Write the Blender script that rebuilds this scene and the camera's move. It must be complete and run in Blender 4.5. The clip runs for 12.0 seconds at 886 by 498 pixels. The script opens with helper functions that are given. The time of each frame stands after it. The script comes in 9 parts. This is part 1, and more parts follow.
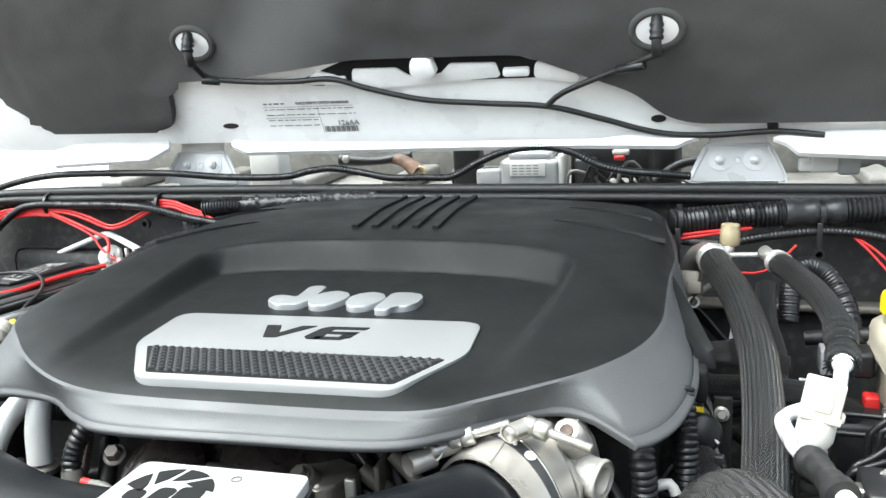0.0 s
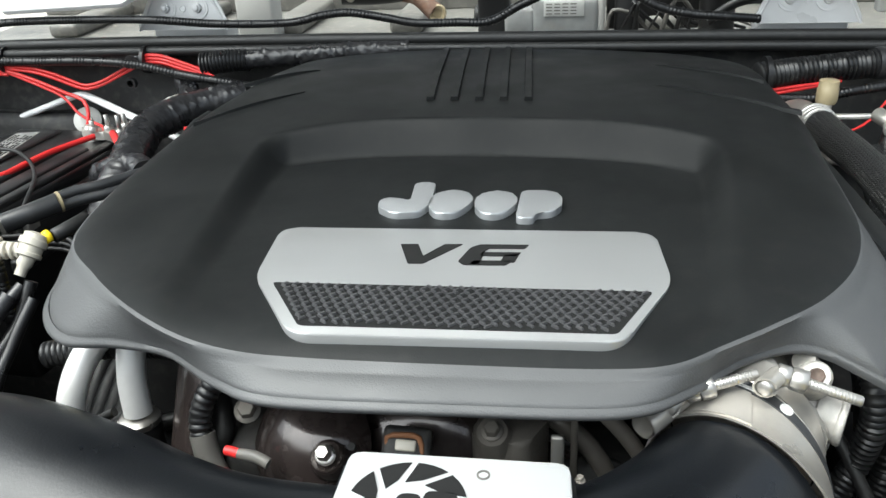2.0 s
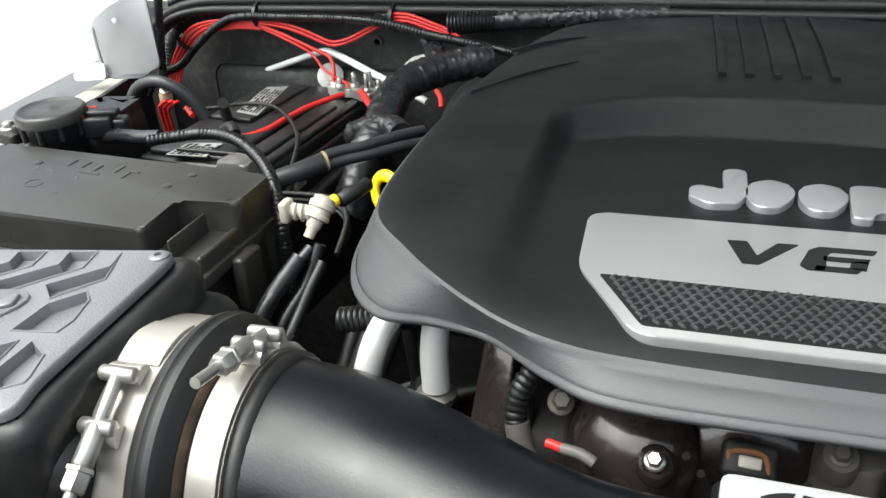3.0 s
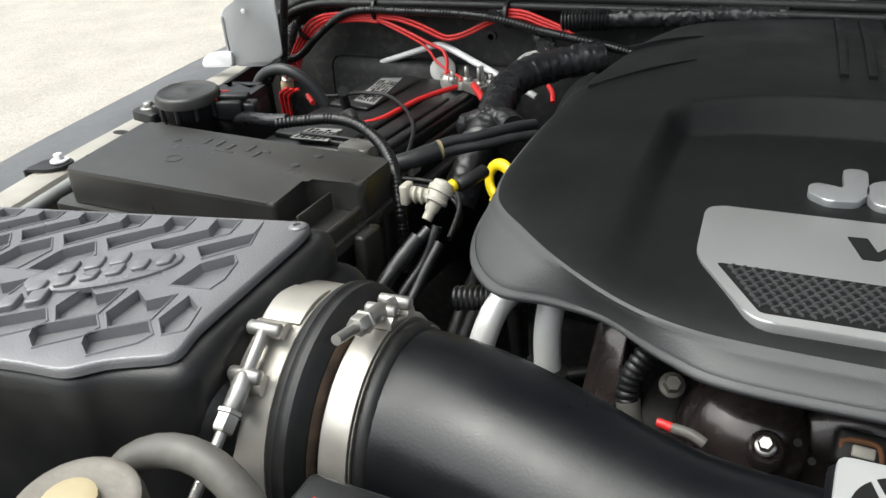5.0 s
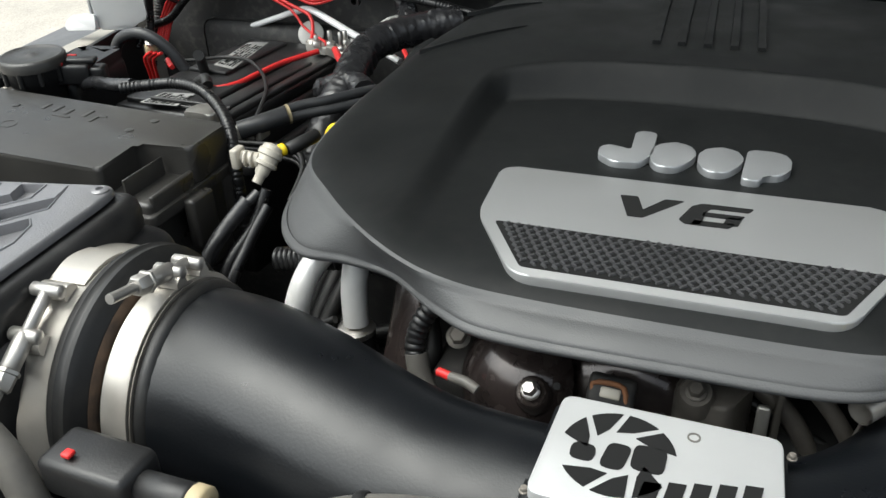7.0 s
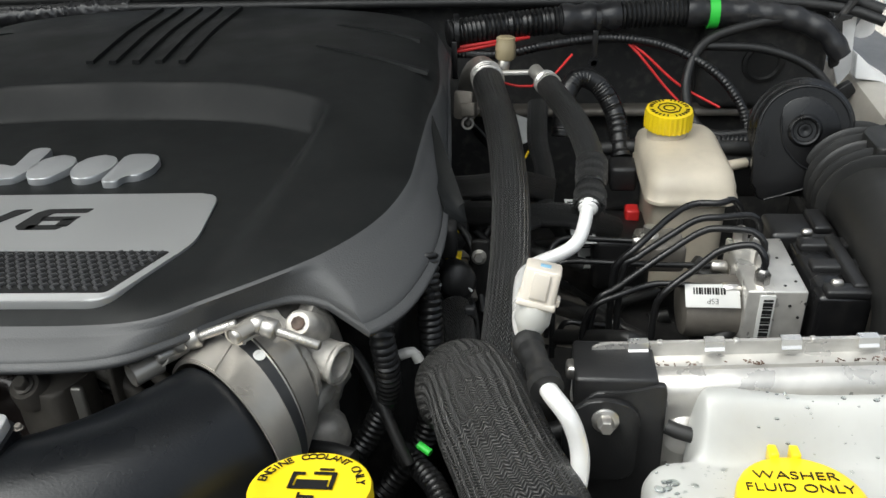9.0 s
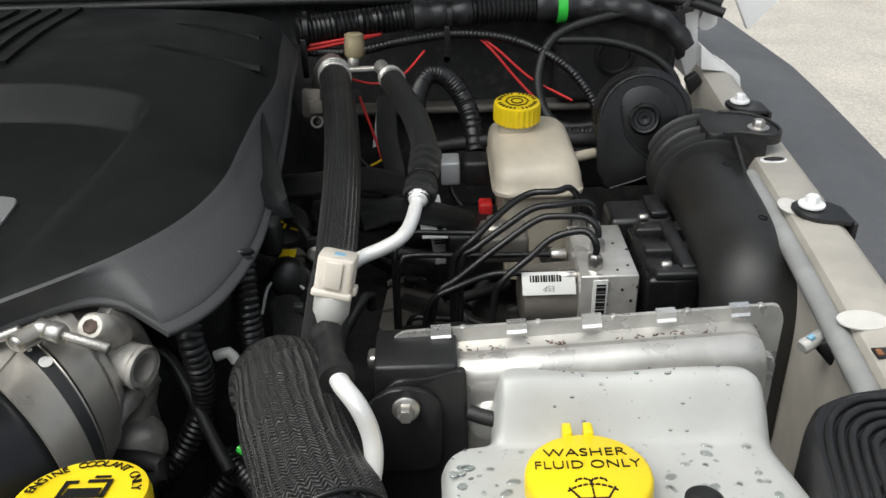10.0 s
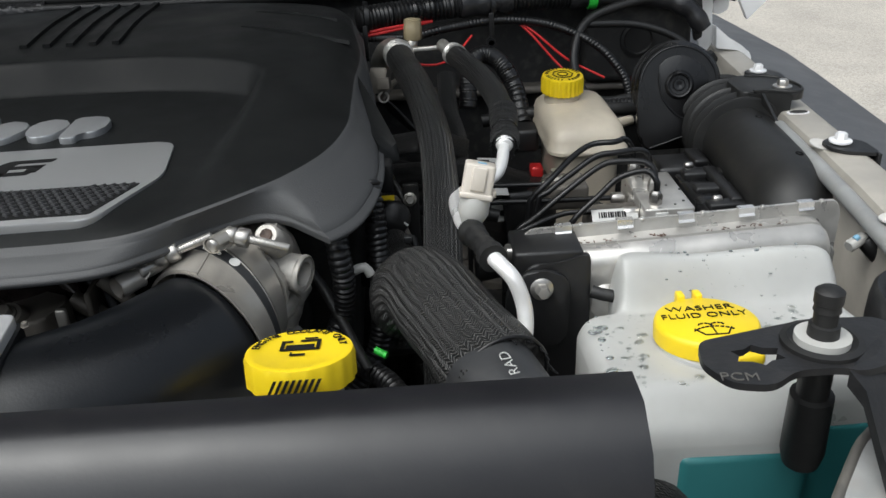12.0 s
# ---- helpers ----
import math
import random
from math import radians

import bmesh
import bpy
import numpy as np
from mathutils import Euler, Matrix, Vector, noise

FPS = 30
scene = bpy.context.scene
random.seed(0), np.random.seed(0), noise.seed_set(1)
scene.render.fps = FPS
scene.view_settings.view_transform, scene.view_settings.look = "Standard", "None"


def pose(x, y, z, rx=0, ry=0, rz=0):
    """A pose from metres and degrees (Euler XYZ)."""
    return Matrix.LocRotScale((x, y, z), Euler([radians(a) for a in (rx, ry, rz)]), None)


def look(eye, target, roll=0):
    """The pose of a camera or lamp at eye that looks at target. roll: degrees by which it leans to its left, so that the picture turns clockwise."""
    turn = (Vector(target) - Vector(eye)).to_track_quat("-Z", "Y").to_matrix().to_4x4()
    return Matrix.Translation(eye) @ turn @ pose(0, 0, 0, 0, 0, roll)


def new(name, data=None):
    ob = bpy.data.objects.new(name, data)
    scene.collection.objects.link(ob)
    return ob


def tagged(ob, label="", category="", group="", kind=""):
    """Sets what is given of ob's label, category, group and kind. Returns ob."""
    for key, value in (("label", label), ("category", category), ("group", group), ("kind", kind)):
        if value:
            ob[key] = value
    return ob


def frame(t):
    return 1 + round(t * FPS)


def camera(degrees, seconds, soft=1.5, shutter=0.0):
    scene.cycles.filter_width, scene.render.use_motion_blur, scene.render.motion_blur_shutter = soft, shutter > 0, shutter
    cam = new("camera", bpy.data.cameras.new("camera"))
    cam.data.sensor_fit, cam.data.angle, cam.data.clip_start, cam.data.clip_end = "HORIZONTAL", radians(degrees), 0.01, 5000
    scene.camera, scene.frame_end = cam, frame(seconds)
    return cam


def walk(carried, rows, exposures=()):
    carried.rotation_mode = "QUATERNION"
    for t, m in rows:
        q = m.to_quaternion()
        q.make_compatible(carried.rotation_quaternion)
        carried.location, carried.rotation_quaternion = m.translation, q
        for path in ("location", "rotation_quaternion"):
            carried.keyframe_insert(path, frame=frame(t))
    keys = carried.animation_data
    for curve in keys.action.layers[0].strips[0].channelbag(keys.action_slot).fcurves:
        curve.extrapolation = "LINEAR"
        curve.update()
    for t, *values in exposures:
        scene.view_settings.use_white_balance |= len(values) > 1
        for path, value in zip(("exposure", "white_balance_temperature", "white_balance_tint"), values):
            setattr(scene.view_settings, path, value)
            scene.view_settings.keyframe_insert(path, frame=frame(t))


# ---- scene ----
cam = camera(55.5, 12.0)
PATH = [
    (0, (0.185, 0.398, 1.489), (-0.376, 2.265, 1.039), -2.8),
    (0.5, (0.179, 0.415, 1.488), (-0.254, 2.3, 0.98), -2.8),
    (1, (0.139, 0.433, 1.515), (-0.211, 2.307, 0.912), -3.1),
    (1.2, (0.105, 0.445, 1.516), (-0.221, 2.288, 0.809), -3.2),
    (1.5, (0.061, 0.454, 1.518), (-0.27, 2.263, 0.734), -3.4),
    (2, (0.001, 0.468, 1.529), (-0.329, 2.232, 0.646), -2.9),
    (2.5, (-0.063, 0.47, 1.534), (-0.511, 2.173, 0.587), -2.9),
    (3, (-0.105, 0.471, 1.544), (-0.762, 2.095, 0.579), -4.3),
    (3.5, (-0.121, 0.449, 1.554), (-0.921, 2.01, 0.593), -4.8),
    (3.7, (-0.124, 0.439, 1.557), (-0.958, 1.98, 0.593), -4.9),
    (5.3, (-0.114, 0.436, 1.539), (-0.953, 1.985, 0.591), -4.5),
    (5.5, (-0.15, 0.452, 1.531), (-0.979, 2.005, 0.583), -4.3),
    (6, (-0.176, 0.472, 1.525), (-0.947, 2.025, 0.527), -3.9),
    (6.5, (-0.136, 0.469, 1.524), (-0.863, 2.018, 0.489), -3.4),
    (7, (-0.026, 0.454, 1.55), (-0.718, 2.021, 0.519), -3.0),
    (7.2, (0.02, 0.451, 1.553), (-0.655, 2.032, 0.53), -3.0),
    (7.5, (0.082, 0.451, 1.551), (-0.56, 2.048, 0.532), -3.5),
    (7.7, (0.11, 0.459, 1.548), (-0.52, 2.064, 0.534), -4.8),
    (9.3, (0.266, 0.473, 1.54), (0.169, 2.205, 0.544), -1.8),
    (9.5, (0.281, 0.476, 1.534), (0.217, 2.211, 0.541), -1.8),
    (10, (0.307, 0.475, 1.526), (0.309, 2.214, 0.54), -1.7),
    (10.5, (0.31, 0.472, 1.525), (0.358, 2.215, 0.544), -1.6),
    (11, (0.303, 0.45, 1.539), (0.363, 2.202, 0.576), -1.8),
    (11.2, (0.268, 0.432, 1.531), (0.321, 2.191, 0.58), -2.2),
    (11.5, (0.233, 0.413, 1.503), (0.28, 2.168, 0.544), -2.6),
    (12, (0.209, 0.368, 1.509), (0.286, 2.136, 0.578), -2.3),
]
EXPOSURES = [(0.0, 1.9, 6050, 2), (0.5, 1.5, 6050, 2), (1.0, 1.5, 6150, 2), (1.5, 1.3, 6150, 2), (2.0, 1.3, 6150, 2), (2.5, 1.4, 6250, 2), (3.5, 0.9, 6300, 3), (5.5, 0.62, 6350, 4), (6.5, 0.52, 6300, 3), (7.0, 0.72, 6300, 3), (7.7, 0.8, 6300, 3), (9.5, 0.4, 6300, 5), (10.5, 0.2, 6350, 6), (11.5, 0.2, 6200, 6), (12.0, 0.1, 6150, 6)]
walk(cam, [(t, look(eye, target, roll)) for t, eye, target, roll in PATH], EXPOSURES)

# world, sun and exposure
wld = bpy.data.worlds.new("overcast_sky")
scene.world = wld
wld.use_nodes = True
wn = wld.node_tree.nodes
sky = wn.new("ShaderNodeTexSky")
sky.sky_type = "NISHITA"
sky.sun_disc = False
sky.sun_elevation, sky.sun_rotation = radians(65), radians(243)
sky.air_density, sky.dust_density, sky.ozone_density = 1.0, 8.0, 1.0
wn["Background"].inputs["Strength"].default_value = 0.14
veil = wn.new("ShaderNodeHueSaturation")
veil.inputs["Saturation"].default_value = 0.4
wld.node_tree.links.new(sky.outputs[0], veil.inputs["Color"])
wld.node_tree.links.new(veil.outputs[0], wn["Background"].inputs["Color"])
sun_data = bpy.data.lights.new("sun", "SUN")
sun_data.energy, sun_data.angle, sun_data.color = 1.5, radians(80), (1.0, 0.985, 0.965)
sun = new("sun", sun_data)
sun.matrix_world = look((-3.2, -2.2, 8.0), (0, 0.9, 1.2))

# ---- materials ----
def mat(name, color, rough=0.5, metal=0.0, grain=0.0, grain_scale=800.0, stain=0.15, stain_scale=18.0, spec=0.5, coat=0.0, rough_var=0.1, trans=0.0, dust=0.0, dent=0.0, dent_scale=8.0, speck=0.0):
    """A painted, moulded or metal surface: base colour with stains at one scale, grain bump at another."""
    m = bpy.data.materials.new(name)
    m.use_nodes = True
    nt, b = m.node_tree, m.node_tree.nodes["Principled BSDF"]
    add, link = nt.nodes.new, nt.links.new
    tc = add("ShaderNodeTexCoord")
    big = add("ShaderNodeTexNoise")
    big.inputs["Scale"].default_value, big.inputs["Detail"].default_value = stain_scale, 6
    link(tc.outputs["Object"], big.inputs["Vector"])
    ramp = add("ShaderNodeMapRange")
    ramp.inputs["From Min"].default_value, ramp.inputs["From Max"].default_value = 0.3, 0.7
    ramp.inputs["To Min"].default_value, ramp.inputs["To Max"].default_value = 1 - stain, 1 + stain
    link(big.outputs["Fac"], ramp.inputs["Value"])
    mul = add("ShaderNodeVectorMath")
    mul.operation = "SCALE"
    mul.inputs[0].default_value = color[:3]
    link(ramp.outputs[0], mul.inputs["Scale"])
    col = mul.outputs[0]
    if dust:
        fine = add("ShaderNodeTexNoise")
        fine.inputs["Scale"].default_value, fine.inputs["Detail"].default_value = 90, 8
        link(tc.outputs["Object"], fine.inputs["Vector"])
        dr = add("ShaderNodeMapRange")
        dr.inputs["From Min"].default_value, dr.inputs["From Max"].default_value = 0.5, 0.8
        dr.inputs["To Max"].default_value = dust
        link(fine.outputs["Fac"], dr.inputs["Value"])
        mix = add("ShaderNodeMix")
        mix.data_type = "RGBA"
        mix.inputs["B"].default_value = (0.32, 0.29, 0.25, 1)
        link(dr.outputs[0], mix.inputs["Factor"])
        link(col, mix.inputs["A"])
        col = mix.outputs["Result"]
    if speck:
        sp = add("ShaderNodeTexVoronoi")
        sp.inputs["Scale"].default_value = 130
        link(tc.outputs["Object"], sp.inputs["Vector"])
        sr = add("ShaderNodeMapRange")
        sr.inputs["To Min"].default_value, sr.inputs["To Max"].default_value = 1 - speck, 1 + speck
        sx = add("ShaderNodeSeparateXYZ")
        link(sp.outputs["Color"], sx.inputs[0])
        link(sx.outputs[0], sr.inputs["Value"])
        sm = add("ShaderNodeVectorMath")
        sm.operation = "SCALE"
        link(col, sm.inputs[0])
        link(sr.outputs[0], sm.inputs["Scale"])
        col = sm.outputs[0]
    link(col, b.inputs["Base Color"])
    rr = add("ShaderNodeMapRange")
    rr.inputs["From Min"].default_value, rr.inputs["From Max"].default_value = 0.3, 0.7
    rr.inputs["To Min"].default_value, rr.inputs["To Max"].default_value = max(rough - rough_var, 0.03), min(rough + rough_var, 1)
    link(big.outputs["Fac"], rr.inputs["Value"])
    link(rr.outputs[0], b.inputs["Roughness"])
    b.inputs["Metallic"].default_value, b.inputs["Specular IOR Level"].default_value = metal, spec
    b.inputs["Coat Weight"].default_value, b.inputs["Transmission Weight"].default_value = coat, trans
    if grain:
        g = add("ShaderNodeTexNoise")
        g.inputs["Scale"].default_value, g.inputs["Detail"].default_value = grain_scale, 3
        link(tc.outputs["Object"], g.inputs["Vector"])
        bump = add("ShaderNodeBump")
        bump.inputs["Strength"].default_value, bump.inputs["Distance"].default_value = grain, 0.0006
        link(g.outputs["Fac"], bump.inputs["Height"])
        link(bump.outputs[0], b.inputs["Normal"])
        if dent:
            dn = add("ShaderNodeTexNoise")
            dn.inputs["Scale"].default_value, dn.inputs["Detail"].default_value = dent_scale, 2
            link(tc.outputs["Object"], dn.inputs["Vector"])
            db = add("ShaderNodeBump")
            db.inputs["Strength"].default_value, db.inputs["Distance"].default_value = 1.0, dent
            link(dn.outputs["Fac"], db.inputs["Height"])
            link(db.outputs[0], bump.inputs["Normal"])
    return m


def braid_mat(name, dark, light, along, around, strength=0.8, rough=0.55, dash=False, jitter=0.0):
    """Woven sleeve: two crossing sets of yarns along a tube's own length and girth (its UV map)."""
    m = mat(name, dark, rough)
    nt, b = m.node_tree, m.node_tree.nodes["Principled BSDF"]
    add, link = nt.nodes.new, nt.links.new
    uv = add("ShaderNodeUVMap")
    uv.uv_map = "UVMap"
    sep = add("ShaderNodeSeparateXYZ")
    link(uv.outputs[0], sep.inputs[0])

    def math_node(op, a, c):
        n = add("ShaderNodeMath")
        n.operation = op
        for i, v in enumerate((a, c)):
            if isinstance(v, (int, float)):
                n.inputs[i].default_value = v
            elif v is not None:
                link(v, n.inputs[i])
        return n.outputs[0]

    u, v = math_node("MULTIPLY", sep.outputs[0], along), math_node("MULTIPLY", sep.outputs[1], around)
    zig = math_node("PINGPONG", v, 1.0)
    w = math_node("ADD", u, math_node("MULTIPLY", zig, 1.1))
    if dash:
        w = math_node("ADD", u, math_node("MULTIPLY", math_node("FLOOR", v, None), 0.37))
    if jitter:
        loose = add("ShaderNodeTexNoise")
        loose.inputs["Scale"].default_value = 55.0
        spot = add("ShaderNodeTexCoord")
        link(spot.outputs["Object"], loose.inputs["Vector"])
        w = math_node("ADD", w, math_node("MULTIPLY", loose.outputs["Fac"], jitter * 2))
        v = math_node("ADD", v, math_node("MULTIPLY", loose.outputs["Fac"], jitter))
    s1 = math_node("ABSOLUTE", math_node("SINE", math_node("MULTIPLY", w, math.pi), None), None)
    s2 = math_node("ABSOLUTE", math_node("SINE", math_node("MULTIPLY", v, math.pi), None), None)
    h = math_node("MULTIPLY", s1, math_node("ADD", math_node("MULTIPLY", s2, 0.9 if dash else 0.45), 0.1 if dash else 0.55))
    mix = add("ShaderNodeMix")
    mix.data_type = "RGBA"
    mix.inputs["A"].default_value, mix.inputs["B"].default_value = (*dark, 1), (*light, 1)
    link(math_node("POWER", h, 2.0), mix.inputs["Factor"])
    link(mix.outputs["Result"], b.inputs["Base Color"])
    bump = add("ShaderNodeBump")
    bump.inputs["Strength"].default_value, bump.inputs["Distance"].default_value = strength, 0.0012
    link(h, bump.inputs["Height"])
    link(bump.outputs[0], b.inputs["Normal"])
    return m


M = dict(
    cover=mat("cover_plastic", (0.0095, 0.0102, 0.0104), 0.5, grain=0.2, grain_scale=1100, stain=0.12, spec=0.13, dust=0.012),
    # grained skirt; its lighter tone stands for the light the slope catches
    skirt=mat("grained_lit_plastic", (0.054, 0.055, 0.0565), 0.55, grain=0.4, grain_scale=900, stain=0.06, spec=0.55),
    black=mat("black_plastic", (0.012, 0.012, 0.0125), 0.4, grain=0.2, grain_scale=700, dust=0.025),
    # black lid plastic; its grey colour stands in for reflected sky
    lid=mat("lid_sheen_grey", (0.15, 0.149, 0.157), 0.34, grain=0.55, grain_scale=800, stain=0.1, spec=1.0, coat=0.25, dust=0.05),
    fuse=mat("fuse_box_plastic", (0.034, 0.0325, 0.030), 0.34, grain=0.25, grain_scale=900, stain=0.1, dust=0.03),
    greyloom=mat("dusty_loom", (0.03, 0.03, 0.031), 0.36, stain=0.2, dust=0.2),
    greyhose=mat("dark_grey_hose", (0.032, 0.033, 0.035), 0.42, stain=0.1, dust=0.05),
    zinc=mat("bright_zinc", (0.44, 0.425, 0.40), 0.40, metal=0.8, stain=0.12, rough_var=0.1),
    panelpaint=mat("panel_paint", (0.012, 0.012, 0.014), 0.36, grain=0.06, grain_scale=600, stain=0.04, dust=0.015),
    satin=mat("satin_black_paint", (0.0040, 0.0048, 0.0062), 0.35, grain=0.16, grain_scale=700, stain=0.05, spec=0.5, dust=0.003),
    stamped=mat("stamped_black_steel", (0.02, 0.02, 0.021), 0.42, metal=0.2, grain=0.25, grain_scale=300, dust=0.05),
    horn=mat("horn_plastic", (0.006, 0.006, 0.0065), 0.27, spec=0.55, dust=0.02),
    rubber=mat("black_rubber", (0.010, 0.010, 0.010), 0.5, grain=0.2, grain_scale=300, dust=0.03),
    loom=mat("loom_plastic", (0.009, 0.009, 0.0095), 0.33, dust=0.03),
    tape=mat("harness_tape", (0.018, 0.018, 0.0195), 0.30, grain=1.0, grain_scale=90, dust=0.05),
    grime=mat("engine_grime", (0.012, 0.0115, 0.011), 0.7, grain=0.6, grain_scale=120, stain=0.5, dust=0.1),
    firewall=mat("firewall_pad", (0.022, 0.022, 0.022), 0.7, grain=0.5, grain_scale=260, stain=0.2, dust=0.15),
    pad=mat("hood_pad_felt", (0.058, 0.058, 0.057), 0.85, grain=0.8, grain_scale=420, stain=0.16, stain_scale=9, spec=0.4, dent=0.02, dent_scale=7),
    white=mat("white_paint", (0.86, 0.86, 0.86), 0.3, coat=0.3, stain=0.05, dust=0.06),
    silver=mat("silver_paint", (0.42, 0.43, 0.44), 0.38, metal=0.3, stain=0.06, dust=0.1),
    fender=mat("fender_flange_paint", (0.40, 0.375, 0.33), 0.4, stain=0.14, stain_scale=30, dust=0.35),
    flare=mat("flare_plastic", (0.100, 0.103, 0.110), 0.58, grain=0.8, grain_scale=330, stain=0.12, dust=0.12),
    plate=mat("emblem_plate", (0.37, 0.375, 0.375), 0.38, metal=0.55, grain=0.1, grain_scale=1500, stain=0.03, rough_var=0.03),
    badge=mat("badge_silver", (0.44, 0.45, 0.46), 0.36, metal=0.65, stain=0.02, rough_var=0.02),
    alu=mat("cast_aluminium", (0.5, 0.48, 0.44), 0.45, metal=0.8, grain=0.5, grain_scale=260, stain=0.2, dust=0.2),
    sheet=mat("stamped_aluminium", (0.56, 0.545, 0.515), 0.33, metal=0.6, grain=0.15, grain_scale=350, stain=0.14, stain_scale=60, dust=0.14),
    tubeplate=mat("brushed_plate", (0.50, 0.505, 0.505), 0.36, metal=0.35, grain=0.08, grain_scale=900, stain=0.06),
    plugcream=mat("pale_cream_plastic", (0.60, 0.55, 0.48), 0.42, stain=0.12, dust=0.1),
    hinge=mat("hinge_paint", (0.60, 0.60, 0.60), 0.36, metal=0.15, stain=0.05, dust=0.05),
    clip=mat("folded_clip", (0.80, 0.79, 0.77), 0.25, metal=0.8, stain=0.08),
    duct=mat("moulded_duct", (0.013, 0.013, 0.0125), 0.48, grain=0.12, grain_scale=700, stain=0.1, dust=0.03),
    pipe=mat("aluminium_pipe", (0.86, 0.85, 0.83), 0.34, metal=0.35, stain=0.1, dust=0.08),
    steel=mat("zinc_steel", (0.55, 0.53, 0.5), 0.36, metal=0.95, stain=0.15, rough_var=0.12),
    band=mat("stainless_band", (0.46, 0.435, 0.395), 0.34, metal=0.62, grain=0.15, grain_scale=300, stain=0.22, dust=0.10),
    cast=mat("raw_casting", (0.45, 0.43, 0.395), 0.5, metal=0.4, grain=1.0, grain_scale=150, stain=0.4, stain_scale=70, dust=0.25),
    casting=mat("dull_casting", (0.17, 0.155, 0.135), 0.55, metal=0.35, grain=0.6, grain_scale=180, stain=0.3, dust=0.2),
    brown=mat("dark_bronze_shield", (0.040, 0.031, 0.029), 0.2, metal=0.4, coat=0.5, grain=0.1, grain_scale=200, stain=0.3, dust=0.1),
    yellow=mat("yellow_cap", (0.85, 0.62, 0.012), 0.42, stain=0.06, dust=0.03),
    cleanpaint=mat("wiped_paint", (0.60, 0.585, 0.55), 0.4, stain=0.1, stain_scale=60, dust=0.15),
    ink=mat("black_print", (0.010, 0.010, 0.010), 0.7, stain=0.02, spec=0.2),
    tank=mat("milky_tank", (0.56, 0.562, 0.54), 0.36, stain=0.1, trans=0.25, dust=0.08),
    water=mat("water_bead", (0.86, 0.90, 0.89), 0.04, stain=0.05, trans=0.95),
    fluid=mat("teal_fluid", (0.03, 0.15, 0.155), 0.35, stain=0.1),
    ivory=mat("ivory_tank", (0.62, 0.555, 0.445), 0.42, stain=0.12, stain_scale=25, dust=0.12, trans=0.12),
    cream=mat("cream_plastic", (0.47, 0.44, 0.375), 0.42, stain=0.12, dust=0.15),
    tan=mat("tan_cap", (0.4, 0.33, 0.2), 0.5, stain=0.2),
    lightplastic=mat("natural_nylon", (0.46, 0.455, 0.43), 0.4, stain=0.1),
    red=mat("red_wire", (0.60, 0.025, 0.025), 0.4, stain=0.1),
    green=mat("green_tape", (0.05, 0.6, 0.06), 0.4, stain=0.05),
    greywire=mat("grey_hose", (0.11, 0.105, 0.095), 0.5, stain=0.15, dust=0.2),
    railgrey=mat("worn_rail_paint", (0.27, 0.275, 0.27), 0.42, stain=0.2, stain_scale=40, dust=0.3),
    wornlabel=mat("worn_label", (0.30, 0.30, 0.29), 0.45, stain=0.35, stain_scale=50, dust=0.2),
    label=mat("label_paper", (0.58, 0.58, 0.56), 0.45, stain=0.06),
    blue=mat("blue_mark", (0.22, 0.42, 0.58), 0.5),
    cowl=mat("cowl_grey", (0.15, 0.146, 0.132), 0.5, stain=0.3, stain_scale=12, dust=0.5),
    stainrubber=mat("rust_stained_rubber", (0.055, 0.034, 0.02), 0.7, grain=0.5, grain_scale=300, stain=0.8, stain_scale=60),
    rustycrank=mat("rusty_crank", (0.10, 0.055, 0.035), 0.7, grain=0.5, grain_scale=300, stain=0.6, stain_scale=50, dust=0.3),
    rust=mat("rusty_end", (0.24, 0.1, 0.04), 0.8, grain=0.5, grain_scale=400, stain=0.4),
    ground=mat("concrete", (0.395, 0.366, 0.322), 0.9, grain=1.0, grain_scale=60, stain=0.12, stain_scale=2.5, dust=0.35, speck=0.2),
    braid=braid_mat("braided_sleeve", (0.0045, 0.0045, 0.0045), (0.046, 0.046, 0.045), 330, 48, 1.0, 0.38, jitter=0.3),
    bigbraid=braid_mat("wide_braided_sleeve", (0.004, 0.004, 0.004), (0.075, 0.073, 0.070), 520, 64, 1.0, 0.45, jitter=2.6),
    meshgrille=mat("grille_mesh", (0.05, 0.05, 0.052), 0.35),
)


# ---- mesh helpers ----
def part(name, bm, material, parent=None, label="", smooth=True, angle=47):
    """One bmesh as one mesh object under a thing or a part, at its place in the world."""
    bmesh.ops.recalc_face_normals(bm, faces=bm.faces)
    me = bpy.data.meshes.new(name)
    for f in bm.faces:
        f.smooth = smooth
    if smooth:
        for e in bm.edges:
            if len(e.link_faces) == 2 and e.calc_face_angle(0) > radians(angle):
                e.smooth = False
    bm.to_mesh(me)
    bm.free()
    me.materials.append(M[material])
    ob = new(name, me)
    if parent:
        ob.parent = parent
        ob.matrix_parent_inverse = parent.matrix_basis.inverted() if parent.parent is None else (parent.parent.matrix_basis @ parent.matrix_parent_inverse @ parent.matrix_basis).inverted()
    if label:
        tagged(ob, label)
    return ob


def thing(name, at, label, category, group="", kind=""):
    ob = new(name)
    ob.empty_display_size = 0.02
    ob.matrix_basis = Matrix.Translation(at)
    return tagged(ob, label, category, group, kind)


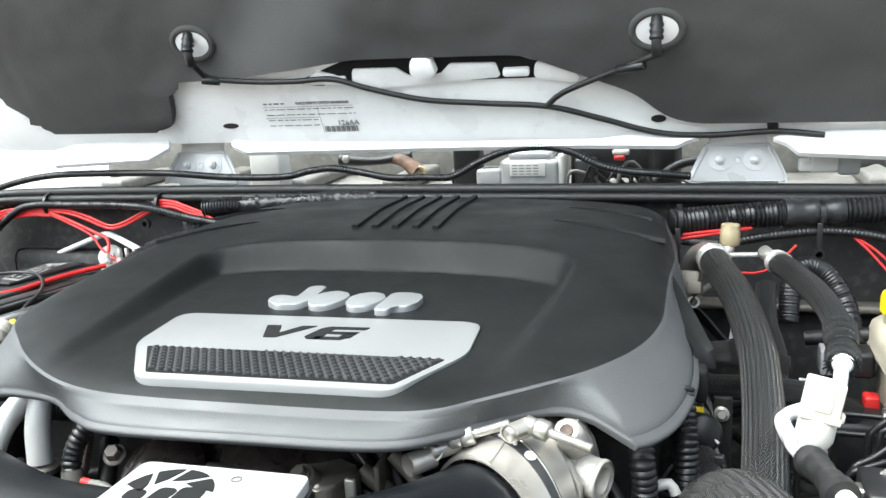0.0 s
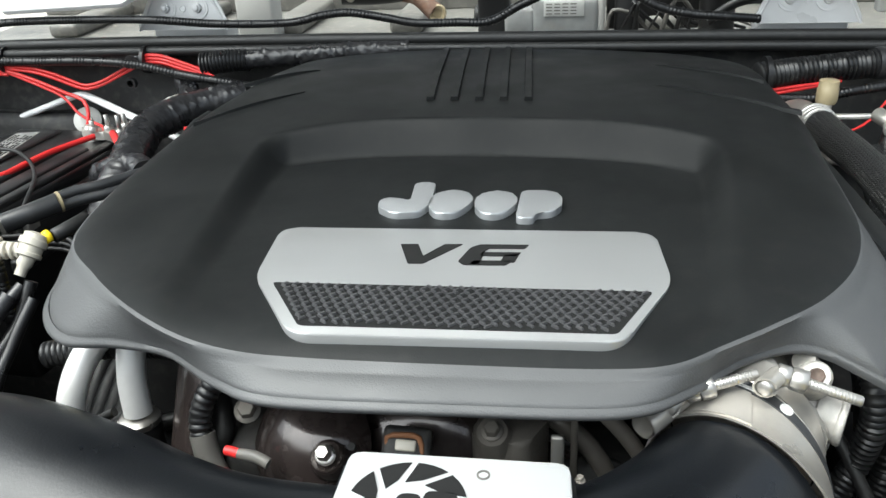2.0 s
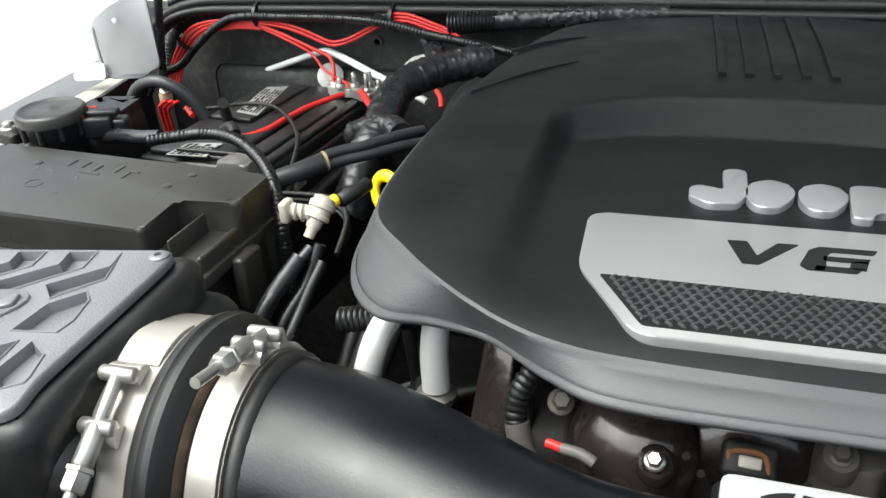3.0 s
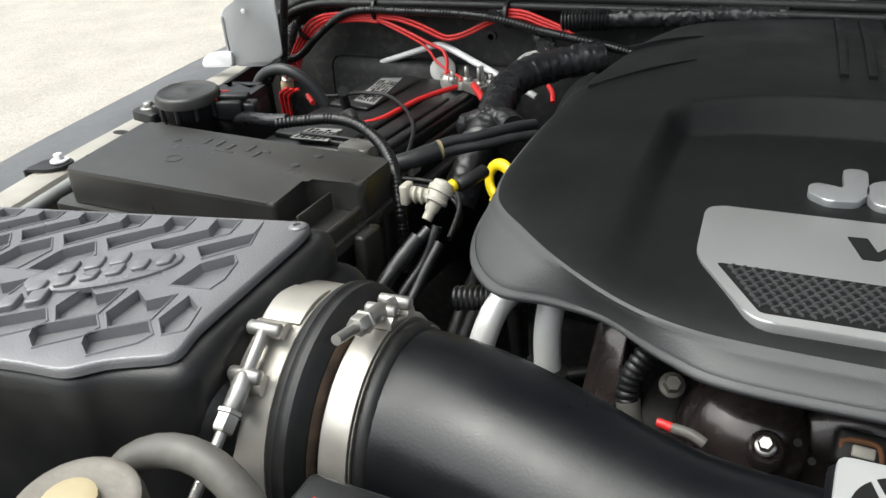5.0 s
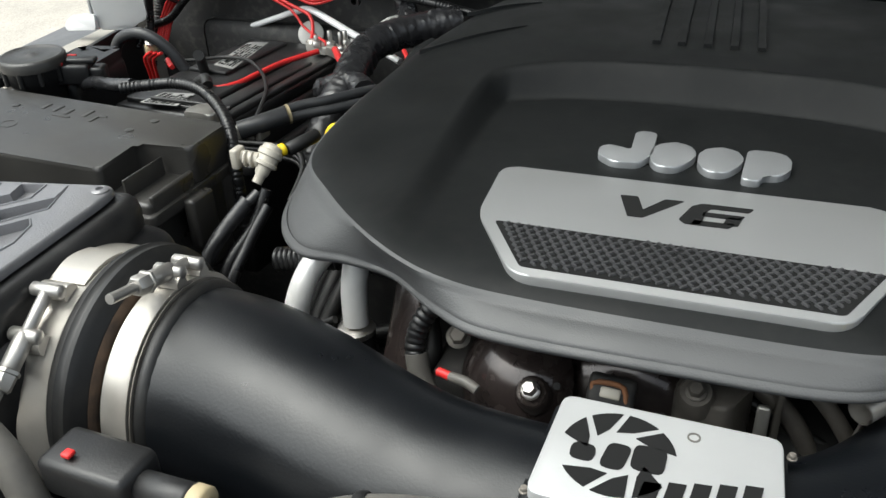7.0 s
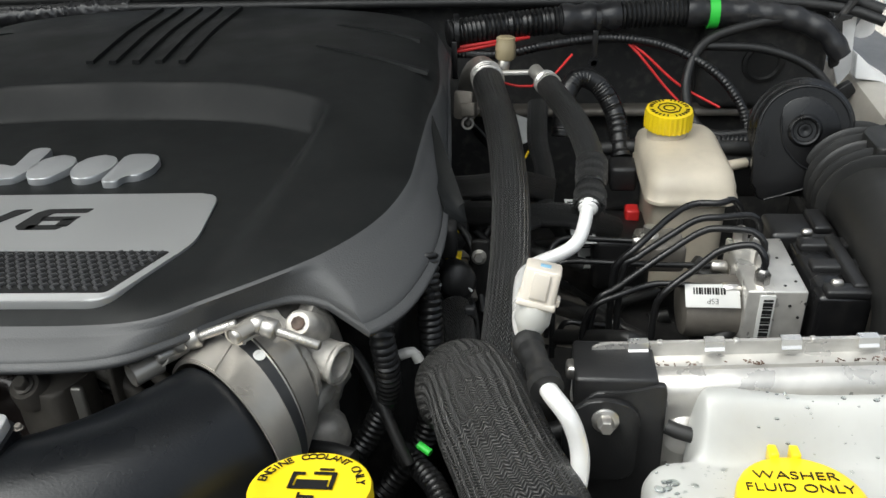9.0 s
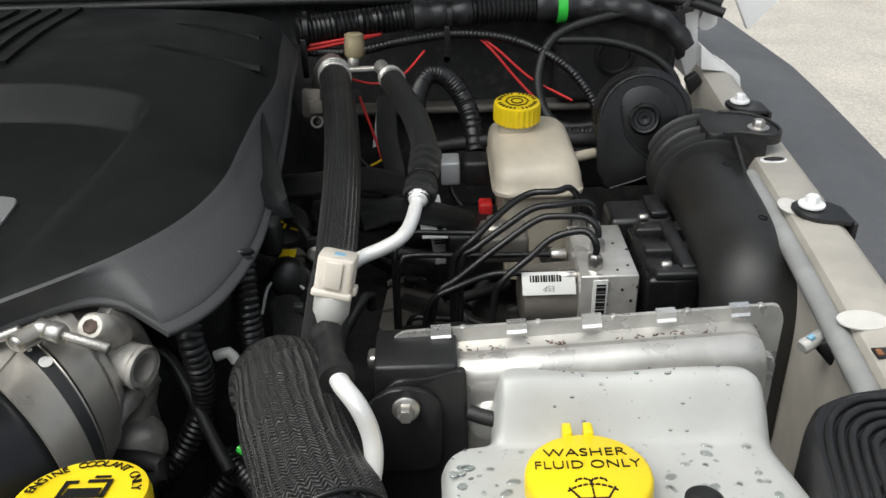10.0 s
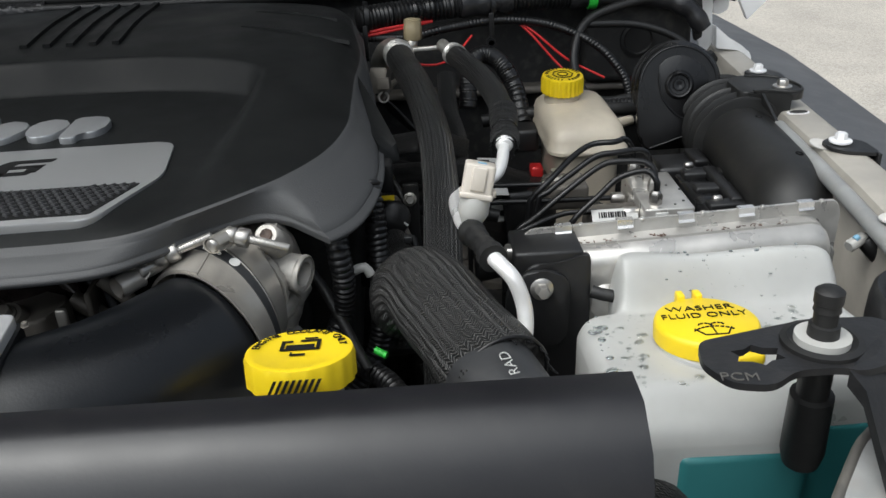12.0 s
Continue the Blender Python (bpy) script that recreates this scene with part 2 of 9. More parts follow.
def box(x0, x1, y0, y1, z0, z1, bevel=0.003, seg=2, bm=None, m=None):
    own = bmesh.new()
    bmesh.ops.create_cube(own, size=1.0, matrix=Matrix.LocRotScale(((x0 + x1) / 2, (y0 + y1) / 2, (z0 + z1) / 2), None, (x1 - x0, y1 - y0, z1 - z0)))
    if bevel:
        bmesh.ops.bevel(own, geom=list(own.edges), offset=bevel, segments=seg, affect="EDGES", profile=0.5)
    if m is not None:
        bmesh.ops.transform(own, matrix=m, verts=own.verts)
    return merge(bm, own)


def merge(bm, own):
    if bm is None:
        return own
    me = bpy.data.meshes.new("tmp")
    own.to_mesh(me)
    own.free()
    bm.from_mesh(me)
    bpy.data.meshes.remove(me)
    return bm


def rings(loops, closed=True, cap=True, bm=None):
    """Skin a list of equal-length loops of points."""
    own = bmesh.new() if bm is None else bm
    vs = [[own.verts.new(p) for p in lp] for lp in loops]
    n = len(loops[0])
    for a, b in zip(vs, vs[1:]):
        for i in range(n if closed else n - 1):
            j = (i + 1) % n
            own.faces.new((a[i], a[j], b[j], b[i]))
    if cap and closed:
        own.faces.new(vs[0][::-1])
        own.faces.new(vs[-1])
    return own


def frame_of(d):
    d = Vector(d).normalized()
    a = d.cross(Vector((0, 0, 1)) if abs(d.z) < 0.95 else Vector((1, 0, 0))).normalized()
    return d, a, d.cross(a).normalized()


def lathe(p, axis, profile, seg=24, bm=None, cap=True):
    """Turned solid: profile rows of (distance along the axis from p, radius)."""
    d, a, b = frame_of(axis)
    p = Vector(p)
    return rings([[p + d * h + (a * math.cos(2 * math.pi * i / seg) + b * math.sin(2 * math.pi * i / seg)) * r for i in range(seg)] for h, r in profile], cap=cap, bm=bm)


def cyl(p0, p1, r, seg=16, bevel=0.0, bm=None):
    p0, p1 = Vector(p0), Vector(p1)
    L = (p1 - p0).length
    k = min(bevel, r * 0.5, L * 0.4)
    prof = [(0, r), (L, r)] if not k else [(0, r - k), (k, r), (L - k, r), (L, r - k)]
    return lathe(p0, p1 - p0, prof, seg, bm)


def smooth_line(pts, step):
    """Points every step metres along a smooth curve through pts."""
    P = [Vector(p) for p in pts]
    if len(P) == 2:
        n = max(2, int((P[1] - P[0]).length / step))
        return [P[0].lerp(P[1], i / n) for i in range(n + 1)]
    P = [2 * P[0] - P[1]] + P + [2 * P[-1] - P[-2]]
    out = []
    for a, b, c, d in zip(P, P[1:], P[2:], P[3:]):
        n = max(2, int((c - b).length / step))
        for i in range(n):
            t = i / n
            out.append(0.5 * (2 * b + (c - a) * t + (2 * a - 5 * b + 4 * c - d) * t * t + (3 * b - a - 3 * c + d) * t ** 3))
    return out + [P[-2]]


def tube(pts, r, seg=12, step=0.008, radius=None, bm=None, cap=True, flat=1.0):
    """A round hose swept along a smooth curve; radius(s, length) may vary its thickness. Its UV map runs along and around it."""
    line = smooth_line(pts, step)
    own = bmesh.new() if bm is None else bm
    uv = own.loops.layers.uv.get("UVMap") or own.loops.layers.uv.new("UVMap")
    s = [0.0]
    for a, b in zip(line, line[1:]):
        s.append(s[-1] + (b - a).length)
    d0, a0, _ = frame_of(line[1] - line[0])
    prev, loops = a0, []
    for i, p in enumerate(line):
        d = (line[min(i + 1, len(line) - 1)] - line[max(i - 1, 0)]).normalized()
        a = (prev - d * prev.dot(d)).normalized()
        b = d.cross(a)
        prev = a
        rr = radius(s[i], s[-1]) if radius else r
        loops.append([own.verts.new(p + (a * math.cos(2 * math.pi * k / seg) + b * flat * math.sin(2 * math.pi * k / seg)) * rr) for k in range(seg)])
    for i, (u, v) in enumerate(zip(loops, loops[1:])):
        for k in range(seg):
            j = (k + 1) % seg
            f = own.faces.new((u[k], u[j], v[j], v[k]))
            for lp, st in zip(f.loops, ((s[i], k / seg), (s[i], (k + 1) / seg), (s[i + 1], (k + 1) / seg), (s[i + 1], k / seg))):
                lp[uv].uv = st
    if cap:
        own.faces.new(loops[0][::-1])
        own.faces.new(loops[-1])
    return own


def corrugated(pts, r, pitch=0.0042, seg=14, depth=0.16, bm=None):
    """Split loom: a tube with a rib every pitch."""
    return tube(pts, r, seg, pitch / 3.0, lambda s, L: r * (1 - depth * (0.5 + 0.5 * math.cos(2 * math.pi * s / pitch)) ** 2), bm)


def prism(poly, z0, z1, bevel=0.0, bm=None, m=None, seg=2):
    """An upright slab with the outline poly (x, y)."""
    own = bmesh.new()
    lo = [own.verts.new((x, y, z0)) for x, y in poly]
    hi = [own.verts.new((x, y, z1)) for x, y in poly]
    n = len(poly)
    top = own.faces.new(hi)
    own.faces.new(lo[::-1])
    for i in range(n):
        own.faces.new((lo[i], lo[(i + 1) % n], hi[(i + 1) % n], hi[i]))
    if bevel:
        bmesh.ops.bevel(own, geom=list(top.edges), offset=bevel, segments=seg, affect="EDGES", profile=0.5)
    if m is not None:
        bmesh.ops.transform(own, matrix=m, verts=own.verts)
    return merge(bm, own)


def rounded(poly, r, n=4):
    """poly with each corner turned into a short curve of reach r."""
    out = []
    for i, p in enumerate(poly):
        p, a, b = Vector(p), Vector(poly[i - 1]), Vector(poly[(i + 1) % len(poly)])
        ra, rb = min(r, (a - p).length * 0.45), min(r, (b - p).length * 0.45)
        u, v = p + (a - p).normalized() * ra, p + (b - p).normalized() * rb
        for k in range(n + 1):
            t = k / n
            q = u * (1 - t) ** 2 + p * 2 * t * (1 - t) + v * t * t
            out.append((q.x, q.y))
    return out


def hex_bolt(p, axis, r=0.006, h=0.005, washer=1.6, bm=None):
    d = Vector(axis).normalized()
    p = Vector(p)
    own = lathe(p, d, [(0, r * washer), (h * 0.25, r * washer), (h * 0.35, r * washer * 0.85)], 18, bm)
    lathe(p + d * h * 0.3, d, [(0, r), (h * 0.8, r), (h, r * 0.8)], 6, own)
    return own


def text(body, size, m, material, parent, name="lettering", depth=0.0004, align="CENTER"):
    cu = bpy.data.curves.new(name, "FONT")
    cu.body, cu.size, cu.extrude, cu.align_x, cu.align_y = body, size, depth, align, "CENTER"
    cu.offset = -0.018 * size
    ob = new("tmp_text", cu)
    me = bpy.data.meshes.new_from_object(ob.evaluated_get(bpy.context.evaluated_depsgraph_get()))
    bpy.data.objects.remove(ob)
    bpy.data.curves.remove(cu)
    bm = bmesh.new()
    bm.from_mesh(me)
    bpy.data.meshes.remove(me)
    bmesh.ops.transform(bm, matrix=m, verts=bm.verts)
    return part(name, bm, material, parent, smooth=False)


def plane_on(p, right, up):
    """Pose whose x runs along right and y along up, at p."""
    x = Vector(right).normalized()
    z = x.cross(Vector(up)).normalized()
    y = z.cross(x)
    return Matrix.Translation(p) @ Matrix((x, y, z)).transposed().to_4x4()


def bars(m, rows, material, parent, name="printed_mark", depth=0.0003):
    """Flat printed bars in the plane of m: rows of (x0, x1, y0, y1)."""
    for x0, x1, y0, y1 in rows:
        part(name, box(x0, x1, y0, y1, 0, depth, 0, m=m), material, parent, smooth=False)


def reshape(ob, move):
    """Re-place a finished thing: move gives each point its new place."""
    for o in (ob, *ob.children_recursive):
        if o.type == "MESH":
            for v in o.data.vertices:
                v.co = move(v.co)
    return ob


def table(rows, v):
    """Value at v of a broken line through rows of (v, value)."""
    if v <= rows[0][0]:
        return rows[0][1]
    for (a, p), (b, q) in zip(rows, rows[1:]):
        if v <= b:
            return p + (q - p) * (v - a) / (b - a)
    return rows[-1][1]


def shift(ob, dx, dy, dz):
    return reshape(ob, lambda p: p + Vector((dx, dy, dz)))


def resize(ob, centre, rows):
    """Scale about a camera eye point, by a share set by depth y, to fit the view."""
    c = Vector(centre)
    return reshape(ob, lambda p: c + (p - c) * table(rows, p.y))


# camera eye positions; things scaled about these keep their outline in the view
LEFT, RIGHT = (-0.12, 0.449, 1.554), (0.307, 0.474, 1.526)
NEAR_LEFT = [(0.87, 0.914), (0.95, 0.943), (1.10, 0.95), (1.20, 0.975), (1.30, 1.01), (1.37, 1.032)]
WIRES_LEFT = [(0.95, 0.943), (1.10, 0.95), (1.20, 0.972), (1.32, 0.995), (1.37, 1.0)]

# ---- ground and body shell ----
g = bmesh.new()
bmesh.ops.create_grid(g, x_segments=8, y_segments=8, size=300)
tagged(part("ground", g, "ground"), "pale sunlit concrete lot under the vehicle", "ground", kind="structure")


def rail_z(y):
    """Height of the fender rails: level at the front, dropping slightly to the rear."""
    return 1.247 - 0.04 * max(y - 0.95, 0)


def fender(side, inner, outer, flare_z, flare_out):
    """Side fender: top flange strip, inner drop wall, outer drop and the wide textured flare. inner and outer: x at y 0.4 and y 1.45."""
    f = thing("fender", (inner[1], 1.1, 1.0), "white steel fender rail with a dark grey textured flare", "fender", "fenders")
    def x_at(pair, y):
        return pair[0] + (pair[1] - pair[0]) * (y - 0.4) / 1.05
    ys = [0.4 + 1.05 * i / 14 for i in range(15)]
    loops = []
    for y in ys:
        z = rail_z(y)
        xi, xo = x_at(inner, y), x_at(outer, y)
        s = 1 if side > 0 else -1
        loops.append([(xi - s * 0.004, y, 1.03), (xi - s * 0.004, y, z - 0.012), (xi, y, z - 0.002), (xi + s * 0.006, y, z), (xo - s * 0.006, y, z), (xo, y, z - 0.003), (xo + s * 0.003, y, z - 0.012), (xo + s * 0.004, y, 1.0), (xo, y, 1.0), (xo - s * 0.002, y, z - 0.016), (xi + s * 0.004, y, z - 0.016), (xi, y, 1.03)])
    part("rail", rings(loops), "fender", f)
    # flare: broad shelf that falls away outwards
    fl = []
    for i in range(19):
        y = -0.05 + 2.15 * i / 18
        xo = x_at(outer, min(max(y, 0.3), 1.6)) + s * 0.006
        w = flare_out * (0.9 + 0.1 * math.sin((y + 0.05) / 2.15 * math.pi))
        fall = 0.02 * max(0, (y - 1.15)) + 0.05 * max(0, 0.3 - y)
        fl.append([(xo, y, flare_z - 0.03 - fall), (xo, y, flare_z - fall), (xo + s * 0.02, y, flare_z + 0.004 - fall), (xo + s * w * 0.5, y, flare_z + 0.002 - fall), (xo + s * w * 0.9, y, flare_z - 0.012 - fall), (xo + s * w, y, flare_z - 0.03 - fall), (xo + s * w, y, flare_z - 0.09 - fall), (xo + s * w * 0.97, y, flare_z - 0.09 - fall), (xo + s * w * 0.9, y, flare_z - 0.03 - fall)])
    part("inner_bar", tube([(x_at(inner, y) - s * 0.008, y, rail_z(y) - 0.010) for y in ((0.795, 0.90, 1.0, 1.10) if side > 0 else (0.5, 0.75, 1.0, 1.10))], 0.0068, 12, 0.03), "railgrey", f)
    part("flare", rings(fl), "flare", f, "dark grey textured plastic flare")
    return f


fender_r = fender(1, (0.486, 0.610), (0.522, 0.640), 1.175, 0.165)
fender_l = fender(-1, (-0.70, -0.905), (-0.737, -0.943), 1.19, 0.225)


def rail_bolt(parent, x, y, s, tab=True):
    """Painted flange bolt on a black wrap-over tab."""
    z = rail_z(y) + 0.001
    if tab:
        bm = prism(rounded([(x - 0.013 * s, y - 0.010), (x - 0.004 * s, y - 0.020), (x + 0.021 * s, y - 0.027), (x + 0.021 * s, y + 0.002), (x + 0.002 * s, y + 0.013), (x - 0.013 * s, y + 0.008)][::1 if s > 0 else -1], 0.006), z, z + 0.003, 0.0008)
        box(x + s * 0.021 - 0.0015, x + s * 0.021 + 0.0015, y - 0.027, y + 0.002, z - 0.016, z + 0.002, 0.0006, bm=bm)
        part("tab", bm, "black", parent, "black bent tab")
    part("bolt", hex_bolt((x, y, z + (0.004 if tab else 0)), (0, 0, 1), 0.0050, 0.006, 1.85), "white", parent, "bolt painted with the body")


for x, y, t in ((0.600, 1.252, True), (0.572, 1.01, True)):
    rail_bolt(fender_r, x, y, 1, t)
for x, y, t in ((-0.823, 0.956, True), (-0.850, 1.14, False)):
    rail_bolt(fender_l, x, y, -1, t)
for f, x, y in ((fender_r, 0.582, 1.11), (fender_l, -0.843, 1.056)):
    part("slot", prism([(x + 0.011 * math.cos(a), y + 0.006 * math.sin(a)) for a in [i * math.pi / 8 for i in range(16)]], rail_z(y) - 0.0005, rail_z(y) + 0.0006), "white" if x > 0 else "grime", f, "oval hole through the rail")
    part("slot_shade", prism([(x + 0.0005 + 0.0088 * math.cos(a), y + 0.0008 + 0.0042 * math.sin(a)) for a in [i * math.pi / 8 for i in range(16)]], rail_z(y), rail_z(y) + 0.0010), "grime", f)

for x, y, a, b in ((0.546, 0.870, 0.0145, 0.010), (0.5615, 1.020, 0.0085, 0.013)):
    part("clean_patch", prism([(x + a * math.cos(k * math.pi / 10), y + b * math.sin(k * math.pi / 10)) for k in range(20)], rail_z(y) - 0.0005, rail_z(y) + 0.0004), "cleanpaint", fender_r, "patch of clean white paint")
part("square_hole", box(0.5385, 0.5475, 0.834, 0.843, rail_z(0.8) - 0.0005, rail_z(0.8) + 0.0006, 0), "grime", fender_r)
part("hole_clip", box(0.5395, 0.5425, 0.836, 0.841, rail_z(0.8), rail_z(0.8) + 0.0016, 0.0005), "rust", fender_r)

# black sheet put in for shade; it hides the pale rail wall
part("inner_liner", prism([(-0.829, 1.07), (-0.887, 1.37), (-0.881, 1.372), (-0.823, 1.072)], 1.0, 1.236), "black", fender_l, "black sheet added for the shade inside the rail")

# firewall with its pad, and the ledge below
fw = tagged(part("firewall", box(-0.96, 0.585, 1.43, 1.46, 0.55, 1.305, 0.004), "firewall"), "black padded firewall behind the engine", "wall", kind="structure")
part("side_panel", box(0.585, 0.67, 1.432, 1.46, 0.55, 1.17, 0.004), "firewall", fw)
part("ledge", box(0.17, 0.62, 1.405, 1.43, 1.178, 1.188, 0.004), "casting", fw, "body-coloured ledge along the firewall")
part("pad_step", box(-0.80, -0.36, 1.40, 1.43, 1.0, 1.235, 0.02, 3), "firewall", fw)
part("pad_step", box(0.44, 0.575, 1.395, 1.43, 1.19, 1.30, 0.012, 3), "firewall", fw)
part("grommet", lathe((0.505, 1.395, 1.245), (0, -1, 0), [(0, 0.022), (0.003, 0.022), (0.004, 0.018), (0.001, 0.016), (0.001, 0.001)], 24), "rubber", fw)
tagged(part("bay_floor", box(-0.94, 0.66, 0.3, 1.45, 0.55, 0.58, 0.004), "grime"), "dark grimy underside of the engine bay", "floor", kind="structure")
for x0, x1, nm in ((-0.96, -0.91, "inner_wall"), (0.64, 0.67, "inner_wall")):
    tagged(part(nm, box(x0, x1, 0.3, 1.45, 0.55, 1.05, 0.004), "grime"), "dark inner wheel-arch wall", "wall", kind="structure")
# added wall: blocks pale ground showing through the gap below the rail
tagged(part("inner_liner", box(0.572, 0.582, 0.80, 1.43, 0.55, 1.07, 0.004), "grime"), "added dark wall closing the gap below the rail", "wall", kind="structure")
tagged(part("front_wall", box(-0.96, 0.67, 0.40, 0.43, 0.55, 1.17, 0.004), "black"), "black radiator panel at the front of the bay", "wall", kind="structure")

# cowl tray behind the seal
cowl = tagged(part("cowl_tray", box(-0.90, 0.64, 1.46, 1.80, 1.277, 1.287, 0.002), "cowl"), "pale dusty cowl tray below the windscreen", "cowl", kind="structure")
part("back_wall", box(-0.90, 0.64, 1.78, 1.80, 1.287, 1.42, 0.002), "cowl", cowl)
for i in range(9):
    x = -0.78 + 0.17 * i
    part("stiffener", box(x, x + 0.045, 1.60, 1.775, 1.287, 1.307, 0.006, 2), "cowl", cowl)
part("bracket", box(-0.470, -0.418, 1.56, 1.60, 1.287, 1.357, 0.004), "lightplastic", cowl, "pale painted upright")

# rubber seal along the firewall's upper edge: double bead
seal = thing("cowl_seal", (-0.1, 1.40, 1.32), "black rubber double-bead seal along the cowl edge", "seal")
sx = [(-0.845, 1.33, 1.285), (-0.815, 1.39, 1.314), (-0.7, 1.402, 1.321), (-0.4, 1.408, 1.323), (-0.1, 1.41, 1.323), (0.2, 1.408, 1.323), (0.48, 1.402, 1.321), (0.57, 1.39, 1.316), (0.612, 1.375, 1.305)]
part("bead", tube(sx, 0.0068, 12, 0.012), "rubber", seal)
part("bead", tube([(x, y - 0.010, z - 0.0085) for x, y, z in sx], 0.0055, 12, 0.012), "rubber", seal)
part("flange", tube([(x, y + 0.012, z - 0.010) for x, y, z in sx], 0.009, 8, 0.02, flat=0.5), "rubber", seal)

# ---- hood, propped open ----
hood = thing("hood", (-0.13, 1.47, 1.37), "white hood propped open, dark felt pad inside", "hood")
HA = radians(62)
hy, hz = -math.cos(HA), math.sin(HA)          # way up along the opened hood
ny, nz = -math.sin(HA), -math.cos(HA)         # its inside, towards the engine


def on_hood(x, u, w=0.0):
    """Point of the hood: x across, u up along it from its rear edge, w towards the engine."""
    return Vector((x - 0.008, 1.475 + hy * u + ny * w, 1.362 + hz * u + nz * w))


def hood_slab(name, poly, w0, w1, material, bevel=0.004, label=""):
    own = prism(poly, 0, w1 - w0, bevel)
    mm = Matrix.Translation(on_hood(0, 0, w0)) @ Matrix(((1, 0, 0), (0, hy, ny), (0, hz, nz))).to_4x4()
    bmesh.ops.transform(own, matrix=mm, verts=own.verts)
    return part(name, own, material, hood, label)


hood_slab("outer_skin", rounded([(-0.99, 0.01), (0.60, -0.01), (0.50, 1.12), (-0.86, 1.12)], 0.03), -0.045, -0.03, "white")
hood_slab("inner_panel", rounded([(-0.97, 0.030), (-0.80, 0.014), (-0.62, 0.012), (-0.60, 0.022), (-0.40, 0.022), (-0.38, 0.018), (0.16, 0.016), (0.19, 0.024), (0.30, 0.024), (0.32, 0.012), (0.56, 0.012), (0.47, 1.08), (-0.84, 1.08)], 0.012), -0.03, 0.0, "white", 0.006, "white painted inner panel")
# pressed lip along the rear edge, cut away round the hinges
for lip in ([(-0.733, 1.374), (-0.722, 1.354), (-0.562, 1.360), (-0.536, 1.374), (-0.540, 1.385), (-0.600, 1.386), (-0.700, 1.382)],
            [(-0.436, 1.384), (-0.436, 1.376), (-0.408, 1.367), (-0.273, 1.368), (-0.126, 1.369), (0.062, 1.369), (0.168, 1.367), (0.182, 1.373), (0.196, 1.376), (0.190, 1.380), (0.110, 1.380), (0.076, 1.376), (-0.125, 1.376), (-0.400, 1.380)],
            [(0.276, 1.374), (0.292, 1.368), (0.304, 1.358), (0.420, 1.352), (0.520, 1.354), (0.520, 1.380), (0.400, 1.380), (0.296, 1.380)]):
    rows = [(x, (z - 1.37) / 0.70) for x, z in lip]
    part("rear_lip", prism(rounded(rows, 0.003, 3), -0.0035, 0.0035, 0.0015, m=plane_on((0, 1.450, 1.370), (1, 0, 0), (0, 0.71, 0.70))), "white", hood, "folded white rear lip")
pad_l = [(-0.78, 0.115), (-0.735, 0.080), (-0.728, 0.052), (-0.515, 0.050), (-0.498, 0.075), (-0.486, 0.128), (-0.374, 0.131), (-0.30, 0.139), (-0.21, 0.150), (0.0, 0.146), (0.065, 0.117), (0.128, 0.090), (0.162, 0.057), (0.195, 0.045), (0.44, 0.042), (0.47, 0.06), (0.42, 1.02), (-0.70, 1.02)]
own = prism(rounded(pad_l, 0.02), 0, 0.012, 0.009, seg=3)
mm = Matrix.Translation(on_hood(0, 0, 0.002)) @ Matrix(((1, 0, 0), (0, hy, ny), (0, hz, nz))).to_4x4()
bmesh.ops.transform(own, matrix=mm, verts=own.verts)
part("insulation_pad", own, "pad", hood, "dark grey moulded felt pad")
# black sheet painting the shaded gap over the panel's castellated upper edge
hood_slab("edge_gap", rounded([(-0.30, 0.116), (-0.22, 0.146), (-0.02, 0.142), (0.045, 0.120), (0.03, 0.108), (-0.28, 0.108)], 0.01), 0.0, 0.0012, "ink", 0)
hood_slab("edge_tab", rounded([(-0.295, 0.112), (-0.270, 0.131), (-0.245, 0.124), (-0.228, 0.112)], 0.006), 0.0, 0.006, "white", 0.002)
hood_slab("edge_tab", rounded([(-0.226, 0.100), (-0.220, 0.131), (-0.161, 0.130), (-0.146, 0.118), (-0.107, 0.118), (-0.091, 0.133), (-0.034, 0.131), (-0.030, 0.112)], 0.004), 0.0, 0.004, "white", 0.002)
hood_slab("edge_tab", rounded([(0.010, 0.108), (0.013, 0.129), (0.030, 0.134), (0.062, 0.115), (0.066, 0.10)], 0.006), 0.0, 0.004, "white", 0.002)
hood_slab("edge_tab", rounded([(-0.140, 0.122), (-0.137, 0.148), (-0.111, 0.147), (-0.106, 0.122)], 0.008), 0.004, 0.0175, "white", 0.003)
for x, u in ((-0.422, 0.184), (0.155, 0.169)):
    n = hood_slab("nozzle_window", [(x + 0.024 * math.cos(a * math.pi / 12), u + 0.019 * math.sin(a * math.pi / 12)) for a in range(24)], 0.012, 0.0165, "white", 0.001, "round cut-out in the pad")
    part("window_rim", tube([on_hood(x + 0.027 * math.cos(a * math.pi / 12), u + 0.0215 * math.sin(a * math.pi / 12), 0.0145) for a in range(25)], 0.0045, 10, 0.004), "pad", hood)
    bm = cyl(on_hood(x, u + 0.016, 0.014), on_hood(x, u - 0.002, 0.034), 0.0065, 12, 0.002)
    cyl(on_hood(x, u + 0.004, 0.03), on_hood(x, u - 0.022, 0.036), 0.0055, 12, 0.002, bm)
    for k in range(3):
        cyl(on_hood(x, u + 0.010 - 0.005 * k, 0.02 + 0.005 * k), on_hood(x, u + 0.008 - 0.005 * k, 0.022 + 0.005 * k), 0.008, 10, bm=bm)
    part("washer_nozzle", bm, "black", hood, "black ribbed elbow nozzle")
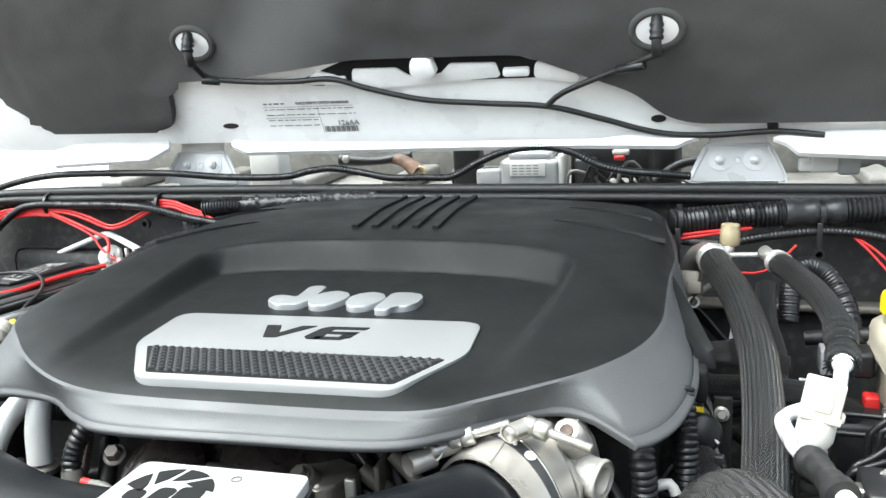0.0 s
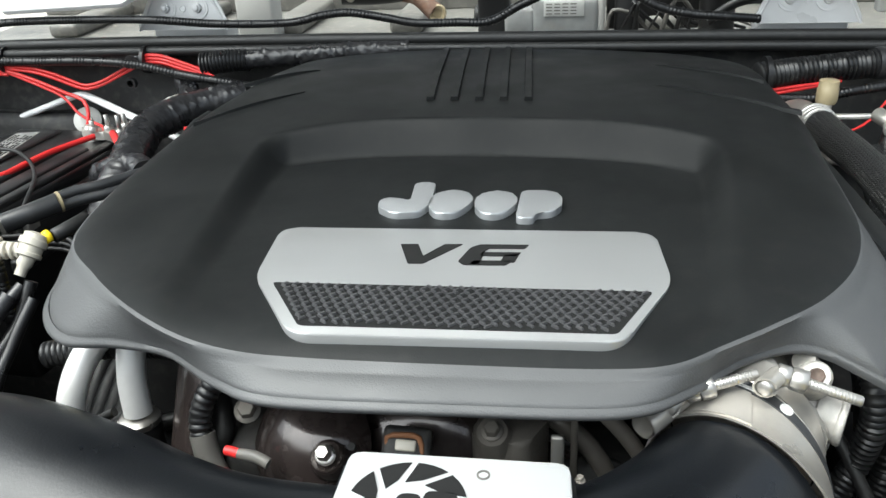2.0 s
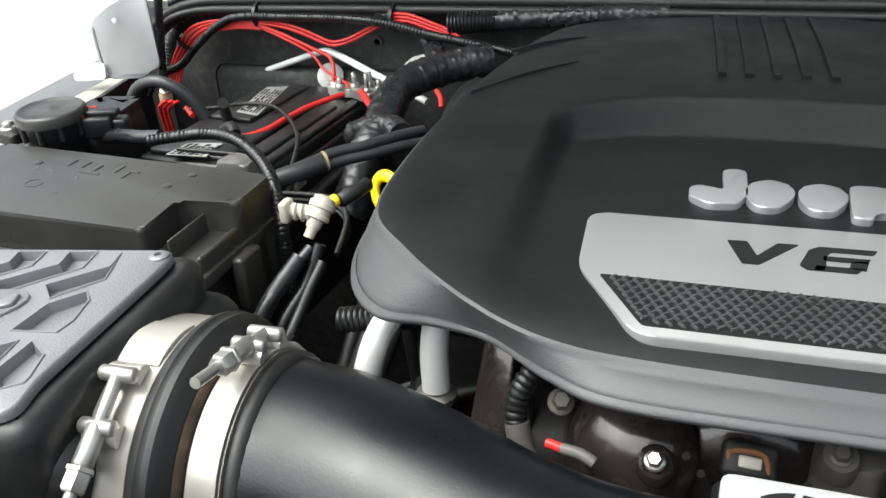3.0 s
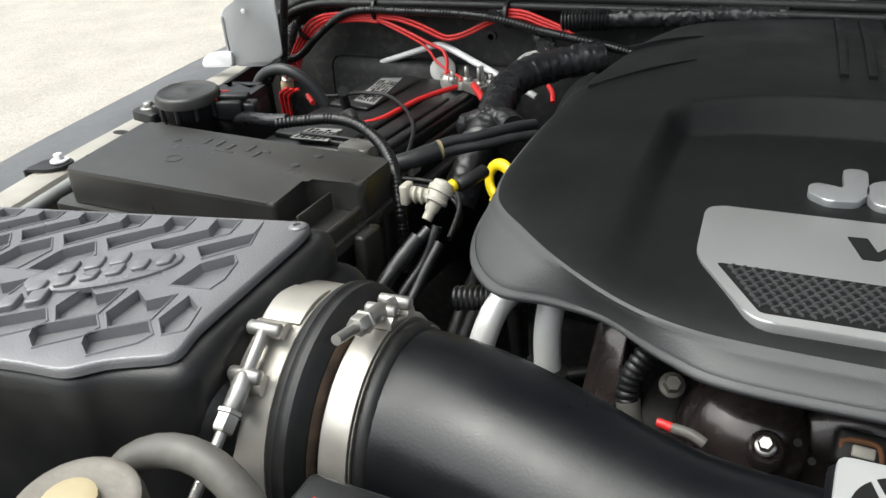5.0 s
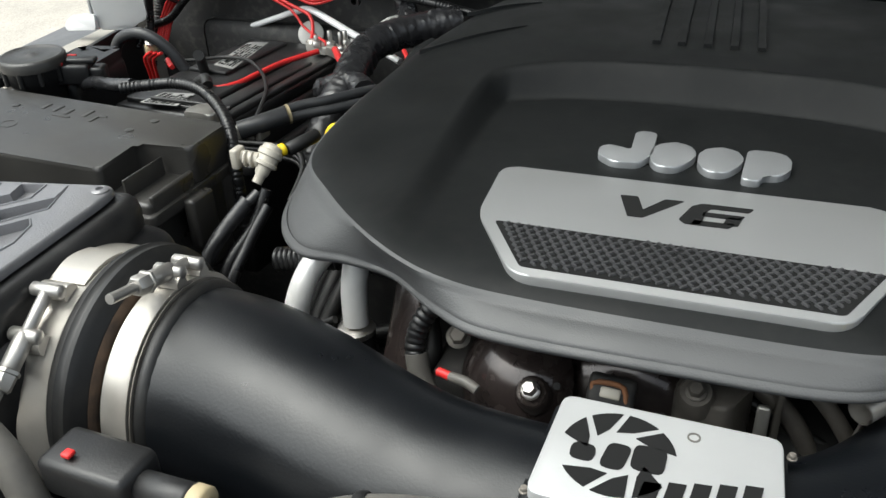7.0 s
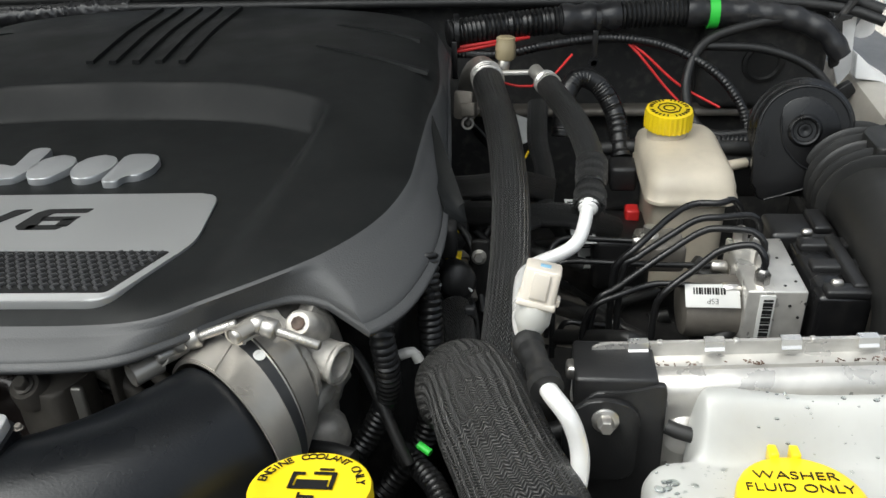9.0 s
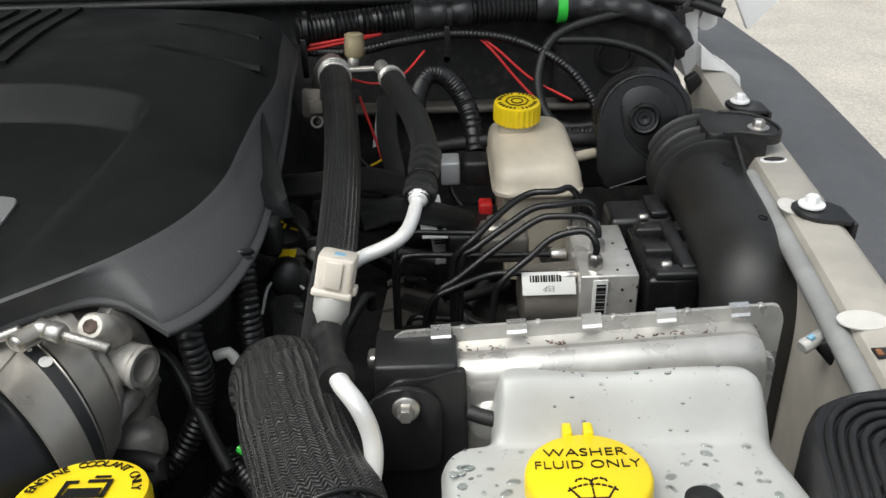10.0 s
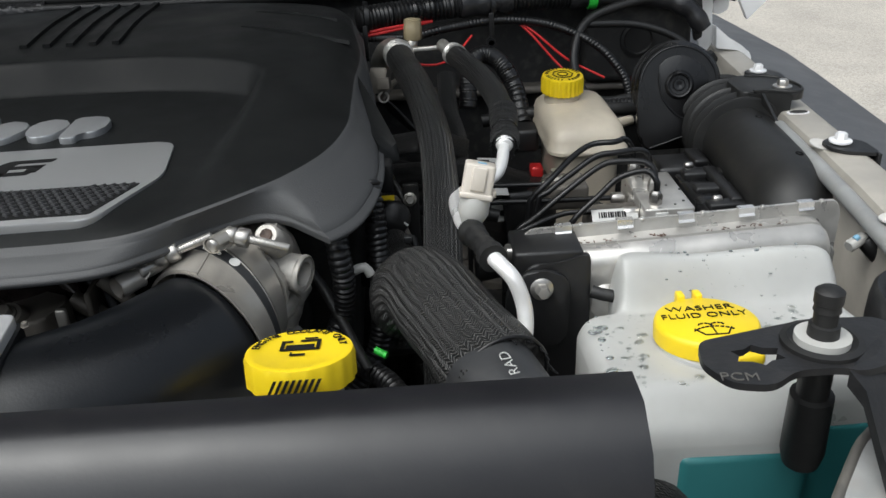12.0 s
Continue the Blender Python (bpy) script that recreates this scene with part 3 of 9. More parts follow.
hood_slab("oval_hole", [(-0.423 + 0.012 * math.cos(a * math.pi / 10), 0.050 + 0.004 * math.sin(a * math.pi / 10)) for a in range(20)], 0.0, 0.0012, "grime", 0)
hood_slab("oval_hole", [(0.155 + 0.009 * math.cos(a * math.pi / 10), 0.045 + 0.005 * math.sin(a * math.pi / 10)) for a in range(20)], 0.0, 0.0012, "grime", 0)
for x, u in ((-0.247, 0.117), (-0.010, 0.119)):
    hood_slab("hose_clip", rounded([(x - 0.016, u - 0.005), (x + 0.016, u - 0.005), (x + 0.016, u + 0.005), (x - 0.016, u + 0.005)], 0.003), 0.002, 0.008, "white", 0.001)
hood_slab("hose_clip", rounded([(0.278, 0.032), (0.290, 0.032), (0.290, 0.040), (0.278, 0.040)], 0.002), 0.002, 0.010, "black", 0.001)
lm = Matrix.Translation(on_hood(-0.300, 0.056, 0.0008)) @ Matrix(((1, 0, 0), (0, hy, ny), (0, hz, nz))).to_4x4()
rows = []
rng = random.Random(4)
for k in range(5):
    x = -0.062
    y = 0.026 - k * 0.0085
    end = -0.030 if k == 0 else 0.012 if k > 2 else 0.068
    while x < end:
        w = rng.uniform(0.003, 0.014)
        rows.append((x, min(x + w, end), y, y + (0.0019 if k == 0 else 0.0010)))
        x += w + 0.003
for k in range(20):
    rows.append((0.018 + k * 0.0024, 0.018 + k * 0.0024 + (0.0015 if k % 3 else 0.0008), -0.019, -0.010))
rows += [(-0.065, 0.068, 0.0215, 0.0218), (-0.065, 0.014, 0.0045, 0.0048), (0.0155, 0.0158, -0.021, 0.021)]
bars(lm, rows, "greywire", hood, "printed_mark")
text("VEHICLE EMISSION CONTROL INFORMATION", 0.0056, lm @ Matrix.Translation((0.024, 0.027, 0.0006)) @ Matrix.Diagonal((0.66, 1, 1, 1)), "greywire", hood, "label_letters")
text("126AA", 0.011, lm @ Matrix.Translation((0.054, -0.005, 0.0006)), "greywire", hood, "label_number")

hose = thing("washer_hose", on_hood(-0.1, 0.1), "thin black rubber washer hose clipped across the hood", "hose")
part("line", tube([on_hood(-0.421, 0.164, 0.034), on_hood(-0.412, 0.138, 0.022), on_hood(-0.36, 0.126, 0.015), on_hood(-0.30, 0.122, 0.012), on_hood(-0.247, 0.122, 0.010), on_hood(-0.20, 0.106, 0.010), on_hood(-0.13, 0.086, 0.008), on_hood(-0.05, 0.078, 0.008), on_hood(0.025, 0.071, 0.008), on_hood(0.09, 0.051, 0.008), on_hood(0.15, 0.032, 0.010), on_hood(0.21, 0.026, 0.010), on_hood(0.285, 0.029, 0.009), on_hood(0.34, 0.026, 0.014)], 0.0036, 10), "rubber", hose)
part("branch", tube([on_hood(0.023, 0.072, 0.009), on_hood(0.045, 0.092, 0.012), on_hood(0.105, 0.122, 0.02), on_hood(0.155, 0.150, 0.036)], 0.0036, 10), "rubber", hose)
part("sleeve", cyl(on_hood(-0.400, 0.131, 0.020), on_hood(-0.421, 0.138, 0.027), 0.0055, 10, 0.001), "loom", hose)
part("sleeve", cyl(on_hood(0.110, 0.125, 0.022), on_hood(0.142, 0.136, 0.033), 0.0055, 10, 0.001), "loom", hose)

# hinge brackets on the cowl
for x, y0, k in ((-0.510, 1.494, 1.0), (0.240, 1.490, 0.94)):
    bm = prism(rounded([(-0.064 * k, -0.028), (0.064 * k, -0.028), (0.041 * k, 0.019), (-0.041 * k, 0.019)], 0.009), 0, 0.004, 0.001)
    bmesh.ops.transform(bm, matrix=plane_on((x, y0, 1.347), (1, 0, 0), (0, 0.25, 1)), verts=bm.verts)
    h = part("hinge", bm, "hinge", hood, "light silver hinge bracket with two ringed nuts")
    part("hinge_rim", tube([plane_on((x, y0 - 0.004, 1.347), (1, 0, 0), (0, 0.25, 1)) @ Vector(p) for p in ((-0.060 * k, -0.028, 0), (-0.038 * k, 0.014, 0), (-0.034 * k, 0.0172, 0), (0.034 * k, 0.0172, 0), (0.038 * k, 0.014, 0), (0.060 * k, -0.028, 0))], 0.0018, 8, 0.004), "hinge", h)
    part("neck", box(x - 0.036 * k, x + 0.036 * k, y0 + 0.002, y0 + 0.010, 1.358, 1.390, 0.003), "hinge", h)
    part("leg", box(x - 0.05, x + 0.05, 1.50, 1.54, 1.285, 1.320, 0.004), "hinge", h)
    for dx in (-0.0215 * k, 0.0215 * k):
        part("washer", lathe((x + dx, y0 - 0.0045, 1.3462), (0, -1, 0.25), [(0, 0.0135), (0.0012, 0.0135), (0.0014, 0.0105), (0.0022, 0.0105), (0.0024, 0.0080)], 24), "hinge", h)
        part("nut", lathe((x + dx, y0 - 0.006, 1.3465), (0, -1, 0.25), [(0, 0.0062), (0.005, 0.0058), (0.0055, 0.0042), (0.008, 0.0038), (0.0085, 0.003)], 12), "hinge", h)
    part("slot", lathe((x, y0 - 0.0045, 1.346), (0, -1, 0.25), [(0, 0.005), (0.0010, 0.005), (0.0010, 0.0036), (0.0002, 0.003)], 14), "hinge", h)

# hood side corners and the silver cowl side bracket
cb = thing("cowl_side_bracket", (-0.84, 1.33, 1.2), "silver-grey painted side bracket beside the cowl", "bracket")
def sheet_piece(p, right, up, poly, t, r=0.008):
    return prism(rounded(poly, r), -t, 0, 0.0008, m=plane_on(p, right, up))


part("sheet", sheet_piece((-0.846, 1.288, 1.243), (0.96, 0.26, 0), (0, 0.02, 1), [(0.004, 0.0), (0.050, 0.0), (0.062, 0.010), (0.074, 0.012), (0.075, 0.105), (0.030, 0.092), (-0.002, 0.072)], 0.003), "silver", cb)
part("bend", sheet_piece((-0.846, 1.288, 1.243), (-0.15, 1, 0), (0, 0, 1), [(0.0, 0.002), (0.09, 0.0), (0.09, 0.085), (0.0, 0.070)], 0.003), "silver", cb)
part("foot", sheet_piece((-0.885, 1.275, 1.243), (1, 0.15, 0), (0, 0.2, 1), [(0.0, 0.0), (0.045, 0.002), (0.045, 0.022), (0.012, 0.020), (0.0, 0.010)], 0.02, 0.004), "white", cb)
part("rivet", lathe((-0.815, 1.294, 1.316), (0.2, -1, 0), [(0, 0.0032), (0.0015, 0.0032), (0.002, 0.002)], 12), "white", cb)
shift(cb, -0.028, 0.0, 0.004)
cb = thing("cowl_side_bracket", (0.62, 1.37, 1.2), "white painted side bracket with a dark latch", "bracket")
for nm, y, poly, t, r, m_, note in (
        ("sheet", 1.388, [(0.556, 1.350), (0.590, 1.350), (0.592, 1.278), (0.5965, 1.238), (0.586, 1.221), (0.577, 1.245), (0.571, 1.300)], 0.004, 0.003, "white", "upright white sheet"),
        ("fold", 1.380, [(0.594, 1.262), (0.597, 1.234), (0.624, 1.231), (0.634, 1.224), (0.639, 1.208), (0.645, 1.209), (0.641, 1.226), (0.628, 1.237), (0.611, 1.247)], 0.016, 0.003, "white", "white strip curving down to the rail"),
        ("side_corner", 1.402, [(0.598, 1.345), (0.614, 1.345), (0.616, 1.276), (0.606, 1.270), (0.597, 1.272), (0.594, 1.280), (0.600, 1.292)], 0.012, 0.003, "white", "rounded lower corner"),
        ("catch", 1.374, [(0.554, 1.288), (0.559, 1.298), (0.566, 1.297), (0.569, 1.304), (0.582, 1.302), (0.581, 1.298), (0.571, 1.297), (0.575, 1.279), (0.577, 1.250), (0.569, 1.245), (0.565, 1.262), (0.560, 1.272)], 0.008, 0.0015, "black", "dark hooked latch"),
        ("lower_catch", 1.366, [(0.578, 1.226), (0.590, 1.234), (0.597, 1.224), (0.586, 1.208)], 0.010, 0.002, "black", "")):
    part(nm, prism(rounded(poly, r, 3), -t / 2, t / 2, 0.0008, m=plane_on((0, y, 0), (1, 0, 0), (0, 0, 1))), m_, cb, note)
part("stay", tube([(0.556, 1.378, 1.275), (0.566, 1.376, 1.292), (0.578, 1.374, 1.312), (0.584, 1.372, 1.330)], 0.0042, 10), "greyloom", cb)
for x0, sd in ((0.727, 1), (-1.06, -1)):
    own = bmesh.new()
    tri_ = [(x0 - sd * 0.032, 1.275), (x0, 1.213), (x0 + sd * 0.06, 1.275), (x0 + sd * 0.07, 1.42), (x0 - sd * 0.05, 1.42)]
    f0 = [own.verts.new((x, 1.60, z)) for x, z in tri_]
    f1 = [own.verts.new((x, 1.612, z)) for x, z in tri_]
    own.faces.new(f0)
    own.faces.new(f1[::-1])
    for i in range(5):
        own.faces.new((f0[i], f0[(i + 1) % 5], f1[(i + 1) % 5], f1[i]))
    part("corner_tip", own, "white", hood)

# ---- engine ----
eng = thing("engine", (-0.08, 1.05, 0.6), "dark grimy engine block under the plastic cover", "engine")
part("block", box(-0.28, 0.13, 0.90, 1.36, 0.65, 1.20, 0.03, 3), "grime", eng)
part("cylinder_head", box(-0.31, -0.14, 0.90, 1.34, 1.05, 1.25, 0.02, 3), "grime", eng)
part("cylinder_head", box(-0.02, 0.16, 0.93, 1.34, 1.05, 1.24, 0.02, 3), "grime", eng)
part("front_case", box(-0.22, 0.06, 0.845, 0.91, 0.75, 1.20, 0.02, 3), "grime", eng)

CX, CY = -0.076, 1.06


def closed_curve(pts, n):
    """Radius and height of a smooth closed outline round (CX, CY) at n even angles; pts are (x, y, z)."""
    P = [Vector(p) for p in pts]
    fine = []
    for i in range(len(P)):
        a, b, c, d = P[i - 1], P[i], P[(i + 1) % len(P)], P[(i + 2) % len(P)]
        for k in range(12):
            t = k / 12
            fine.append(0.5 * (2 * b + (c - a) * t + (2 * a - 5 * b + 4 * c - d) * t * t + (3 * b - a - 3 * c + d) * t ** 3))
    rows = sorted((math.atan2(p.y - CY, p.x - CX), math.hypot(p.x - CX, p.y - CY), p.z) for p in fine)
    ang, rad, hts = (np.array(c) for c in zip(*rows))
    th = np.linspace(-math.pi, math.pi, n, endpoint=False)
    per = dict(period=2 * math.pi)
    return th, np.interp(th, ang, rad, **per), np.interp(th, ang, hts, **per)


rim = [(-0.336, 0.885, 1.268), (-0.305, 0.851, 1.267), (-0.268, 0.849, 1.268), (-0.231, 0.841, 1.269), (-0.187, 0.808, 1.274), (-0.150, 0.793, 1.276), (-0.06, 0.794, 1.277), (0.021, 0.800, 1.277), (0.055, 0.822, 1.276), (0.085, 0.853, 1.276), (0.115, 0.867, 1.276), (0.140, 0.863, 1.270), (0.155, 0.849, 1.266), (0.177, 0.880, 1.264), (0.190, 0.935, 1.267), (0.190, 1.0, 1.27), (0.184, 1.1, 1.272), (0.174, 1.22, 1.28), (0.166, 1.31, 1.285), (0.13, 1.36, 1.29), (0.0, 1.393, 1.298), (-0.15, 1.393, 1.298), (-0.29, 1.362, 1.292), (-0.332, 1.29, 1.285), (-0.352, 1.18, 1.275), (-0.358, 1.05, 1.27), (-0.354, 0.95, 1.268)]
crest = [(-0.336, 0.926, 1.297), (-0.298, 0.882, 1.296), (-0.255, 0.846, 1.295), (-0.215, 0.823, 1.293), (-0.18, 0.813, 1.291), (-0.14, 0.811, 1.290), (-0.066, 0.812, 1.290), (0.01, 0.815, 1.290), (0.046, 0.821, 1.291), (0.072, 0.838, 1.293), (0.100, 0.858, 1.295), (0.131, 0.885, 1.297), (0.156, 0.924, 1.298), (0.169, 0.970, 1.300), (0.171, 1.02, 1.302), (0.172, 1.08, 1.303), (0.175, 1.15, 1.303), (0.167, 1.23, 1.306), (0.158, 1.30, 1.309), (0.128, 1.342, 1.311), (0.06, 1.372, 1.314), (-0.07, 1.388, 1.316), (-0.20, 1.382, 1.315), (-0.285, 1.352, 1.312), (-0.315, 1.30, 1.310), (-0.331, 1.22, 1.308), (-0.343, 1.12, 1.306), (-0.343, 1.0, 1.304)]
N = 360
th, r_rim, z_rim = closed_curve(rim, N)
_, r_top, z_top = closed_curve(crest, N)


def ease(a, b, v):
    t = min(max((v - a) / (b - a), 0.0), 1.0)
    return t * t * (3 - 2 * t)


def ramp01(a, b, v):
    """Straight slope from a to b with a short rounding at both ends."""
    t = min(max((v - a) / (b - a), 0.0), 1.0)
    return 0.85 * t + 0.15 * t * t * (3 - 2 * t)


def cover_z(x, y):
    """Height of the cover's upper face: it rises to the rear and holds a shallow rounded recess."""
    zs = 1.3005 + 0.026 * ease(0.78, 1.17, y) - 0.008 * ease(1.22, 1.40, y)
    zs -= 0.004 * ease(0.12, 0.26, abs(x - CX)) * ease(1.35, 1.05, y)
    wide = 0.159 + 0.012 * ease(0.85, 1.05, y)
    bow = 1.111 - 0.034 * abs((x - CX) / 0.165) ** 3
    inside = (1 - ease(wide - 0.016, wide + 0.004, abs(x - CX))) * (1 - ramp01(bow - 0.019, bow + 0.001, y))
    floor_z = 1.2995
    return zs - max(zs - floor_z, 0) * inside


loops = []
loops.append([(CX + math.cos(t) * (r - 0.004), CY + math.sin(t) * (r - 0.004), z - 0.001) for t, r, z in zip(th, r_rim, z_rim)])
loops.append([(CX + math.cos(t) * (r + 0.0005), CY + math.sin(t) * (r + 0.0005), z - 0.002) for t, r, z in zip(th, r_rim, z_rim)])
loops.append([(CX + math.cos(t) * (r + 0.0022), CY + math.sin(t) * (r + 0.0022), z) for t, r, z in zip(th, r_rim, z_rim)])
loops.append([(CX + math.cos(t) * (r + 0.0020), CY + math.sin(t) * (r + 0.0020), z + 0.0018) for t, r, z in zip(th, r_rim, z_rim)])
loops.append([(CX + math.cos(t) * (r + 0.0002), CY + math.sin(t) * (r + 0.0002), z + 0.0028) for t, r, z in zip(th, r_rim, z_rim)])
# a fine groove runs just above the rim
for f, dip in ((0.075, 0), (0.095, 0.0015), (0.12, 0), (0.2, 0), (0.33, 0), (0.47, 0), (0.62, 0), (0.77, 0), (0.9, 0)):
    loops.append([(CX + math.cos(t) * (a * (1 - f) + b * f), CY + math.sin(t) * (a * (1 - f) + b * f), (za + 0.0028) * (1 - f) + (zb - 0.002) * f + 0.0015 * math.sin(f * math.pi) - dip) for t, a, za, b, zb in zip(th, r_rim, z_rim, r_top, z_top)])
K = 130
for k in range(0, K):
    f = 1 - k / K
    row = []
    for t, b, zb in zip(th, r_top, z_top):
        x, y = CX + math.cos(t) * b * f, CY + math.sin(t) * b * f
        away = b * (1 - f)
        q = 1 - math.exp(-away / 0.012)
        row.append((x, y, zb * (1 - q) + cover_z(x, y) * q))
    loops.append(row)
# lit skirt colour reaches past the crest, where the light falls off
SK = 16
skirt_loops, loops = loops[:SK], loops[SK - 1:]
bm = rings(loops, cap=False)
bm.verts.ensure_lookup_table()
mid = bm.verts.new((CX, CY, cover_z(CX, CY)))
last = bm.verts[-1 - N:-1]
for i in range(N):
    bm.faces.new((last[i], last[(i + 1) % N], mid))
ecov = thing("engine_cover", (CX, CY, 1.27), "matt black moulded plastic engine cover with silver emblem", "engine cover")
part("shell", bm, "cover", ecov, angle=60)
part("skirt", rings(skirt_loops, cap=False), "skirt", ecov, "grained skirt, coloured lighter grey for the light it catches", angle=60)
# five raised ribs at the rear
for i in range(5):
    x0, x1 = -0.132 + 0.0208 * i, -0.152 + 0.0222 * i
    bm = bmesh.new()
    n = 12
    lp = []
    for k in range(n + 1):
        f = k / n
        x, y = x0 + (x1 - x0) * f, 1.155 + 0.214 * f
        z = cover_z(x, y)
        lp.append([(x - 0.0036, y, z - 0.001), (x - 0.003, y, z + 0.0032), (x + 0.003, y, z + 0.0032), (x + 0.0036, y, z - 0.001)])
    part("rib", rings(lp, bm=bm), "cover", ecov, "raised rib", angle=25)
# tapered creases at the rear corners
for xa, ya, xb, yb in ((0.062, 1.278, 0.150, 1.222), (0.058, 1.202, 0.165, 1.138), (-0.252, 1.182, -0.326, 1.106), (-0.262, 1.262, -0.322, 1.212)):
    lp = []
    for k in range(11):
        f = k / 10
        x, y = xa + (xb - xa) * f, ya + (yb - ya) * f
        z, w, h = cover_z(x, y) - 0.002 - 0.001 * f, 0.0012 + 0.006 * f, 0.0026 + 0.0022 * math.sin(math.pi * min(f, 0.93))
        lp.append([(x, y - w * 0.25, z), (x, y, z + h), (x, y + w, z + h * 0.8), (x, y + w * 1.6, z)])
    part("crease", rings(lp), "cover", ecov)
# cut-away pocket on the sides with the small tab
scoop = []
for k in range(9):
    f = k / 8
    x, y, z = 0.142 + 0.048 * f, 1.112 - 0.128 * f, 1.3065 - 0.030 * f ** 1.4
    w = 0.021 - 0.008 * f
    scoop.append([(x - 0.003, y - 0.004, z - 0.012), (x, y, z + 0.0012), (x + w * 0.3, y + w * 0.15, z - 0.0022), (x + w * 0.65, y + w * 0.35, z - 0.0020), (x + w, y + w * 0.5, z + 0.0008), (x + w + 0.002, y + w * 0.5, z - 0.014)])
part("side_scoop", rings(scoop), "cover", ecov, "shallow scoop in the cover's edge", angle=70)
part("scoop_slot", box(0.186, 0.199, 0.966, 0.982, 1.245, 1.270, 0.003), "ink", ecov)
part("side_tab", tube([(-0.338, 1.17, 1.305), (-0.352, 1.15, 1.295), (-0.358, 1.10, 1.262)], 0.012, 12, flat=0.6), "cover", ecov)

# emblem plate with its grille of small hexagons
pl = rounded([(-0.196, 0.948), (0.044, 0.956), (0.050, 0.891), (0.022, 0.8265), (-0.149, 0.820), (-0.189, 0.879)], 0.012, 5)
zp = 1.2982
plate = part("emblem_plate", prism(pl, zp - 0.003, zp + 0.003, 0.0012), "plate", ecov, "satin silver plate")
mp = rounded([(-0.176, 0.873), (0.039, 0.879), (0.019, 0.834), (-0.146, 0.828)], 0.003, 3)
part("mesh_recess", prism(mp, zp, zp + 0.0033), "ink", plate)
gb = bmesh.new()
def in_mesh(x, y, pad):
    c = [(-0.176, 0.873), (0.039, 0.879), (0.019, 0.834), (-0.146, 0.828)]
    for i in range(4):
        ax, ay = c[i]
        bx, by = c[(i + 1) % 4]
        L = math.hypot(bx - ax, by - ay)
        if ((bx - ax) * (y - ay) - (by - ay) * (x - ax)) / L > -pad:
            return False
    return True
px, py = 0.0062, 0.0052
for j in range(-2, 14):
    for i in range(-2, 40):
        x, y = -0.178 + px * (i + 0.5 * (j % 2)), 0.812 + py * j
        for ax, ay in ((px / 2, py * 0.5), (px / 2, -py * 0.5)):
            p, q = (x, y), (x + ax, y + ay * 1.0)
            mxx, myy = (p[0] + q[0]) / 2, (p[1] + q[1]) / 2
            if in_mesh(mxx, myy, 0.0024):
                d = Vector((q[0] - p[0], q[1] - p[1], 0))
                nn = Vector((-d.y, d.x, 0)).normalized() * 0.00075
                e = d * 0.06
                v = [gb.verts.new(c) for c in ((p[0] - e.x - nn.x, p[1] - e.y - nn.y, zp + 0.0036), (q[0] + e.x - nn.x, q[1] + e.y - nn.y, zp + 0.0036), (q[0] + e.x + nn.x, q[1] + e.y + nn.y, zp + 0.0036), (p[0] - e.x + nn.x, p[1] - e.y + nn.y, zp + 0.0036))]
                top = [gb.verts.new(Vector(c.co) * 1 + Vector((0, 0, 0.0013)) - (Vector(c.co) - Vector((mxx, myy, c.co.z))) * 0.25) for c in v]
                gb.faces.new(top)
                for k in range(4):
                    gb.faces.new((v[k], v[(k + 1) % 4], top[(k + 1) % 4], top[k]))
part("grille", gb, "meshgrille", plate, "black diamond grille", smooth=False)
# number badge: cut letters, sheared to lean
def cut_shape(poly, r=0.0012):
    return prism(rounded([(x + 0.004, y + 0.004) for x, y in poly], r, 2), zp + 0.0026, zp + 0.0034)


part("badge_number", cut_shape([(-0.1155, 0.9235), (-0.1045, 0.9245), (-0.0985, 0.9085), (-0.0880, 0.9255), (-0.0765, 0.9262), (-0.0970, 0.8985), (-0.1060, 0.8980)], 0.001), "ink", plate, "dark leaning V of the V6 badge")
six = cut_shape([(-0.0660, 0.9265), (-0.0360, 0.9280), (-0.0385, 0.9222), (-0.0600, 0.9212), (-0.0625, 0.9160), (-0.0630, 0.9030), (-0.0645, 0.8992), (-0.0725, 0.8985), (-0.0765, 0.9030), (-0.0715, 0.9215)])
for q in ([(-0.0640, 0.9160), (-0.0400, 0.9172), (-0.0425, 0.9118), (-0.0640, 0.9108)], [(-0.0500, 0.9130), (-0.0410, 0.9150), (-0.0430, 0.9040), (-0.0515, 0.9040)], [(-0.0680, 0.9045), (-0.0440, 0.9060), (-0.0480, 0.8998), (-0.0690, 0.8987)]):
    prism(rounded([(x + 0.004, y + 0.004) for x, y in q], 0.0008, 2), zp + 0.0026, zp + 0.0034, bm=six)
part("badge_number", six, "ink", plate, "dark squared 6 of the V6 badge")
# maker's badge as plain rounded shapes
zb = 1.3005
def blob(poly, r):
    return prism(rounded([(x + 0.004, y + 0.002) for x, y in poly], r, 4), zb - 0.001, zb + 0.004, 0.0009)


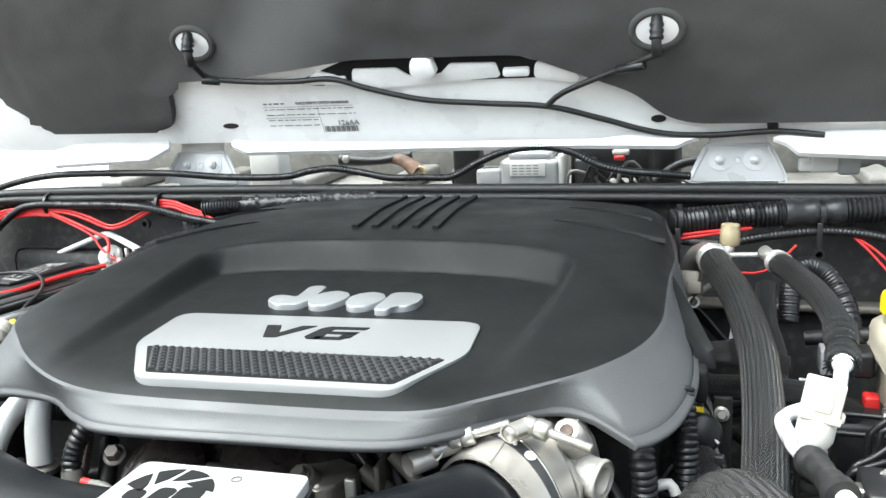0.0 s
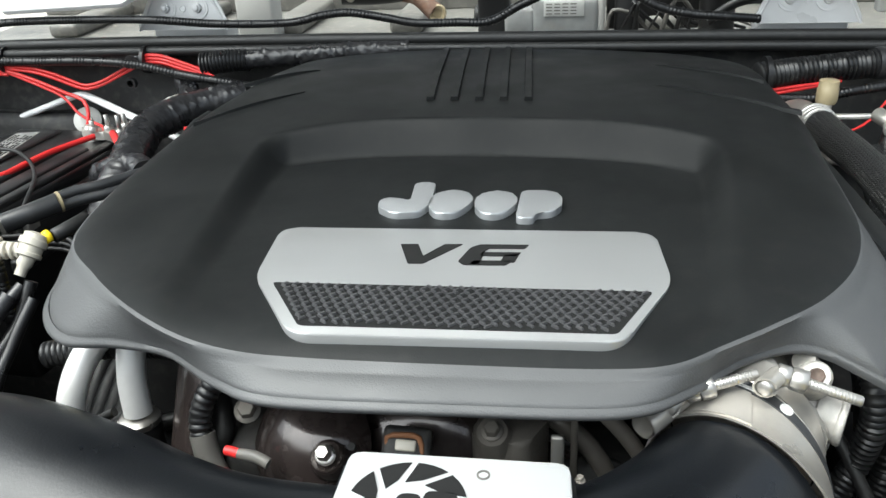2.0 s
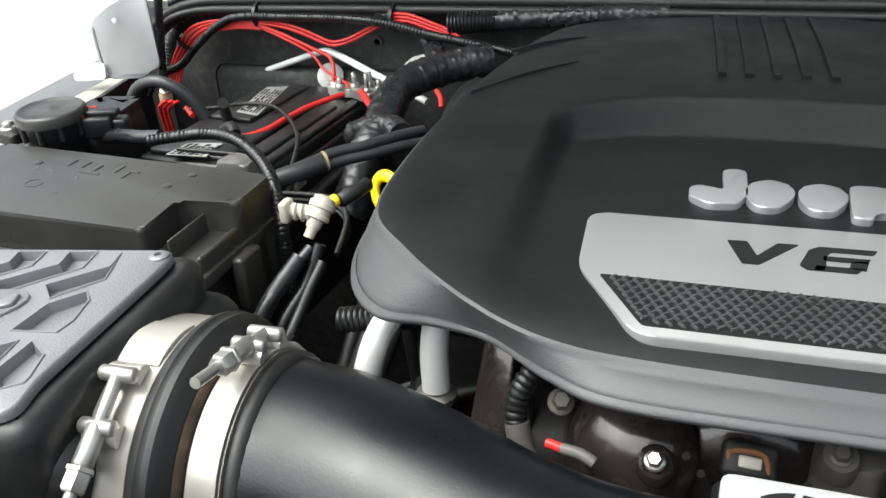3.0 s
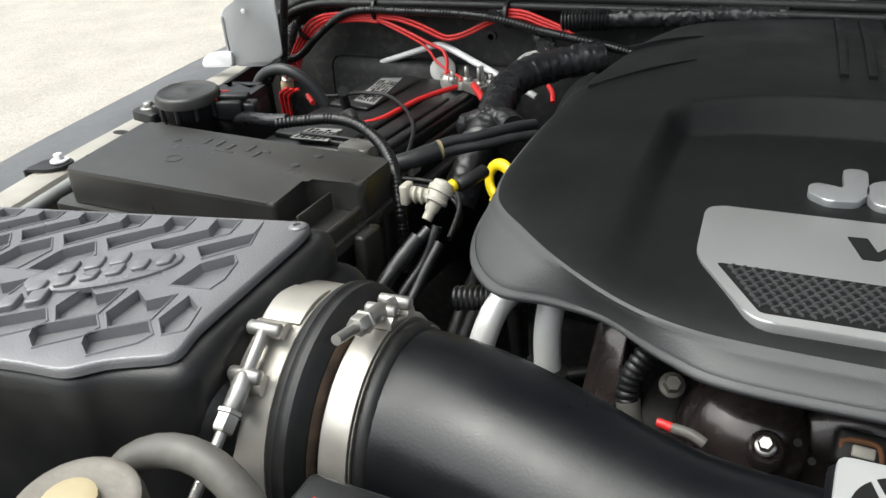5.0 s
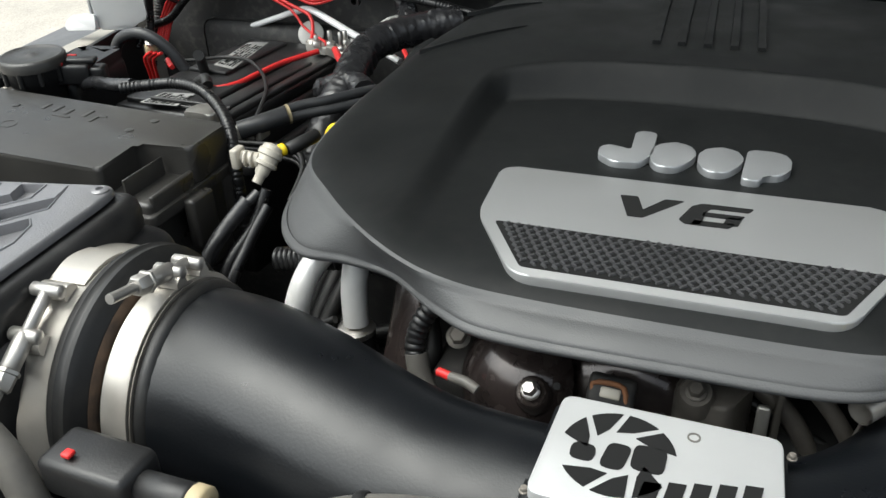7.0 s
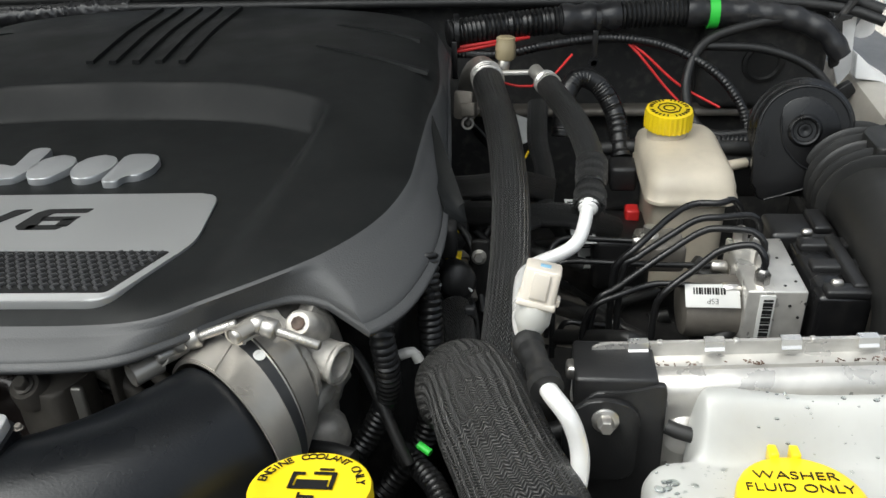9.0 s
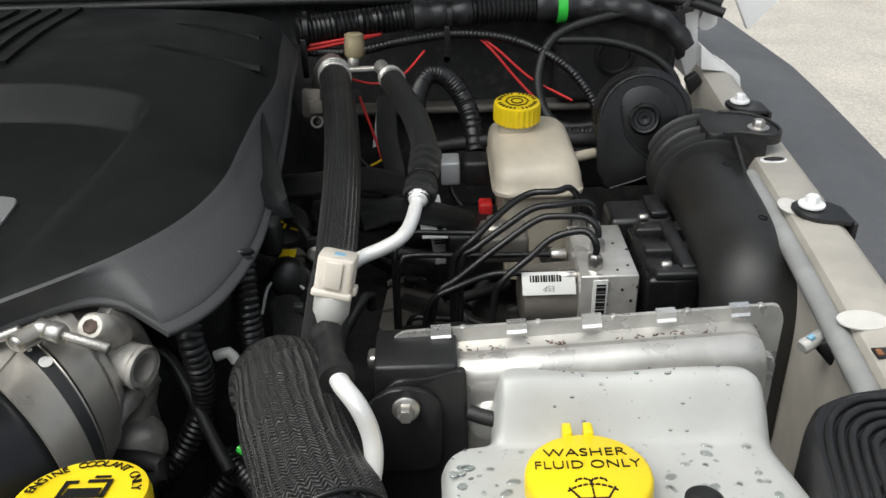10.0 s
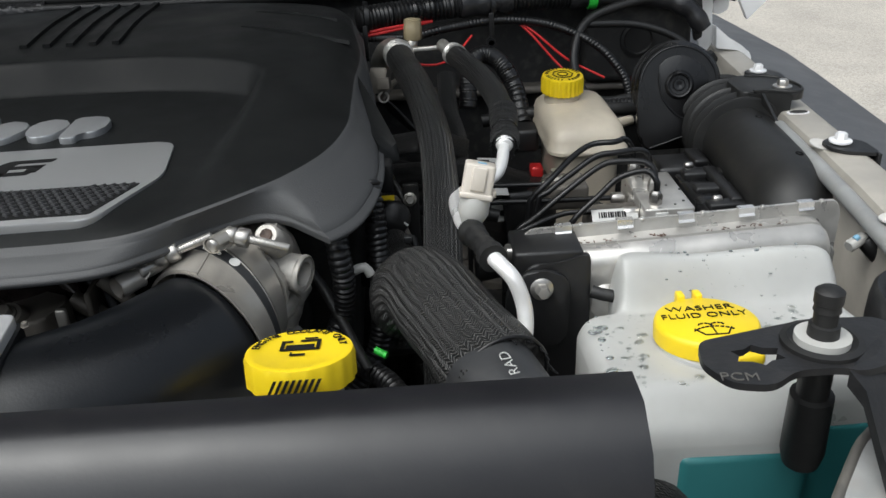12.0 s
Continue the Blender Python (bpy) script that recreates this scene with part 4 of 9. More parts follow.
bs = [
    blob([(-0.1245, 1.021), (-0.1095, 1.022), (-0.1065, 0.984), (-0.1125, 0.969), (-0.1300, 0.966), (-0.1425, 0.976), (-0.1430, 0.991), (-0.1310, 0.993), (-0.1215, 0.986)], 0.005),
    blob([(-0.1085, 0.996), (-0.1010, 1.008), (-0.0880, 1.009), (-0.0785, 0.998), (-0.0795, 0.984), (-0.0880, 0.968), (-0.1010, 0.967), (-0.1080, 0.978)], 0.007),
    blob([(-0.0775, 0.997), (-0.0700, 1.008), (-0.0570, 1.009), (-0.0485, 0.999), (-0.0485, 0.985), (-0.0570, 0.969), (-0.0690, 0.968), (-0.0765, 0.979)], 0.007),
    blob([(-0.0470, 1.010), (-0.0260, 1.011), (-0.0185, 1.002), (-0.0185, 0.984), (-0.0250, 0.974), (-0.0350, 0.973), (-0.0355, 0.9635), (-0.0475, 0.9635)], 0.005),
]
for own in bs:
    part("badge_shape", own, "badge", ecov, "raised satin silver badge piece")

# ---- intake tube ----
it = thing("intake_tube", (-0.15, 0.73, 1.15), "satin black aluminium intake tube with an emblem plate", "intake tube")
path = [(-0.332, 0.7585, 1.223), (-0.295, 0.756, 1.224), (-0.245, 0.745, 1.226), (-0.19, 0.730, 1.226), (-0.14, 0.722, 1.225), (-0.06, 0.722, 1.224), (-0.01, 0.729, 1.222), (0.03, 0.752, 1.219), (0.058, 0.780, 1.217), (0.0785, 0.8085, 1.2155)]
part("pipe", tube(path, 0.05, 40, 0.008, lambda s, L: 0.0605 - 0.0105 * ease(0.02, 0.18, s)), "satin", it)
ap = rounded([(-0.101, 0.760), (-0.002, 0.762), (0.003, 0.697), (-0.101, 0.695)][::-1], 0.006, 3)
part("plate_base", prism(rounded([(-0.104, 0.762), (0.000, 0.764), (0.006, 0.693), (-0.104, 0.690)][::-1], 0.006), 1.255, 1.2725, 0.002), "satin", it)
ep = part("emblem_plate", prism(ap, 1.272, 1.2785, 0.0008), "tubeplate", it, "brushed silver plate with a black print")
ez = 1.2786
# aperture-like mark: black ring blades, and plain bars for the print beside it
cxm, cym, R = -0.0690, 0.7290, 0.0255
for k in range(9):
    a0 = 2 * math.pi * k / 9 + 0.25
    mid = a0 + 0.3
    if abs(math.sin(mid)) < 0.42:
        continue
    pts = [(R * math.cos(a0 + d), R * math.sin(a0 + d)) for d in (0.02, 0.16, 0.30, 0.44, 0.60)] + [(R * 0.52 * math.cos(a0 + 0.85), R * 0.52 * math.sin(a0 + 0.85)), (R * 0.60 * math.cos(a0 + 0.35), R * 0.60 * math.sin(a0 + 0.35))]
    part("ring_blade", prism([(cxm + x, cym + y) for x, y in pts], ez - 0.0005, ez + 0.0004), "ink", ep, smooth=False)
for x0, x1, y0, y1, lean in ((-0.0890, -0.0780, 0.7200, 0.7305, 0.0), (-0.0755, -0.0650, 0.7190, 0.7350, 0.002), (-0.0625, -0.0480, 0.7220, 0.7375, 0.0)):
    own = prism(rounded([(x0, y0), (x1, y0), (x1 + lean, y1), (x0 + lean, y1)], 0.004, 3), ez - 0.0005, ez + 0.0004)
    part("printed_bar", own, "ink", ep, smooth=False)
for k in range(5):
    x0, y0 = -0.0560 + 0.0100 * k, 0.7050 + 0.0030 * k
    part("printed_bar", prism([(x0, y0), (x0 + 0.0072, y0 + 0.001), (x0 + 0.0082, y0 + 0.0125), (x0 + 0.001, y0 + 0.0115)], ez - 0.0005, ez + 0.0004), "ink", ep, smooth=False)
part("printed_dot", lathe((-0.0390, 0.7500, ez - 0.0005), (0, 0, 1), [(0, 0.003), (0.0009, 0.003), (0.0009, 0.0022), (0, 0.0022)], 14), "greywire", ep)
for x, y in ((-0.050, 0.692), (-0.080, 0.692), (-0.1025, 0.70), (0.0025, 0.758)):
    part("screw", hex_bolt((x, y, 1.2725), (0, 0, 1), 0.0018, 0.002, 1.3), "casting", it)

# ---- intake joint between air box and tube ----
ax = Vector((1.0, 0.08, 0.0)).normalized()
rc = Vector((-0.3565, 0.7565, 1.2230))


def t_bolt(c, r, a0, off, rod, parent, gap):
    """Clamp bolt lying across the band at angle a0 (degrees round the axis): two trunnions, sleeve, nut and rod."""
    d, a, b = frame_of(ax)

    def at(deg, rr, w):
        t = radians(deg)
        return c + d * w + (a * math.cos(t) + b * math.sin(t)) * rr
    p, q = at(a0, r + 0.0085, off), at(a0 + gap, r + 0.0085, off)
    w = (q - p).normalized()
    bm = cyl(p - d * 0.0100, p + d * 0.0100, 0.0040, 16, 0.001)
    cyl(p, q, 0.0036, 14, 0.0006, bm)
    bolt = part("t_bolt", bm, "zinc", parent, "zinc-plated clamp bolt with a long threaded rod")
    part("trunnion", cyl(q - d * 0.0095, q + d * 0.0095, 0.0041, 16, 0.001), "zinc", bolt)
    part("spacer", cyl(q - w * 0.001, q + w * 0.020, 0.0052, 16, 0.001), "zinc", bolt)
    part("nut", lathe(q + w * 0.020, w, [(0, 0.0070), (0.002, 0.0070), (0.0025, 0.0061), (0.010, 0.0061), (0.0115, 0.0050)], 6), "zinc", bolt)
    part("rod", tube([q + w * 0.03, q + w * (0.03 + rod)], 0.0031, 10, 0.0006, lambda s, L: 0.0031 * (1 - 0.07 * (0.5 + 0.5 * math.sin(s * 2 * math.pi / 0.0018)))), "zinc", bolt)
    for deg in (a0 - 3, a0 + gap + 2):
        part("band_loop", ring_piece(c, off - 0.009, off + 0.009, r + 0.001, r + 0.0075, deg - 4, deg + 4), "band", bolt)
    return bolt


def ring_piece(c, w0, w1, r0, r1, d0, d1):
    d, a, b = frame_of(ax)
    lp = []
    for k in range(9):
        t = radians(d0 + (d1 - d0) * k / 8)
        n = a * math.cos(t) + b * math.sin(t)
        hump = 0.4 + 0.6 * math.sin(math.pi * k / 8)
        lp.append([c + d * w0 + n * r0, c + d * w0 + n * (r0 + (r1 - r0) * hump), c + d * w1 + n * (r0 + (r1 - r0) * hump), c + d * w1 + n * r0])
    return rings(lp)


cpl = thing("intake_coupler", rc, "black rubber intake coupler with two steel band clamps", "coupler")
part("sleeve", lathe(rc, ax, [(-0.046, 0.06), (-0.046, 0.0735), (-0.014, 0.0735), (-0.0125, 0.079), (-0.010, 0.0815), (-0.006, 0.0825), (-0.004, 0.081), (-0.0025, 0.081), (0.0005, 0.0815), (0.002, 0.080), (0.004, 0.0775), (0.008, 0.0690), (0.010, 0.0650), (0.036, 0.0625), (0.036, 0.05)], 64), "rubber", cpl)
for w0, w1, r, a0, gap, rod in ((-0.043, -0.013, 0.0775, -68, 18, 0.075), (0.012, 0.028, 0.0655, -112, 14, 0.022)):
    part("band_clamp", lathe(rc, ax, [(w0, r - 0.001), (w0, r + 0.0012), (w0 + 0.002, r + 0.0006), (w1 - 0.002, r + 0.0006), (w1, r + 0.0012), (w1, r - 0.001)], 64), "band", cpl, "stainless steel band")
    t_bolt(rc, r, a0, (w0 + w1) / 2, rod, cpl, gap)
    part("band_end", ring_piece(rc, w0 + 0.002, w1 - 0.002, r + 0.001, r + 0.003, a0 - 34, a0 - 8), "band", cpl)
part("rust_streak", lathe(rc, ax, [(0.0072, 0.0690), (0.0076, 0.0712), (0.0102, 0.0680), (0.0104, 0.064)], 64), "stainrubber", cpl, "rusty streak on the rubber")
part("rust_streak", lathe(rc, ax, [(0.0285, 0.0630), (0.0288, 0.0652), (0.0296, 0.0652), (0.0298, 0.0630)], 64), "casting", cpl)
part("lip", lathe(rc, ax, [(0.0295, 0.05), (0.0295, 0.0628), (0.0315, 0.0642), (0.035, 0.0640), (0.038, 0.0618), (0.0385, 0.058)], 64), "rubber", cpl)

# ---- air box with tread-pattern lid ----
ab = thing("air_box", (-0.55, 0.76, 1.1), "black plastic air box with a sunken tread-pattern lid", "air box")
AZ = 1.291
EDGE = rounded([(-0.446, 0.855), (-0.442, 0.835), (-0.434, 0.72), (-0.427, 0.697), (-0.4605, 0.679), (-0.474, 0.664), (-0.50, 0.661), (-0.76, 0.615), (-0.76, 0.785)][::-1], 0.008)


def clip_to(poly, outline, inset):
    """The part of a pocket that lies inside the (convex enough) outline, kept away from its edge."""
    out = list(poly)
    area = sum(p[0] * q[1] - q[0] * p[1] for p, q in zip(outline, outline[1:] + outline[:1]))
    for p, q in zip(outline, outline[1:] + outline[:1]):
        d = Vector((q[0] - p[0], q[1] - p[1]))
        if d.length < 1e-6:
            continue
        n = Vector((-d.y, d.x)).normalized() * (1 if area > 0 else -1)
        side = [n.dot(Vector(v) - Vector(p)) - inset for v in out]
        nxt = []
        for i in range(len(out)):
            j = (i + 1) % len(out)
            if side[i] >= 0:
                nxt.append(out[i])
            if (side[i] >= 0) != (side[j] >= 0):
                f = side[i] / (side[i] - side[j])
                nxt.append(tuple(Vector(out[i]).lerp(Vector(out[j]), f)))
        out = nxt
        if len(out) < 3:
            return []
    return out


def grown(poly, d):
    c = sum((Vector(p) for p in poly), Vector((0, 0))) / len(poly)
    area = sum(p[0] * q[1] - q[0] * p[1] for p, q in zip(poly, poly[1:] + poly[:1]))
    s = 1 if area > 0 else -1
    out = []
    for i, p in enumerate(poly):
        u = (Vector(p) - Vector(poly[i - 1])).normalized()
        v = (Vector(poly[(i + 1) % len(poly)]) - Vector(p)).normalized()
        n = Vector((u.y + v.y, -u.x - v.x)) * s
        if n.length > 1e-6:
            n.normalize()
        out.append(tuple(Vector(p) + n * d))
    return out


# four kinds of pocket, each repeated across the lid by one step
STEP = Vector((0.0358, 0.0058))
KINDS = [
    [(-0.533, 0.792), (-0.508, 0.821), (-0.513, 0.837), (-0.4955, 0.8415), (-0.491, 0.8215), (-0.505, 0.804), (-0.520, 0.781)],
    [(-0.480, 0.753), (-0.4795, 0.780), (-0.4665, 0.797), (-0.4525, 0.783), (-0.454, 0.758)],
    [(-0.446, 0.7085), (-0.4585, 0.720), (-0.4595, 0.746), (-0.445, 0.7375), (-0.433, 0.750), (-0.4285, 0.724)],
    [(-0.483, 0.685), (-0.489, 0.693), (-0.463, 0.715), (-0.452, 0.706), (-0.4545, 0.697), (-0.472, 0.678)],
]
BADGE = Vector((-0.535, 0.752))
MARK = Vector((-0.560, 0.700))
pockets = []
for kind in KINDS:
    for k in range(-8, 5):
        p = [tuple(Vector(v) + STEP * k) for v in kind]
        mid = sum((Vector(v) for v in p), Vector((0, 0))) / len(p)
        e = mid - BADGE
        u, w = e.dot(Vector((0.76, 0.65))), e.dot(Vector((-0.65, 0.76)))
        if (u / 0.062) ** 2 + (w / 0.030) ** 2 < 1 or (mid - MARK).length < 0.022:
            continue
        p = clip_to(p, EDGE, 0.004)
        if len(p) > 2 and abs(sum(a_[0] * b_[1] - b_[0] * a_[1] for a_, b_ in zip(p, p[1:] + p[:1]))) > 2.4e-4:
            clean = [p[0]]
            for v in p[1:]:
                if (Vector(v) - Vector(clean[-1])).length > 0.002:
                    clean.append(v)
            pockets.append(clean)
bm = bmesh.new()
edges = []


def loop_of(poly, z):
    vs = [bm.verts.new((x, y, z)) for x, y in poly]
    es = [bm.edges.new((vs[i], vs[(i + 1) % len(vs)])) for i in range(len(vs))]
    return vs, es


def wall(a_, b_):
    for i in range(len(a_)):
        j = (i + 1) % len(a_)
        bm.faces.new((a_[i], a_[j], b_[j], b_[i]))


top_v, top_e = loop_of(EDGE, AZ)
edges += top_e
downs = [top_v]
for d, z in ((0.0008, AZ - 0.0003), (0.0016, AZ - 0.0012), (0.0020, AZ - 0.0030), (0.0022, AZ - 0.0060)):
    vs, _ = loop_of(grown(EDGE, d), z)
    wall(downs[-1], vs)
    downs.append(vs)
for p in pockets:
    v0, e0 = loop_of(grown(p, 0.0020), AZ)
    edges += e0
    for d, z in ((0.0015, AZ + 0.0009), (0.0006, AZ + 0.0009), (0.0001, AZ - 0.0004), (-0.0008, AZ - 0.0058)):
        v1, _ = loop_of(grown(p, d), z)
        wall(v0, v1)
        v0 = v1
    bm.faces.new(v0)
bmesh.ops.triangle_fill(bm, use_beauty=True, use_dissolve=False, edges=edges, normal=(0, 0, 1))
part("lid", bm, "lid", ab, "grained black lid with sunken tread pockets, its sky sheen put into the grey colour", angle=32)
# moulded badge and mark as plain raised bars
oval = [(BADGE.x + 0.76 * 0.050 * math.cos(t) - 0.65 * 0.022 * math.sin(t), BADGE.y + 0.65 * 0.050 * math.cos(t) + 0.76 * 0.022 * math.sin(t)) for t in [k * math.pi / 12 for k in range(24)]]
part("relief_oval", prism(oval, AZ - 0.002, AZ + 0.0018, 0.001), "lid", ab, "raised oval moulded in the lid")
BODY = rounded([(-0.436, 0.868), (-0.424, 0.850), (-0.416, 0.72), (-0.414, 0.690), (-0.4605, 0.674), (-0.474, 0.660), (-0.50, 0.657), (-0.765, 0.611), (-0.765, 0.79)][::-1], 0.012)
pose_b = plane_on((BADGE.x, BADGE.y, AZ), (0.76, 0.65, 0), (-0.65, 0.76, 0))
pose_m = plane_on((MARK.x, MARK.y, AZ), (0.76, 0.65, 0), (-0.65, 0.76, 0))
bar_rows = [(pose_b, -0.046 + 0.0155 * k, -0.016 + 0.0012 * k, 0.010, 0.012) for k in range(6)] + [(pose_b, -0.030 + 0.016 * k, 0.001, 0.011, 0.014) for k in range(3)] + [(pose_m, -0.024 + 0.016 * k, -0.008, 0.011, 0.015) for k in range(3)]
for base, x0, y0, w, h in bar_rows:
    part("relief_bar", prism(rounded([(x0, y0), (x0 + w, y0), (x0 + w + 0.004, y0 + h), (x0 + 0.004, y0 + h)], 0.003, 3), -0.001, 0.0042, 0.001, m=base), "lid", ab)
part("lid_screw", lathe((-0.4500, 0.8460, AZ - 0.001), (0, 0, 1), [(0, 0.0065), (0.002, 0.0065), (0.003, 0.005), (0.003, 0.0028), (0.0012, 0.0025)], 16), "lid", ab)
part("body", rings([[(x, y, z) for x, y in grown(BODY, -g)] for g, z in ((0.020, AZ - 0.0085), (0.0105, AZ - 0.0066), (0.005, AZ - 0.0080), (0.0015, AZ - 0.0120), (0.0, AZ - 0.019), (0.001, AZ - 0.05), (0.006, 1.0))]), "black", ab, angle=60)
part("shoulder", box(-0.50, -0.405, 0.69, 0.872, 1.02, 1.262, 0.022, 4), "black", ab)
resize(ab, LEFT, [(0, 0.914)])
part("port", lathe((-0.425, 0.751, 1.223), ax, [(-0.04, 0.076), (0.0, 0.074), (0.03, 0.0745)], 48), "black", ab)

# ---- fuse box ----
fb = thing("fuse_box", (-0.62, 0.97, 1.12), "black plastic fuse box with a notched lid", "fuse box")
fz = 1.2615
part("base", box(-0.765, -0.495, 0.925, 1.03, 1.13, fz - 0.03, 0.006), "fuse", fb)
part("lid", prism(rounded([(-0.752, 0.911), (-0.533, 0.922), (-0.537, 0.975), (-0.485, 0.980), (-0.486, 1.036), (-0.768, 1.037)], 0.006), fz - 0.034, fz, 0.0045, seg=3), "fuse", fb)
part("notch_floor", box(-0.540, -0.487, 0.920, 0.98, fz - 0.05, fz - 0.026, 0.004), "fuse", fb)
part("notch_fin", prism([(-0.514, 0.925), (-0.512, 0.925), (-0.512, 0.974), (-0.514, 0.974)], fz - 0.03, fz - 0.009, 0.0006), "fuse", fb)
part("notch_wall", box(-0.491, -0.486, 0.925, 0.98, fz - 0.05, fz - 0.021, 0.002), "fuse", fb)
part("rim", prism(rounded([(-0.770, 0.903), (-0.482, 0.915), (-0.481, 1.04), (-0.773, 1.042)], 0.008), fz - 0.044, fz - 0.035, 0.002), "fuse", fb)
part("latch", box(-0.484, -0.472, 0.955, 0.985, fz - 0.085, fz - 0.038, 0.003), "fuse", fb)
for k in range(8):
    part("rim_rib", box(-0.735 + 0.026 * k, -0.732 + 0.026 * k, 0.899 + 0.0011 * k, 0.912 + 0.0011 * k, fz - 0.07, fz - 0.037, 0.0008), "fuse", fb)
for x, y, w, h in ((-0.672, 1.008, 0.004, 0.012), (-0.657, 1.006, 0.004, 0.014), (-0.642, 1.004, 0.004, 0.012), (-0.650, 0.998, 0.020, 0.0025), (-0.622, 1.006, 0.004, 0.014), (-0.606, 1.010, 0.008, 0.003), (-0.608, 0.998, 0.003, 0.012)):
    part("moulded_mark", box(x, x + w, y, y + h, fz - 0.001, fz + 0.0008, 0.0003), "fuse", fb)
for x, y in ((-0.700, 1.006), (-0.560, 0.995), (-0.552, 1.02)):
    part("moulded_dot", lathe((x, y, fz - 0.001), (0, 0, 1), [(0, 0.004), (0.0017, 0.004), (0.002, 0.003)], 12), "fuse", fb)
part("moulded_ring", lathe((-0.672, 0.968, fz - 0.001), (0, 0, 1), [(0, 0.008), (0.0014, 0.008), (0.0014, 0.007), (0.0006, 0.007)], 20), "fuse", fb)

resize(fb, LEFT, [(0, 0.943)])
reshape(fb, lambda p: p + Vector((0.12, -0.06, 0)) * min(0.0, p.x + 0.508))

# ---- round horn beside the fuse box ----
def side_horn():
    h = thing("disc_horn", (-0.703, 1.05, 1.22), "black round disc horn with a plug and two red marks", "horn")
    c = Vector((-0.708, 1.052, 1.235))
    up = Vector((0.02, -0.02, 1))
    part("body", lathe(c, up, [(-0.03, 0.026), (0.018, 0.027), (0.022, 0.031), (0.036, 0.032)], 36), "black", h)
    part("lid", lathe(c + up * 0.036, up, [(0, 0.0325), (0.001, 0.0345), (0.010, 0.0345), (0.0125, 0.032), (0.0125, 0.030), (0.0115, 0.029), (0.0122, 0.006), (0.0135, 0.004)], 40), "fuse", h)
    for k in range(10):
        t = 2 * math.pi * k / 10
        part("lid_tooth", cyl(c + Vector((0.0325 * math.cos(t), 0.0325 * math.sin(t), 0.022)), c + Vector((0.0325 * math.cos(t), 0.0325 * math.sin(t), 0.038)), 0.003, 8), "black", h)
    part("ear", prism(rounded([(-0.775, 1.028), (-0.735, 1.020), (-0.735, 1.055), (-0.772, 1.058)], 0.008), 1.252, 1.262, 0.002), "black", h)
    part("ear_bolt", hex_bolt((-0.757, 1.040, 1.262), (0, 0, 1), 0.006, 0.006), "steel", h)
    part("rim_clip", box(-0.745, -0.735, 1.03, 1.05, 1.25, 1.27, 0.003), "black", h)
    turn = plane_on((-0.682, 1.066, 1.262), (0.9, 0.42, -0.05), (-0.42, 0.9, 0))
    part("plug", box(-0.012, 0.030, -0.014, 0.014, -0.012, 0.010, 0.003, m=turn), "black", h)
    part("plug_latch", box(0.004, 0.036, -0.007, 0.007, 0.009, 0.015, 0.002, m=turn), "black", h)
    part("plug_end", box(0.028, 0.044, -0.010, 0.010, -0.012, 0.006, 0.003, m=turn), "loom", h)
    part("red_mark", box(-0.012, 0.004, -0.013, -0.009, 0.0095, 0.013, 0.0006, m=turn), "red", h)
    part("red_mark", box(-0.006, 0.010, 0.014, 0.018, 0.0095, 0.013, 0.0006, m=turn), "red", h)
    part("foot", box(-0.725, -0.69, 1.04, 1.075, 1.18, 1.22, 0.004), "black", h)
    return h


disc_horn = side_horn()
resize(disc_horn, LEFT, [(0, 0.948)])
shift(disc_horn, -0.058, 0.038, 0.002)
sg = thing("side_guard", (-0.745, 1.13, 1.2), "black plastic guard block beside the battery", "guard")
part("block", prism(rounded([(-0.79, 1.085), (-0.728, 1.10), (-0.745, 1.20), (-0.80, 1.19)], 0.008), 1.14, 1.262, 0.022, seg=5), "black", sg)

resize(sg, LEFT, [(0, 0.96)])

# ---- battery ----
bt = thing("battery", (-0.61, 1.22, 1.05), "black car battery with worn paper labels", "battery")
bz = 1.228
BX = Matrix.Translation((-0.617, 1.238, 0)) @ Matrix.Rotation(radians(-3), 4, "Z")


def bat(x0, x1, y0, y1, z0, z1, bevel=0.003):
    return box(x0, x1, y0, y1, z0, z1, bevel, m=BX)


part("case", bat(-0.082, 0.082, -0.125, 0.125, 1.04, bz - 0.018, 0.006), "black", bt)
part("top", bat(-0.079, 0.079, -0.122, 0.122, bz - 0.020, bz - 0.002, 0.005), "black", bt)
part("raised_lid", bat(-0.070, 0.030, -0.112, 0.112, bz - 0.004, bz + 0.004, 0.003), "black", bt)
part("vent_cover", bat(-0.060, -0.005, -0.02, 0.10, bz + 0.003, bz + 0.008, 0.002), "black", bt)
part("vent_strip", bat(0.036, 0.058, -0.105, 0.06, bz - 0.004, bz + 0.002, 0.002), "black", bt)
part("edge_rail", bat(0.066, 0.078, -0.118, 0.118, bz - 0.004, bz + 0.003, 0.002), "black", bt)
